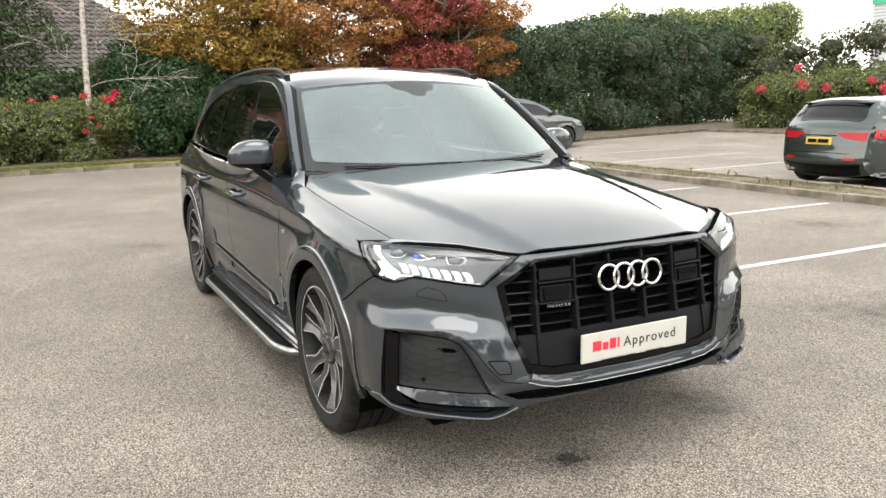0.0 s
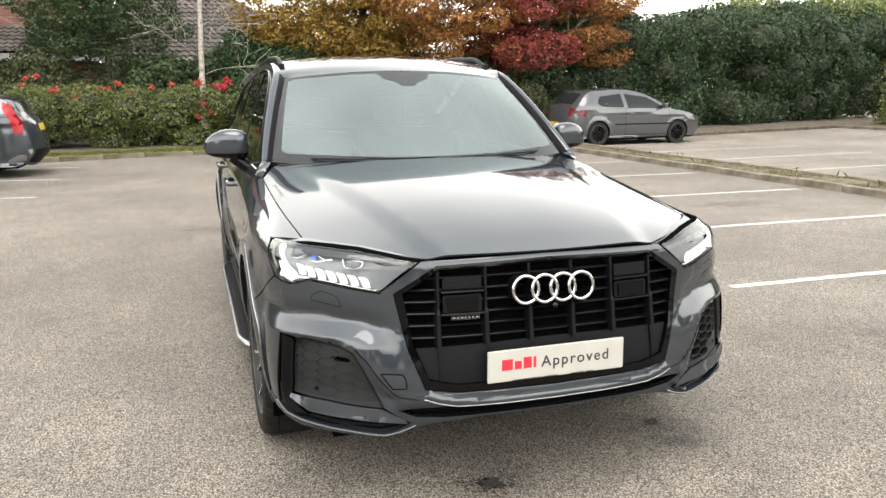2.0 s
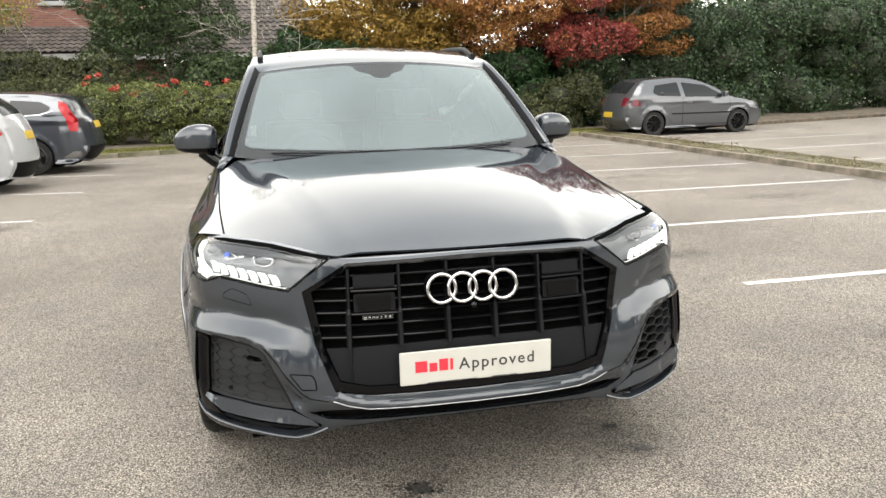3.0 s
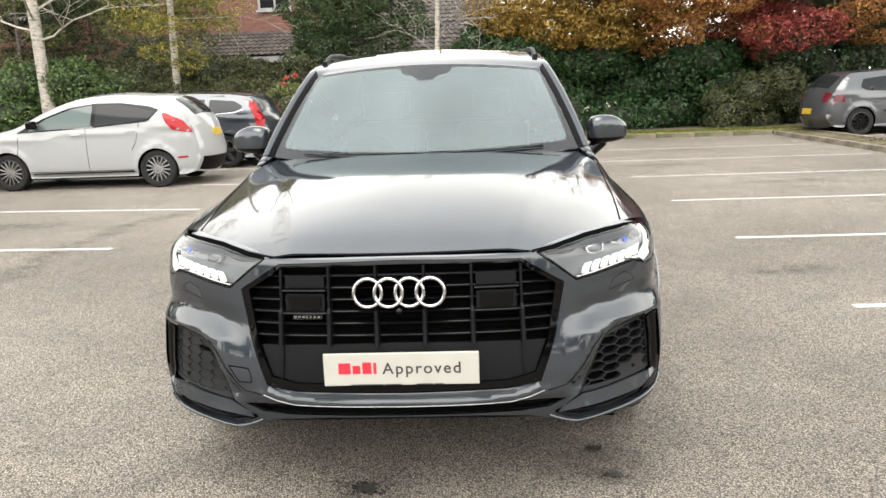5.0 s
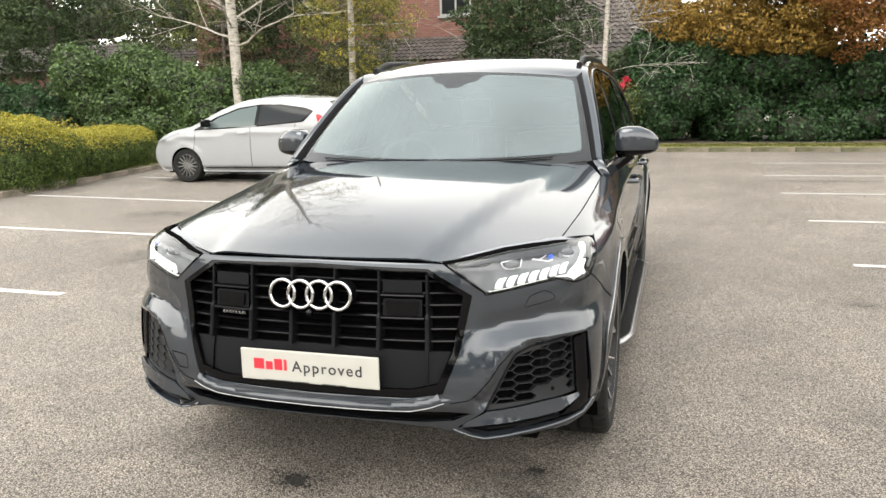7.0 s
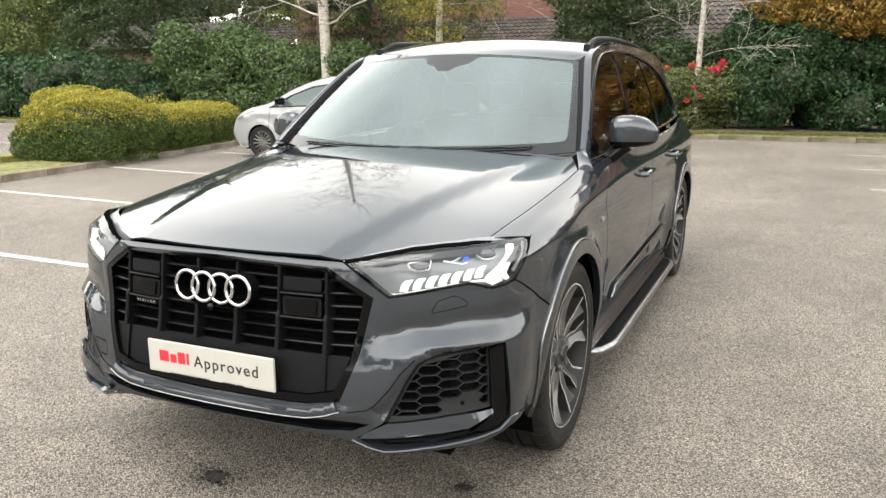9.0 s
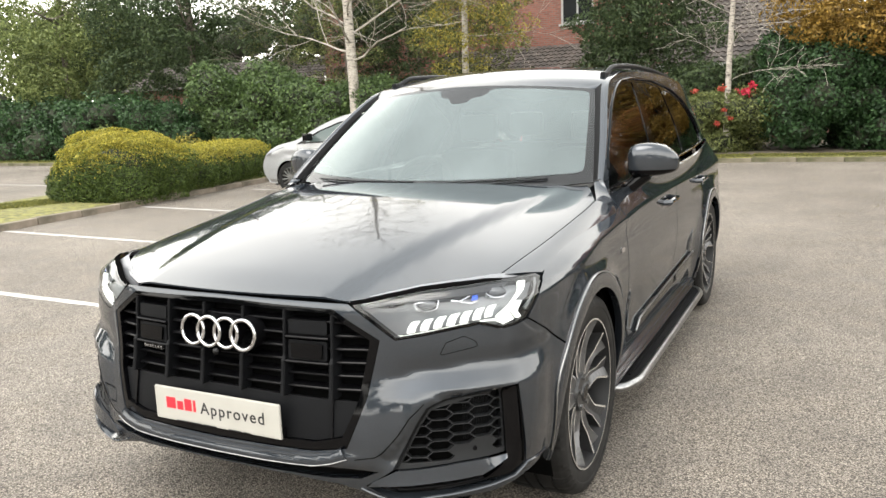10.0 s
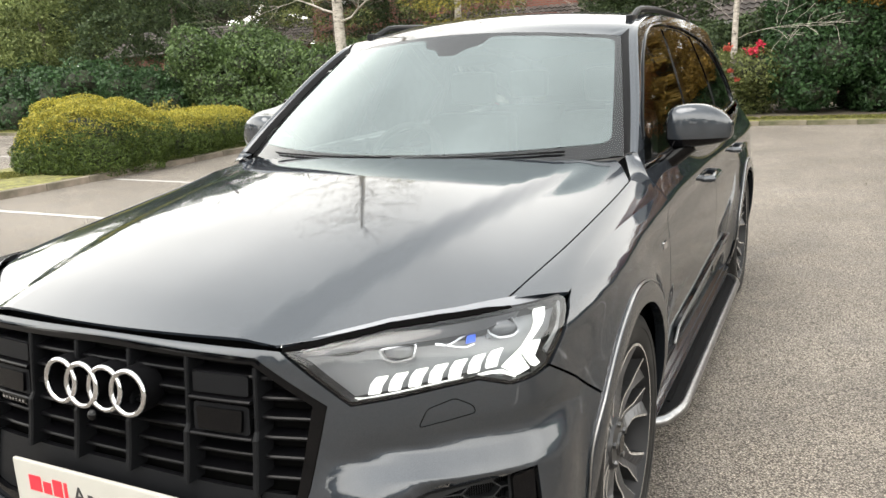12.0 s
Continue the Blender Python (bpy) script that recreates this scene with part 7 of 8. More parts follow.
# wheels
def wheel_thing():
    """A wheel turned about the x axis, its face towards positive x."""
    w = thing("wheel", "", "")
    R0, W = 0.379, 0.142
    prof = [(-W + 0.005, 0.285), (-W + 0.002, 0.31), (-W, 0.345), (-W + 0.012, 0.366), (-W + 0.03, 0.375), (-0.085, 0.378), (-0.085, 0.37), (-0.073, 0.37), (-0.073, 0.379), (-0.03, 0.379), (-0.03, 0.37), (-0.018, 0.37), (-0.018, 0.379), (0.018, 0.379),
            (0.018, 0.37), (0.03, 0.37), (0.03, 0.379), (0.073, 0.379), (0.073, 0.37), (0.085, 0.37), (0.085, 0.378), (W - 0.03, 0.375), (W - 0.012, 0.366), (W, 0.345), (W - 0.001, 0.33), (W - 0.003, 0.328), (W - 0.004, 0.31), (W - 0.008, 0.292), (W - 0.014, 0.283)]
    bm = lathe(prof, 180)
    for v in bm.verts:
        r = math.hypot(v.co.y, v.co.z)
        k = math.degrees(math.atan2(v.co.z, v.co.y)) % 6
        if r > 0.362 and abs(v.co.x) > 0.03 and k < 1.9:
            f = (r - 0.007) / r
            v.co.y *= f
            v.co.z *= f
    t = part("tyre", bm, RUBBER, w, "black low-profile tyre", soft=True)
    bm = lathe([(W - 0.016, 0.286), (W - 0.008, 0.284), (W - 0.008, 0.277), (W - 0.03, 0.27), (W - 0.09, 0.262), (-W + 0.02, 0.268), (-W + 0.02, 0.28)], 72)
    part("rim", bm, RIM_BARREL, w, soft=True)
    bm = lathe([(W - 0.0075, 0.2845), (W - 0.0065, 0.281), (W - 0.0075, 0.2775)], 72)
    part("rim_edge", bm, ALLOY, w, soft=True)
    # five pairs of broad kinked spokes: grey faces, a sunk crease, machined edges and dark flanks
    inner_edge = lambda q: np.interp(q, (0.0, 0.2, 0.62, 1.0), (0.14, 0.03, 0.27, 0.205))
    outer_edge = lambda q: np.interp(q, (0.0, 0.34, 0.66, 1.0), (0.62, 0.615, 0.5, 0.56))
    for k in range(5):
        for sd in (1, -1):
            mid = 2 * math.pi * k / 5
            bm = bmesh.new()
            rows = []
            for i in range(13):
                q = i / 12
                r = 0.046 + 0.229 * q
                at = lambda a: Vector((0, r * math.cos(mid + sd * a), r * math.sin(mid + sd * a)))
                e, o = float(inner_edge(q)), float(outer_edge(q))
                fr = W - 0.046 + 0.032 * q - 0.014 * math.sin(math.pi * q)
                sink = 0.003 + 0.013 * float(smooth((q - 0.15) / 0.4))
                line = [(e, 0.06), (e, 0.001), (e + 0.0075 / r, 0.0), (e + (o - e) * 0.5, sink), (o - 0.0035 / r, 0.006), (o, 0.007), (o, 0.06)]
                rows.append([bm.verts.new(at(a) + Vector((fr - d, 0, 0))) for a, d in line])
            for a, b in zip(rows, rows[1:]):
                for j in range(7):
                    f = bm.faces.new((a[j], a[(j + 1) % 7], b[(j + 1) % 7], b[j]))
                    f.material_index = {1: 2, 2: 1, 3: 1, 4: 2}.get(j, 0)
            bm.faces.new(rows[-1])
            me = bpy.data.meshes.new("spoke")
            bmesh.ops.recalc_face_normals(bm, faces=bm.faces)
            bm.to_mesh(me)
            bm.free()
            link_part("spoke", me, [ALLOY_DARK, ALLOY_FACE, ALLOY], w)
    bm = lathe([(W - 0.03, 0.0001), (W - 0.03, 0.03), (W - 0.036, 0.034), (W - 0.04, 0.07), (W - 0.06, 0.078), (W - 0.1, 0.08)], 40)
    part("hub", bm, ALLOY_DARK, w, soft=True)
    bm = lathe([(W - 0.028, 0.0001), (W - 0.028, 0.026), (W - 0.032, 0.028)], 32)
    part("hub_cap", bm, GLOSS_BLACK, w, soft=True)
    for k in range(5):
        a = 2 * math.pi * k / 5 + 0.6
        bm = bmesh.new()
        bmesh.ops.create_cone(bm, cap_ends=True, segments=6, radius1=0.011, radius2=0.009, depth=0.02, matrix=pose(W - 0.04, 0.056 * math.cos(a), 0.056 * math.sin(a), 0, 90, 0))
        part("wheel_bolt", bm, SATIN, w)
    bm = lathe([(0.035, 0.08), (0.035, 0.195), (0.015, 0.195), (0.015, 0.08)], 48)
    part("brake_disc", bm, SATIN, w, soft=True)
    bm = bmesh.new()
    box(bm, 0.0, -0.08, 0.13, 0.075, 0.08, 0.222, pose(0, 0, 0, 115, 0, 0), bevel=0.02)
    part("brake_caliper", bm, BLACK_PLASTIC, w, soft=True)
    return w


wheel = wheel_thing()
wheel.parent = suv
wheel.matrix_world = pose(0.822, FRONT_Y, 0.379, -18, 0, 0)
for x, y, turn, roll in ((-0.822, FRONT_Y, 180, 45.5), (0.826, REAR_Y, 0, -12), (-0.826, REAR_Y, 180, 49)):
    copy_thing(wheel, pose(x, y, 0.379, 0, 0, turn) @ pose(0, 0, 0, roll))

# ---- the other parked cars ----
def road_wheel(parent, R, W, spokes, face, m, name="wheel"):
    w = thing(name, "", "")
    w.parent = parent
    rr = R * 0.70
    bm = lathe([(-W / 2, rr), (-W / 2, R * 0.93), (-W / 2 + 0.02, R * 0.99), (0, R), (W / 2 - 0.02, R * 0.99), (W / 2, R * 0.93), (W / 2, rr + 0.01), (W / 2 - 0.01, rr)], 48)
    part("tyre", bm, RUBBER, w, soft=True)
    bm = lathe([(W / 2 - 0.008, rr), (W / 2 - 0.004, rr - 0.012), (W / 2 - 0.03, rr - 0.022), (-W / 2 + 0.02, rr - 0.02), (-W / 2 + 0.02, 0.05)], 40)
    part("rim", bm, ALLOY_DARK, w, soft=True)
    for k in range(spokes):
        a = 2 * math.pi * k / spokes
        bm = bmesh.new()
        wd = 0.42 * math.pi * rr / spokes * 0.6
        box(bm, W / 2 - 0.05, -wd, 0.03, W / 2 - 0.012, wd, rr - 0.012, pose(0, 0, 0, math.degrees(a)), bevel=0.004)
        part("spoke", bm, face, w)
    bm = lathe([(W / 2 - 0.008, 0.0001), (W / 2 - 0.01, 0.045), (W / 2 - 0.05, 0.05)], 24)
    part("hub", bm, face, w, soft=True)
    w.matrix_parent_inverse = Matrix()
    w.matrix_basis = m
    return w


def parked_car(name, label, m, L, W, axles, R, top, belt_pts, windows, lines, screens, side_shapes, end_shapes, paint, wheel_face, spokes, ground=0.2, roof_in=0.24, extras=()):
    """A car from its side outline. top: the outline from the lower nose over the roof to the lower tail, as (y, z). Shapes are
    outlines on the flank (y, z) or on the top and ends (across, distance along the outline)."""
    car = thing(name, label, "car")
    t = np.array(top, float)
    k = np.concatenate([[0], np.cumsum(np.hypot(*np.diff(t, axis=0).T))])
    fy, fz = spline(*zip(k, t[:, 0])), spline(*zip(k, t[:, 1]))
    d = np.linspace(0, k[-1], 160)
    out = np.stack([fy(d), fz(d)], 1)
    lower = [(y, ground) for y in np.linspace(out[-1, 0], out[0, 0], 30)[1:-1]]
    rim = np.concatenate([out, np.array(lower)])
    belt_z = spline(*belt_pts)
    H = out[:, 1].max()

    def flank(y, z, off=0.0):
        q = np.stack([y, z], 1)
        e = near(out, q)
        h = np.clip((z - belt_z(y)) / (H - belt_z(y)), 0, 1.2)
        x = W / 2 * (1 - 0.045 * ((z - 0.6) / 0.4) ** 2 * (z < 0.6)) - roof_in * h ** 1.15 - 0.02 * smooth((z - 0.72) / 0.3)
        x = x - 0.06 * (1 - np.sqrt(np.clip(1 - (1 - np.clip(e / 0.1, 0, 1)) ** 2, 0, 1)))
        taper = smooth((0.75 - y) / 0.75) ** 1.6 * 0.17 + smooth((y - (L - 0.55)) / 0.55) ** 1.8 * 0.13
        x = x - taper + 0.018 * np.exp(-((z - belt_z(y) + 0.12) / 0.04) ** 2)
        for yc in axles:
            r = np.hypot(y - yc, z - R)
            x = x + 0.018 * np.exp(-((r - R * 1.12) / 0.06) ** 2)
        return np.stack([x + off, y, z], 1)

    def over(u, s, off=0.0):
        y, z = fy(s), fz(s)
        x = flank(y, z)[:, 0]
        ty, tz = fy(s + 0.02) - fy(s - 0.02), fz(s + 0.02) - fz(s - 0.02)
        n = np.stack([0 * ty, -tz, ty], 1)
        n /= np.linalg.norm(n, axis=1)[:, None] + 1e-9
        upright = np.abs(n[:, 1])
        c = 0.045 + 0.10 * upright ** 2
        return np.stack([u * x, y, z], 1) + n * (c * (1 - np.abs(u) ** 2.3) + off)[:, None]

    holes = [[(yc + R * 1.1 * math.cos(a), R + R * 1.1 * math.sin(a)) for a in np.linspace(0, 2 * math.pi, 33)[:-1]] for yc in axles]
    base = [p for p in rim]
    mid = (0, L / 2, 0.6)
    ol = []
    for p in refine(base, 0.08):
        ol.append(p)
    for sg in (1, -1):
        f = flank if sg > 0 else mirrored(flank)
        poly = np.array(ol)
        me = flank_mesh(poly, holes, f, mid)
        link_part("body_side", me, paint, car)
        for kind, poly, mat, off in [("side_window", w, CLEAR_SIDE if paint is WHITE_PAINT and w is windows[0] else DARK_GLASS, 0.005) for w in windows] + list(side_shapes):
            g = (lambda o: lambda u, v: flank(u, v, o))(off)
            link_part(kind, sheet(rounded(poly, 0.03), [], g if sg > 0 else mirrored(g), 0.09, 0.012, mid), mat, car)
        for l in lines:
            q = refine(l, 0.08)[: None]
            n = sum(max(1, int(math.ceil(math.dist(a, b) / 0.08))) for a, b in zip(l, l[1:]))
            q = q[: n + 1]
            p = flank(q[:, 0], q[:, 1], 0.0005)
            bm = bmesh.new()
            tube(bm, [(sg * a[0], a[1], a[2]) for a in p], 0.004, 4)
            part("panel_gap", bm, VOID, car)
        bm = bmesh.new()
        yw = windows[0][0][0] + 0.14
        xw = float(flank(np.array([yw]), np.array([float(belt_z(yw))]))[0][0])
        mz = float(belt_z(yw)) + 0.09
        box(bm, min(sg * xw, sg * (xw + 0.2)), yw - 0.06, mz - 0.06, max(sg * xw, sg * (xw + 0.2)), yw + 0.04, mz + 0.07, bevel=0.03)
        part("door_mirror", bm, paint if name != "hatchback" or paint is not WHITE_PAINT else GLOSS_BLACK, car)
        for yc in axles:
            road_wheel(car, R, 0.2, spokes, wheel_face, pose(sg * (W / 2 - 0.105), yc, R, 0, 0, 0 if sg > 0 else 180))
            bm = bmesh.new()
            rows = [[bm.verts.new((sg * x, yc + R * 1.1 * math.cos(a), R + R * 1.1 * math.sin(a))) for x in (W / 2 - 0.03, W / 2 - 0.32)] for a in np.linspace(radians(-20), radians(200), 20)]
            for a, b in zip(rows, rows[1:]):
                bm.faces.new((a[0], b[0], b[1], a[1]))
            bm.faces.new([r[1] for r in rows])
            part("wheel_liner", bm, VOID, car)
    link_part("body_top", patch(over, 21, 120, 0, mid, (-1, 1), (0, k[-1])), paint, car)
    for s0, s1, w in screens:
        link_part("screen", sheet(rounded([(-w, s0), (w, s0), (w * 0.88, s1), (-w * 0.88, s1)], 0.05), [], lambda u, v: over(u, v, 0.004), 0.09, 0.01, mid), DARK_GLASS, car)
    for kind, poly, mat, off in end_shapes:
        link_part(kind, sheet(poly, [], (lambda o: lambda u, v: over(u, v, o))(off), 0.06, 0.012, mid), mat, car)
    part("underbody", one_box(-W / 2 + 0.2, 0.3, ground - 0.04, W / 2 - 0.2, L - 0.3, 0.5), VOID, car)
    for nm, bm, mat in extras:
        part(nm, bm, mat, car, soft=True)
    car.matrix_world = m
    return car


def flank_mesh(poly, holes, f, mid):
    """A flank whose wheel holes may cross its lower edge."""
    low = poly[:, 1].min()
    clipped = []
    pts = [tuple(p) for p in poly]
    # walk the lower edge and step round each wheel arch
    edge = [p for p in pts]
    out = []
    for p in edge:
        if not any(inside(np.array(h), np.array([p]))[0] for h in holes):
            out.append(p)
        else:
            clipped.append(p)
    res = []
    for i, p in enumerate(out):
        res.append(p)
        q = out[(i + 1) % len(out)]
        for h in holes:
            h = np.array(h)
            c = h.mean(0)
            if abs(p[1] - low) < 0.06 and abs(q[1] - low) < 0.06 and min(p[0], q[0]) < c[0] < max(p[0], q[0]) and abs(p[0] - q[0]) > 0.3:
                r = np.linalg.norm(h[0] - c)
                a0, a1 = math.atan2(p[1] - c[1], p[0] - c[0]), math.atan2(q[1] - c[1], q[0] - c[0])
                if p[0] > q[0]:
                    a1 += 2 * math.pi if a1 < 0 else 0
                    arcs = np.linspace(max(a0, -0.5), min(a1, math.pi + 0.5), 22)
                else:
                    arcs = np.linspace(math.pi + 0.5, -0.5, 22)
                res += [(c[0] + r * math.cos(a), c[1] + r * math.sin(a)) for a in arcs if c[1] + r * math.sin(a) > low + 0.01]
    return sheet(res, [], f, 0.07, 0.012, mid)


WHITE_PAINT = paint_material("white_car_paint", (0.28, 0.284, 0.288))
CLEAR_SIDE = material("clear_side_glass", (0.07, 0.09, 0.087), 0.05, spec=0.4)
SLATE_PAINT = paint_material("slate_grey_car_paint", (0.018, 0.02, 0.024), (0.03, 0.034, 0.04))
STEEL_PAINT = paint_material("steel_grey_car_paint", (0.03, 0.0315, 0.034), (0.048, 0.05, 0.054))
MOSS_GREY_PAINT = paint_material("dark_green_grey_car_paint", (0.013, 0.0165, 0.016), (0.022, 0.027, 0.026))


# small white hatchback
parked_car("hatchback", "white small hatchback with red tail lights parked in a bay", pose(-8.22, 10.9, 0, 0, 0, -90), 3.97, 1.72, (0.82, 3.3), 0.305,
           [(0.12, 0.22), (0.02, 0.38), (0.02, 0.58), (0.12, 0.74), (0.45, 0.9), (0.95, 1.02), (1.45, 1.27), (1.9, 1.43), (2.4, 1.49), (3.0, 1.475), (3.5, 1.4), (3.72, 1.22), (3.86, 0.98), (3.93, 0.72), (3.95, 0.45), (3.85, 0.24)],
           [(0, 0.85), (1.0, 0.95), (2.5, 1.02), (3.97, 1.1)],
           [[(1.2, 0.97), (2.25, 1.01), (2.25, 1.355), (1.9, 1.3), (1.5, 1.16)], [(2.32, 1.02), (3.17, 1.095), (3.3, 1.23), (2.72, 1.345), (2.32, 1.355)]],
           [[(1.05, 0.97), (1.0, 0.6), (1.12, 0.3)], [(2.16, 1.0), (2.16, 0.3)], [(3.05, 1.05), (2.98, 0.75), (2.9, 0.62)], [(1.1, 0.3), (2.9, 0.3)]],
           [(1.28, 2.08, 0.86), (4.14, 4.52, 0.8)],
           [("window_surround", [(1.0, 0.94), (2.2, 0.99), (3.2, 1.07), (3.37, 1.25), (3.2, 1.31), (2.73, 1.375), (2.3, 1.38), (1.88, 1.325), (1.45, 1.17)], GLOSS_BLACK, 0.002), ("tail_light", [(3.42, 1.19), (3.48, 1.2), (3.76, 1.07), (3.88, 0.9), (3.86, 0.87), (3.6, 0.92), (3.5, 1.03)], LAMP_RED, 0.006), ("headlight", [(0.2, 0.72), (0.6, 0.86), (0.72, 0.9), (0.3, 0.82)], LAMP_BOWL, 0.005), ("door_handle", [(1.92, 0.88), (2.08, 0.885), (2.08, 0.91), (1.92, 0.905)], WHITE_PAINT, 0.02), ("door_handle", [(2.82, 0.915), (2.98, 0.92), (2.98, 0.945), (2.82, 0.94)], WHITE_PAINT, 0.02), ("bumper_reflector", [(3.64, 0.465), (3.8, 0.47), (3.79, 0.5), (3.65, 0.495)], LAMP_RED, 0.005), ("sill_line", [(1.2, 0.262), (2.9, 0.262), (2.9, 0.276), (1.2, 0.276)], BLACK_PLASTIC, 0.004)],
           [("number_plate", [(-0.3, 4.78), (0.3, 4.78), (0.3, 4.89), (-0.3, 4.89)], YELLOW_PLATE, 0.01), ("lower_bumper", [(-0.9, 5.18), (0.9, 5.18), (0.9, 5.4), (-0.9, 5.4)], BLACK_PLASTIC, 0.006)],
           WHITE_PAINT, SATIN, 15)

# dark estate car
parked_car("estate_car", "dark slate grey estate car with tall red tail lights", pose(-8.45, 14.0, 0, 0, 0, -90), 4.63, 1.86, (0.92, 3.7), 0.33,
           [(0.14, 0.2), (0.02, 0.36), (0.02, 0.6), (0.14, 0.74), (0.6, 0.9), (1.2, 1.0), (1.75, 1.27), (2.2, 1.42), (2.8, 1.48), (3.5, 1.465), (4.0, 1.425), (4.2, 1.375), (4.4, 1.1), (4.5, 0.96), (4.57, 0.7), (4.6, 0.45), (4.45, 0.24)],
           [(0, 0.85), (1.2, 0.95), (3.0, 1.02), (4.63, 1.12)],
           [[(1.4, 0.99), (2.4, 1.02), (2.4, 1.34), (2.05, 1.28)], [(2.5, 1.03), (3.3, 1.06), (3.3, 1.37), (2.5, 1.37)], [(3.4, 1.07), (4.0, 1.12), (4.08, 1.22), (3.9, 1.32), (3.4, 1.36)]],
           [[(1.3, 0.97), (1.25, 0.6), (1.35, 0.3)], [(2.45, 1.0), (2.45, 0.3)], [(3.35, 1.05), (3.3, 0.75), (3.2, 0.62)]],
           [(1.6, 2.4, 0.86), (4.76, 5.14, 0.8)],
           [("tail_light", [(4.2, 1.34), (4.33, 1.28), (4.42, 1.1), (4.5, 0.98), (4.5, 0.78), (4.36, 0.78), (4.32, 1.0), (4.2, 1.22)], LAMP_RED, 0.008), ("window_trim", [(1.35, 0.968), (3.9, 1.088), (4.1, 1.15), (4.1, 1.158), (3.9, 1.098), (1.35, 0.978)], CHROME, 0.006), ("bumper_trim", [(4.2, 0.3), (4.5, 0.3), (4.52, 0.4), (4.4, 0.42)], SATIN, 0.006)],
           [("number_plate", [(-0.3, 5.4), (0.3, 5.4), (0.3, 5.51), (-0.3, 5.51)], YELLOW_PLATE, 0.01), ("lower_bumper", [(-0.9, 5.8), (0.9, 5.8), (0.9, 6.05), (-0.9, 6.05)], BLACK_PLASTIC, 0.006)],
           SLATE_PAINT, ALLOY_DARK, 5)

# grey three-door hatchback before the hedge
parked_car("hatchback", "grey three-door hatchback with dark wheels beside the hedge", pose(12.68, 17.55, 0, 0, 0, 94), 4.22, 1.76, (0.9, 3.47), 0.32,
           [(0.14, 0.18), (0.03, 0.36), (0.03, 0.58), (0.16, 0.72), (0.6, 0.87), (1.1, 0.97), (1.65, 1.26), (2.1, 1.42), (2.6, 1.48), (3.2, 1.46), (3.75, 1.38), (3.95, 1.18), (4.1, 0.95), (4.18, 0.7), (4.2, 0.45), (4.05, 0.22)],
           [(0, 0.84), (1.1, 0.93), (2.6, 1.0), (4.22, 1.06)],
           [[(1.3, 0.97), (2.55, 1.0), (2.6, 1.37), (1.9, 1.28)], [(2.68, 1.01), (3.35, 1.04), (3.5, 1.12), (3.4, 1.3), (2.72, 1.375)]],
           [[(1.2, 0.95), (1.15, 0.6), (1.25, 0.28)], [(2.62, 1.0), (2.62, 0.28)], [(1.25, 0.28), (2.62, 0.28)]],
           [(1.5, 2.3, 0.86), (4.42, 4.78, 0.8)],
           [("tail_light", [(3.86, 0.78), (4.12, 0.8), (4.05, 0.96), (3.9, 0.95)], LAMP_DARK, 0.008), ("headlight", [(0.2, 0.62), (0.55, 0.68), (0.7, 0.8), (0.35, 0.74)], LAMP_BOWL, 0.006), ("side_rubbing_strip", [(1.1, 0.55), (2.95, 0.55), (2.95, 0.58), (1.1, 0.58)], BLACK_PLASTIC, 0.01), ("door_handle", [(2.35, 0.84), (2.52, 0.845), (2.52, 0.87), (2.35, 0.865)], SATIN, 0.02)],
           [("number_plate", [(-0.32, 5.26), (0.32, 5.26), (0.32, 5.37), (-0.32, 5.37)], YELLOW_PLATE, 0.01), ("tail_light", [(0.7, 4.88), (0.98, 4.88), (0.98, 5.1), (0.74, 5.1)], LAMP_DARK, 0.008), ("tail_light", [(-0.98, 4.88), (-0.7, 4.88), (-0.74, 5.1), (-0.98, 5.1)], LAMP_DARK, 0.008)],
           STEEL_PAINT, GLOSS_BLACK, 10)

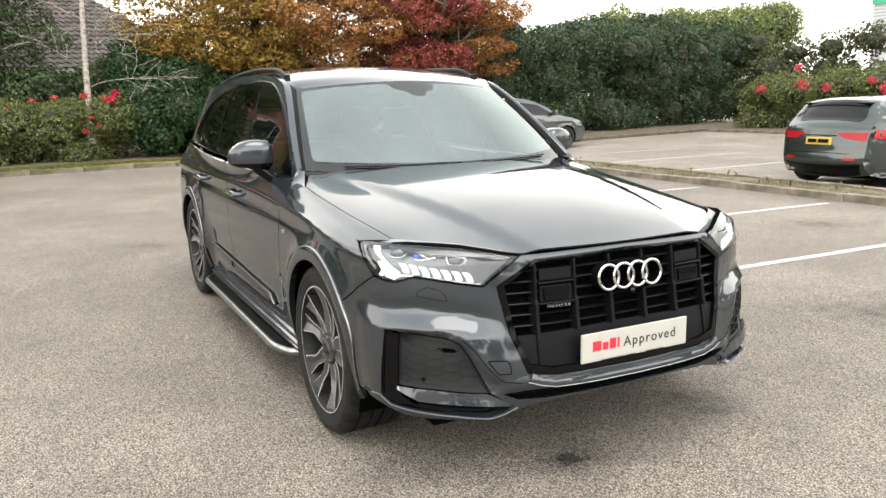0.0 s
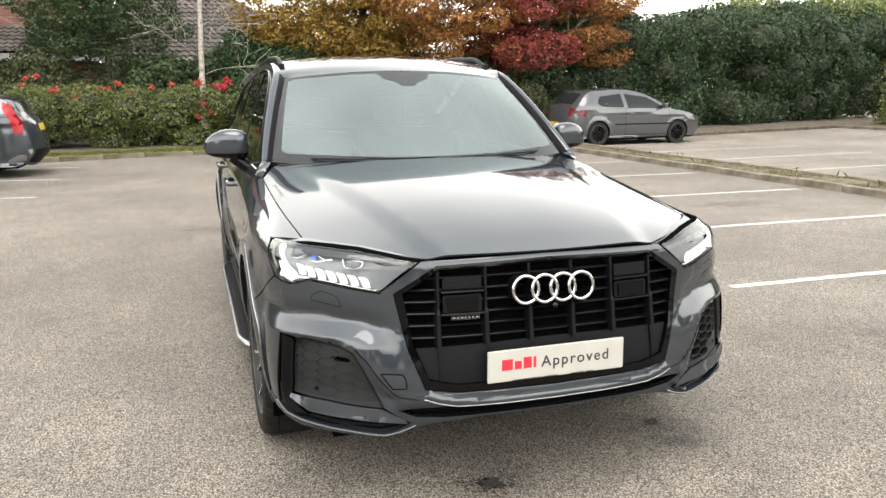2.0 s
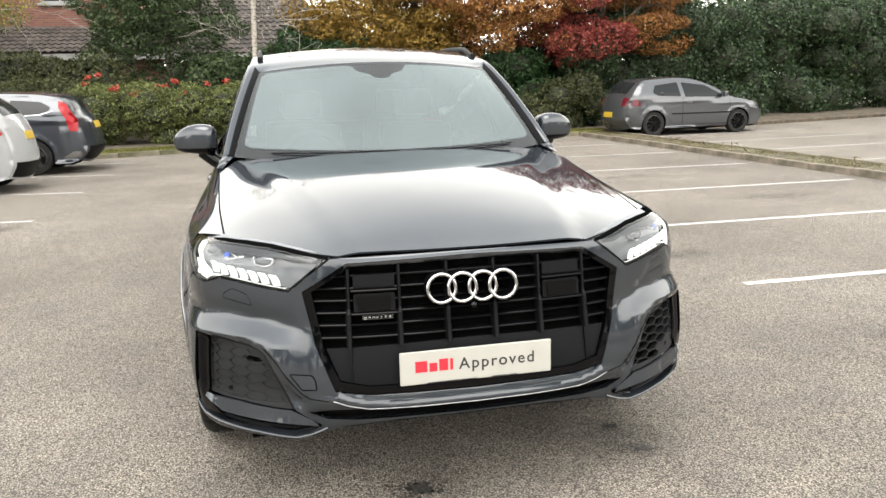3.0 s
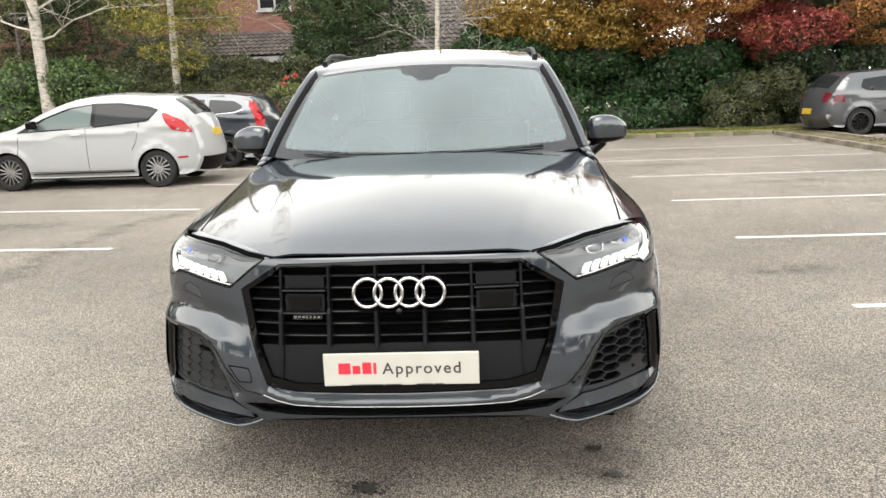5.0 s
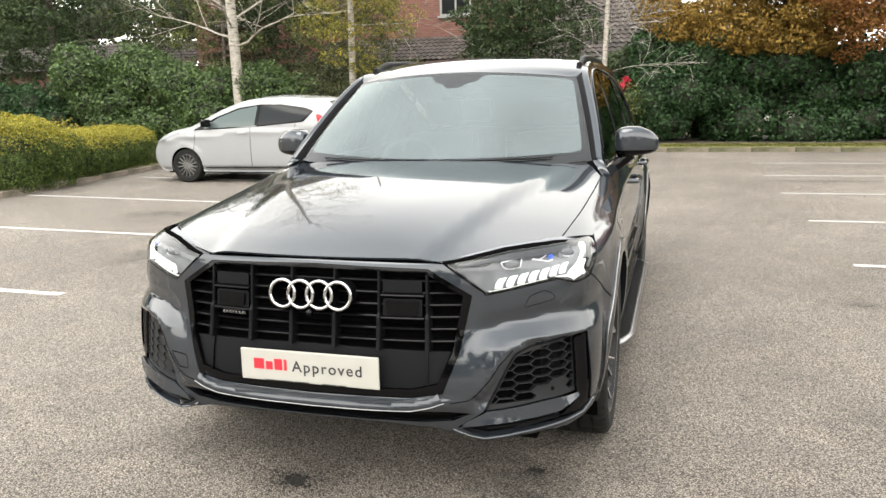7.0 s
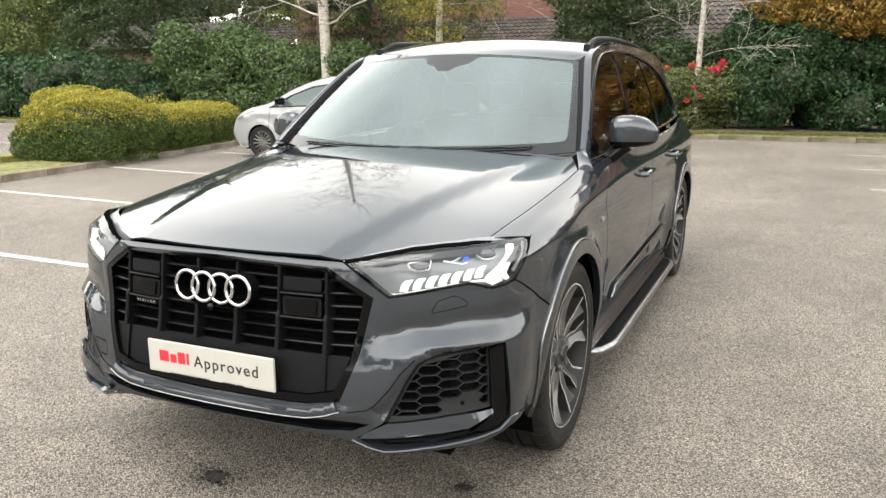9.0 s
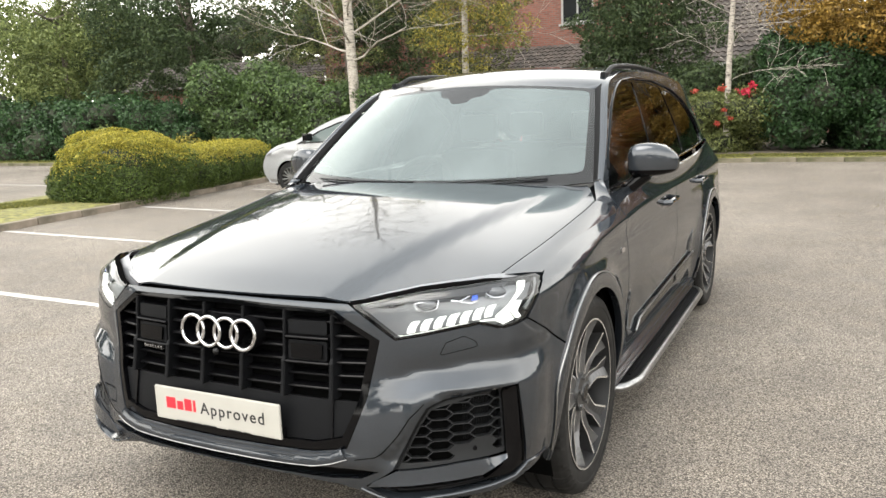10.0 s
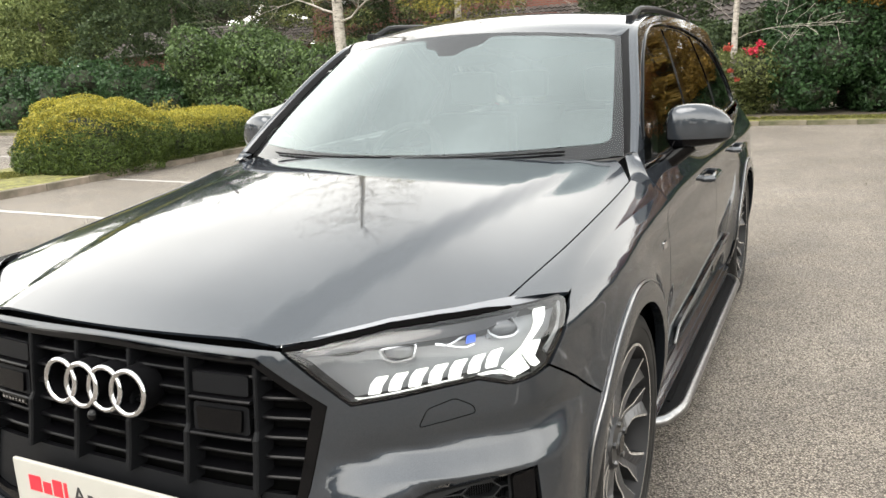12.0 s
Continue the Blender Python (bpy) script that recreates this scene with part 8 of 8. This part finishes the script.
# dark hatchback beyond the grass island, seen from behind
exh = bmesh.new()
for x in (0.52, 0.62):
    tube(exh, [(x, 4.05, 0.3), (x, 4.26, 0.3)], 0.04, 14)
parked_car("hatchback", "dark green-grey five-door hatchback with a yellow rear plate", pose(13.2, 5.95, 0, 0, 0, 90) @ Matrix.Diagonal((1, 1, 0.95, 1)), 4.3, 1.79, (0.88, 3.5), 0.33,
           [(0.14, 0.2), (0.02, 0.36), (0.02, 0.58), (0.14, 0.72), (0.6, 0.87), (1.2, 0.96), (1.75, 1.24), (2.2, 1.38), (2.7, 1.43), (3.3, 1.41), (3.9, 1.33), (4.02, 1.12), (4.16, 0.98), (4.2, 0.86), (4.24, 0.62), (4.26, 0.42), (4.12, 0.24)],
           [(0, 0.84), (1.2, 0.93), (3.0, 0.99), (4.3, 1.03)],
           [[(1.4, 0.96), (2.35, 0.99), (2.35, 1.32), (2.0, 1.26)], [(2.43, 0.99), (3.2, 1.02), (3.3, 1.3), (2.43, 1.335)], [(3.3, 1.03), (3.62, 1.08), (3.55, 1.25), (3.38, 1.29)]],
           [[(1.3, 0.95), (1.25, 0.6), (1.35, 0.28)], [(2.39, 0.98), (2.39, 0.28)], [(3.25, 1.02), (3.15, 0.7), (3.0, 0.6)]],
           [(1.62, 2.42, 0.86), (4.56, 4.86, 0.82)],
           [("tail_light", [(3.88, 0.8), (4.18, 0.82), (4.14, 0.96), (3.92, 0.95)], LAMP_RED, 0.008)],
           [("number_plate", [(-0.31, 5.12), (0.31, 5.12), (0.31, 5.23), (-0.31, 5.23)], YELLOW_PLATE, 0.012), ("tail_light", [(0.36, 5.05), (0.98, 5.01), (0.98, 5.12), (0.6, 5.13)], LAMP_RED, 0.008), ("tail_light", [(-0.98, 5.01), (-0.36, 5.05), (-0.6, 5.13), (-0.98, 5.15)], LAMP_RED, 0.008),
            ("lower_bumper", [(-0.95, 5.5), (0.95, 5.5), (0.85, 5.7), (-0.85, 5.7)], GLOSS_BLACK, 0.01), ("plate_bar", [(-0.25, 5.148), (0.0, 5.148), (0.0, 5.202), (-0.25, 5.202)], BLACK_PLASTIC, 0.022), ("plate_bar", [(0.04, 5.148), (0.25, 5.148), (0.25, 5.202), (0.04, 5.202)], BLACK_PLASTIC, 0.022), ("tailgate_gap", [(-0.72, 5.36), (0.72, 5.36), (0.72, 5.368), (-0.72, 5.368)], VOID, 0.004), ("tailgate_trim", [(-0.4, 5.085), (0.4, 5.085), (0.4, 5.097), (-0.4, 5.097)], VOID, 0.004), ("bumper_reflector", [(0.6, 5.42), (0.85, 5.42), (0.85, 5.45), (0.6, 5.45)], LAMP_RED, 0.012), ("bumper_reflector", [(-0.85, 5.42), (-0.6, 5.42), (-0.6, 5.45), (-0.85, 5.45)], LAMP_RED, 0.012), ("spoiler", [(-0.85, 4.47), (0.85, 4.47), (0.85, 4.56), (-0.85, 4.56)], GLOSS_BLACK, 0.02)],
           MOSS_GREY_PAINT, ALLOY_DARK, 10, extras=[("exhaust", exh, CHROME), ("roof_spoiler", one_box(-0.56, 3.82, 1.345, 0.56, 4.0, 1.385, bevel=0.012), GLOSS_BLACK), ("rear_wiper", one_box(-0.02, 4.135, 1.09, 0.3, 4.155, 1.105, bevel=0.004), BLACK_PLASTIC)])
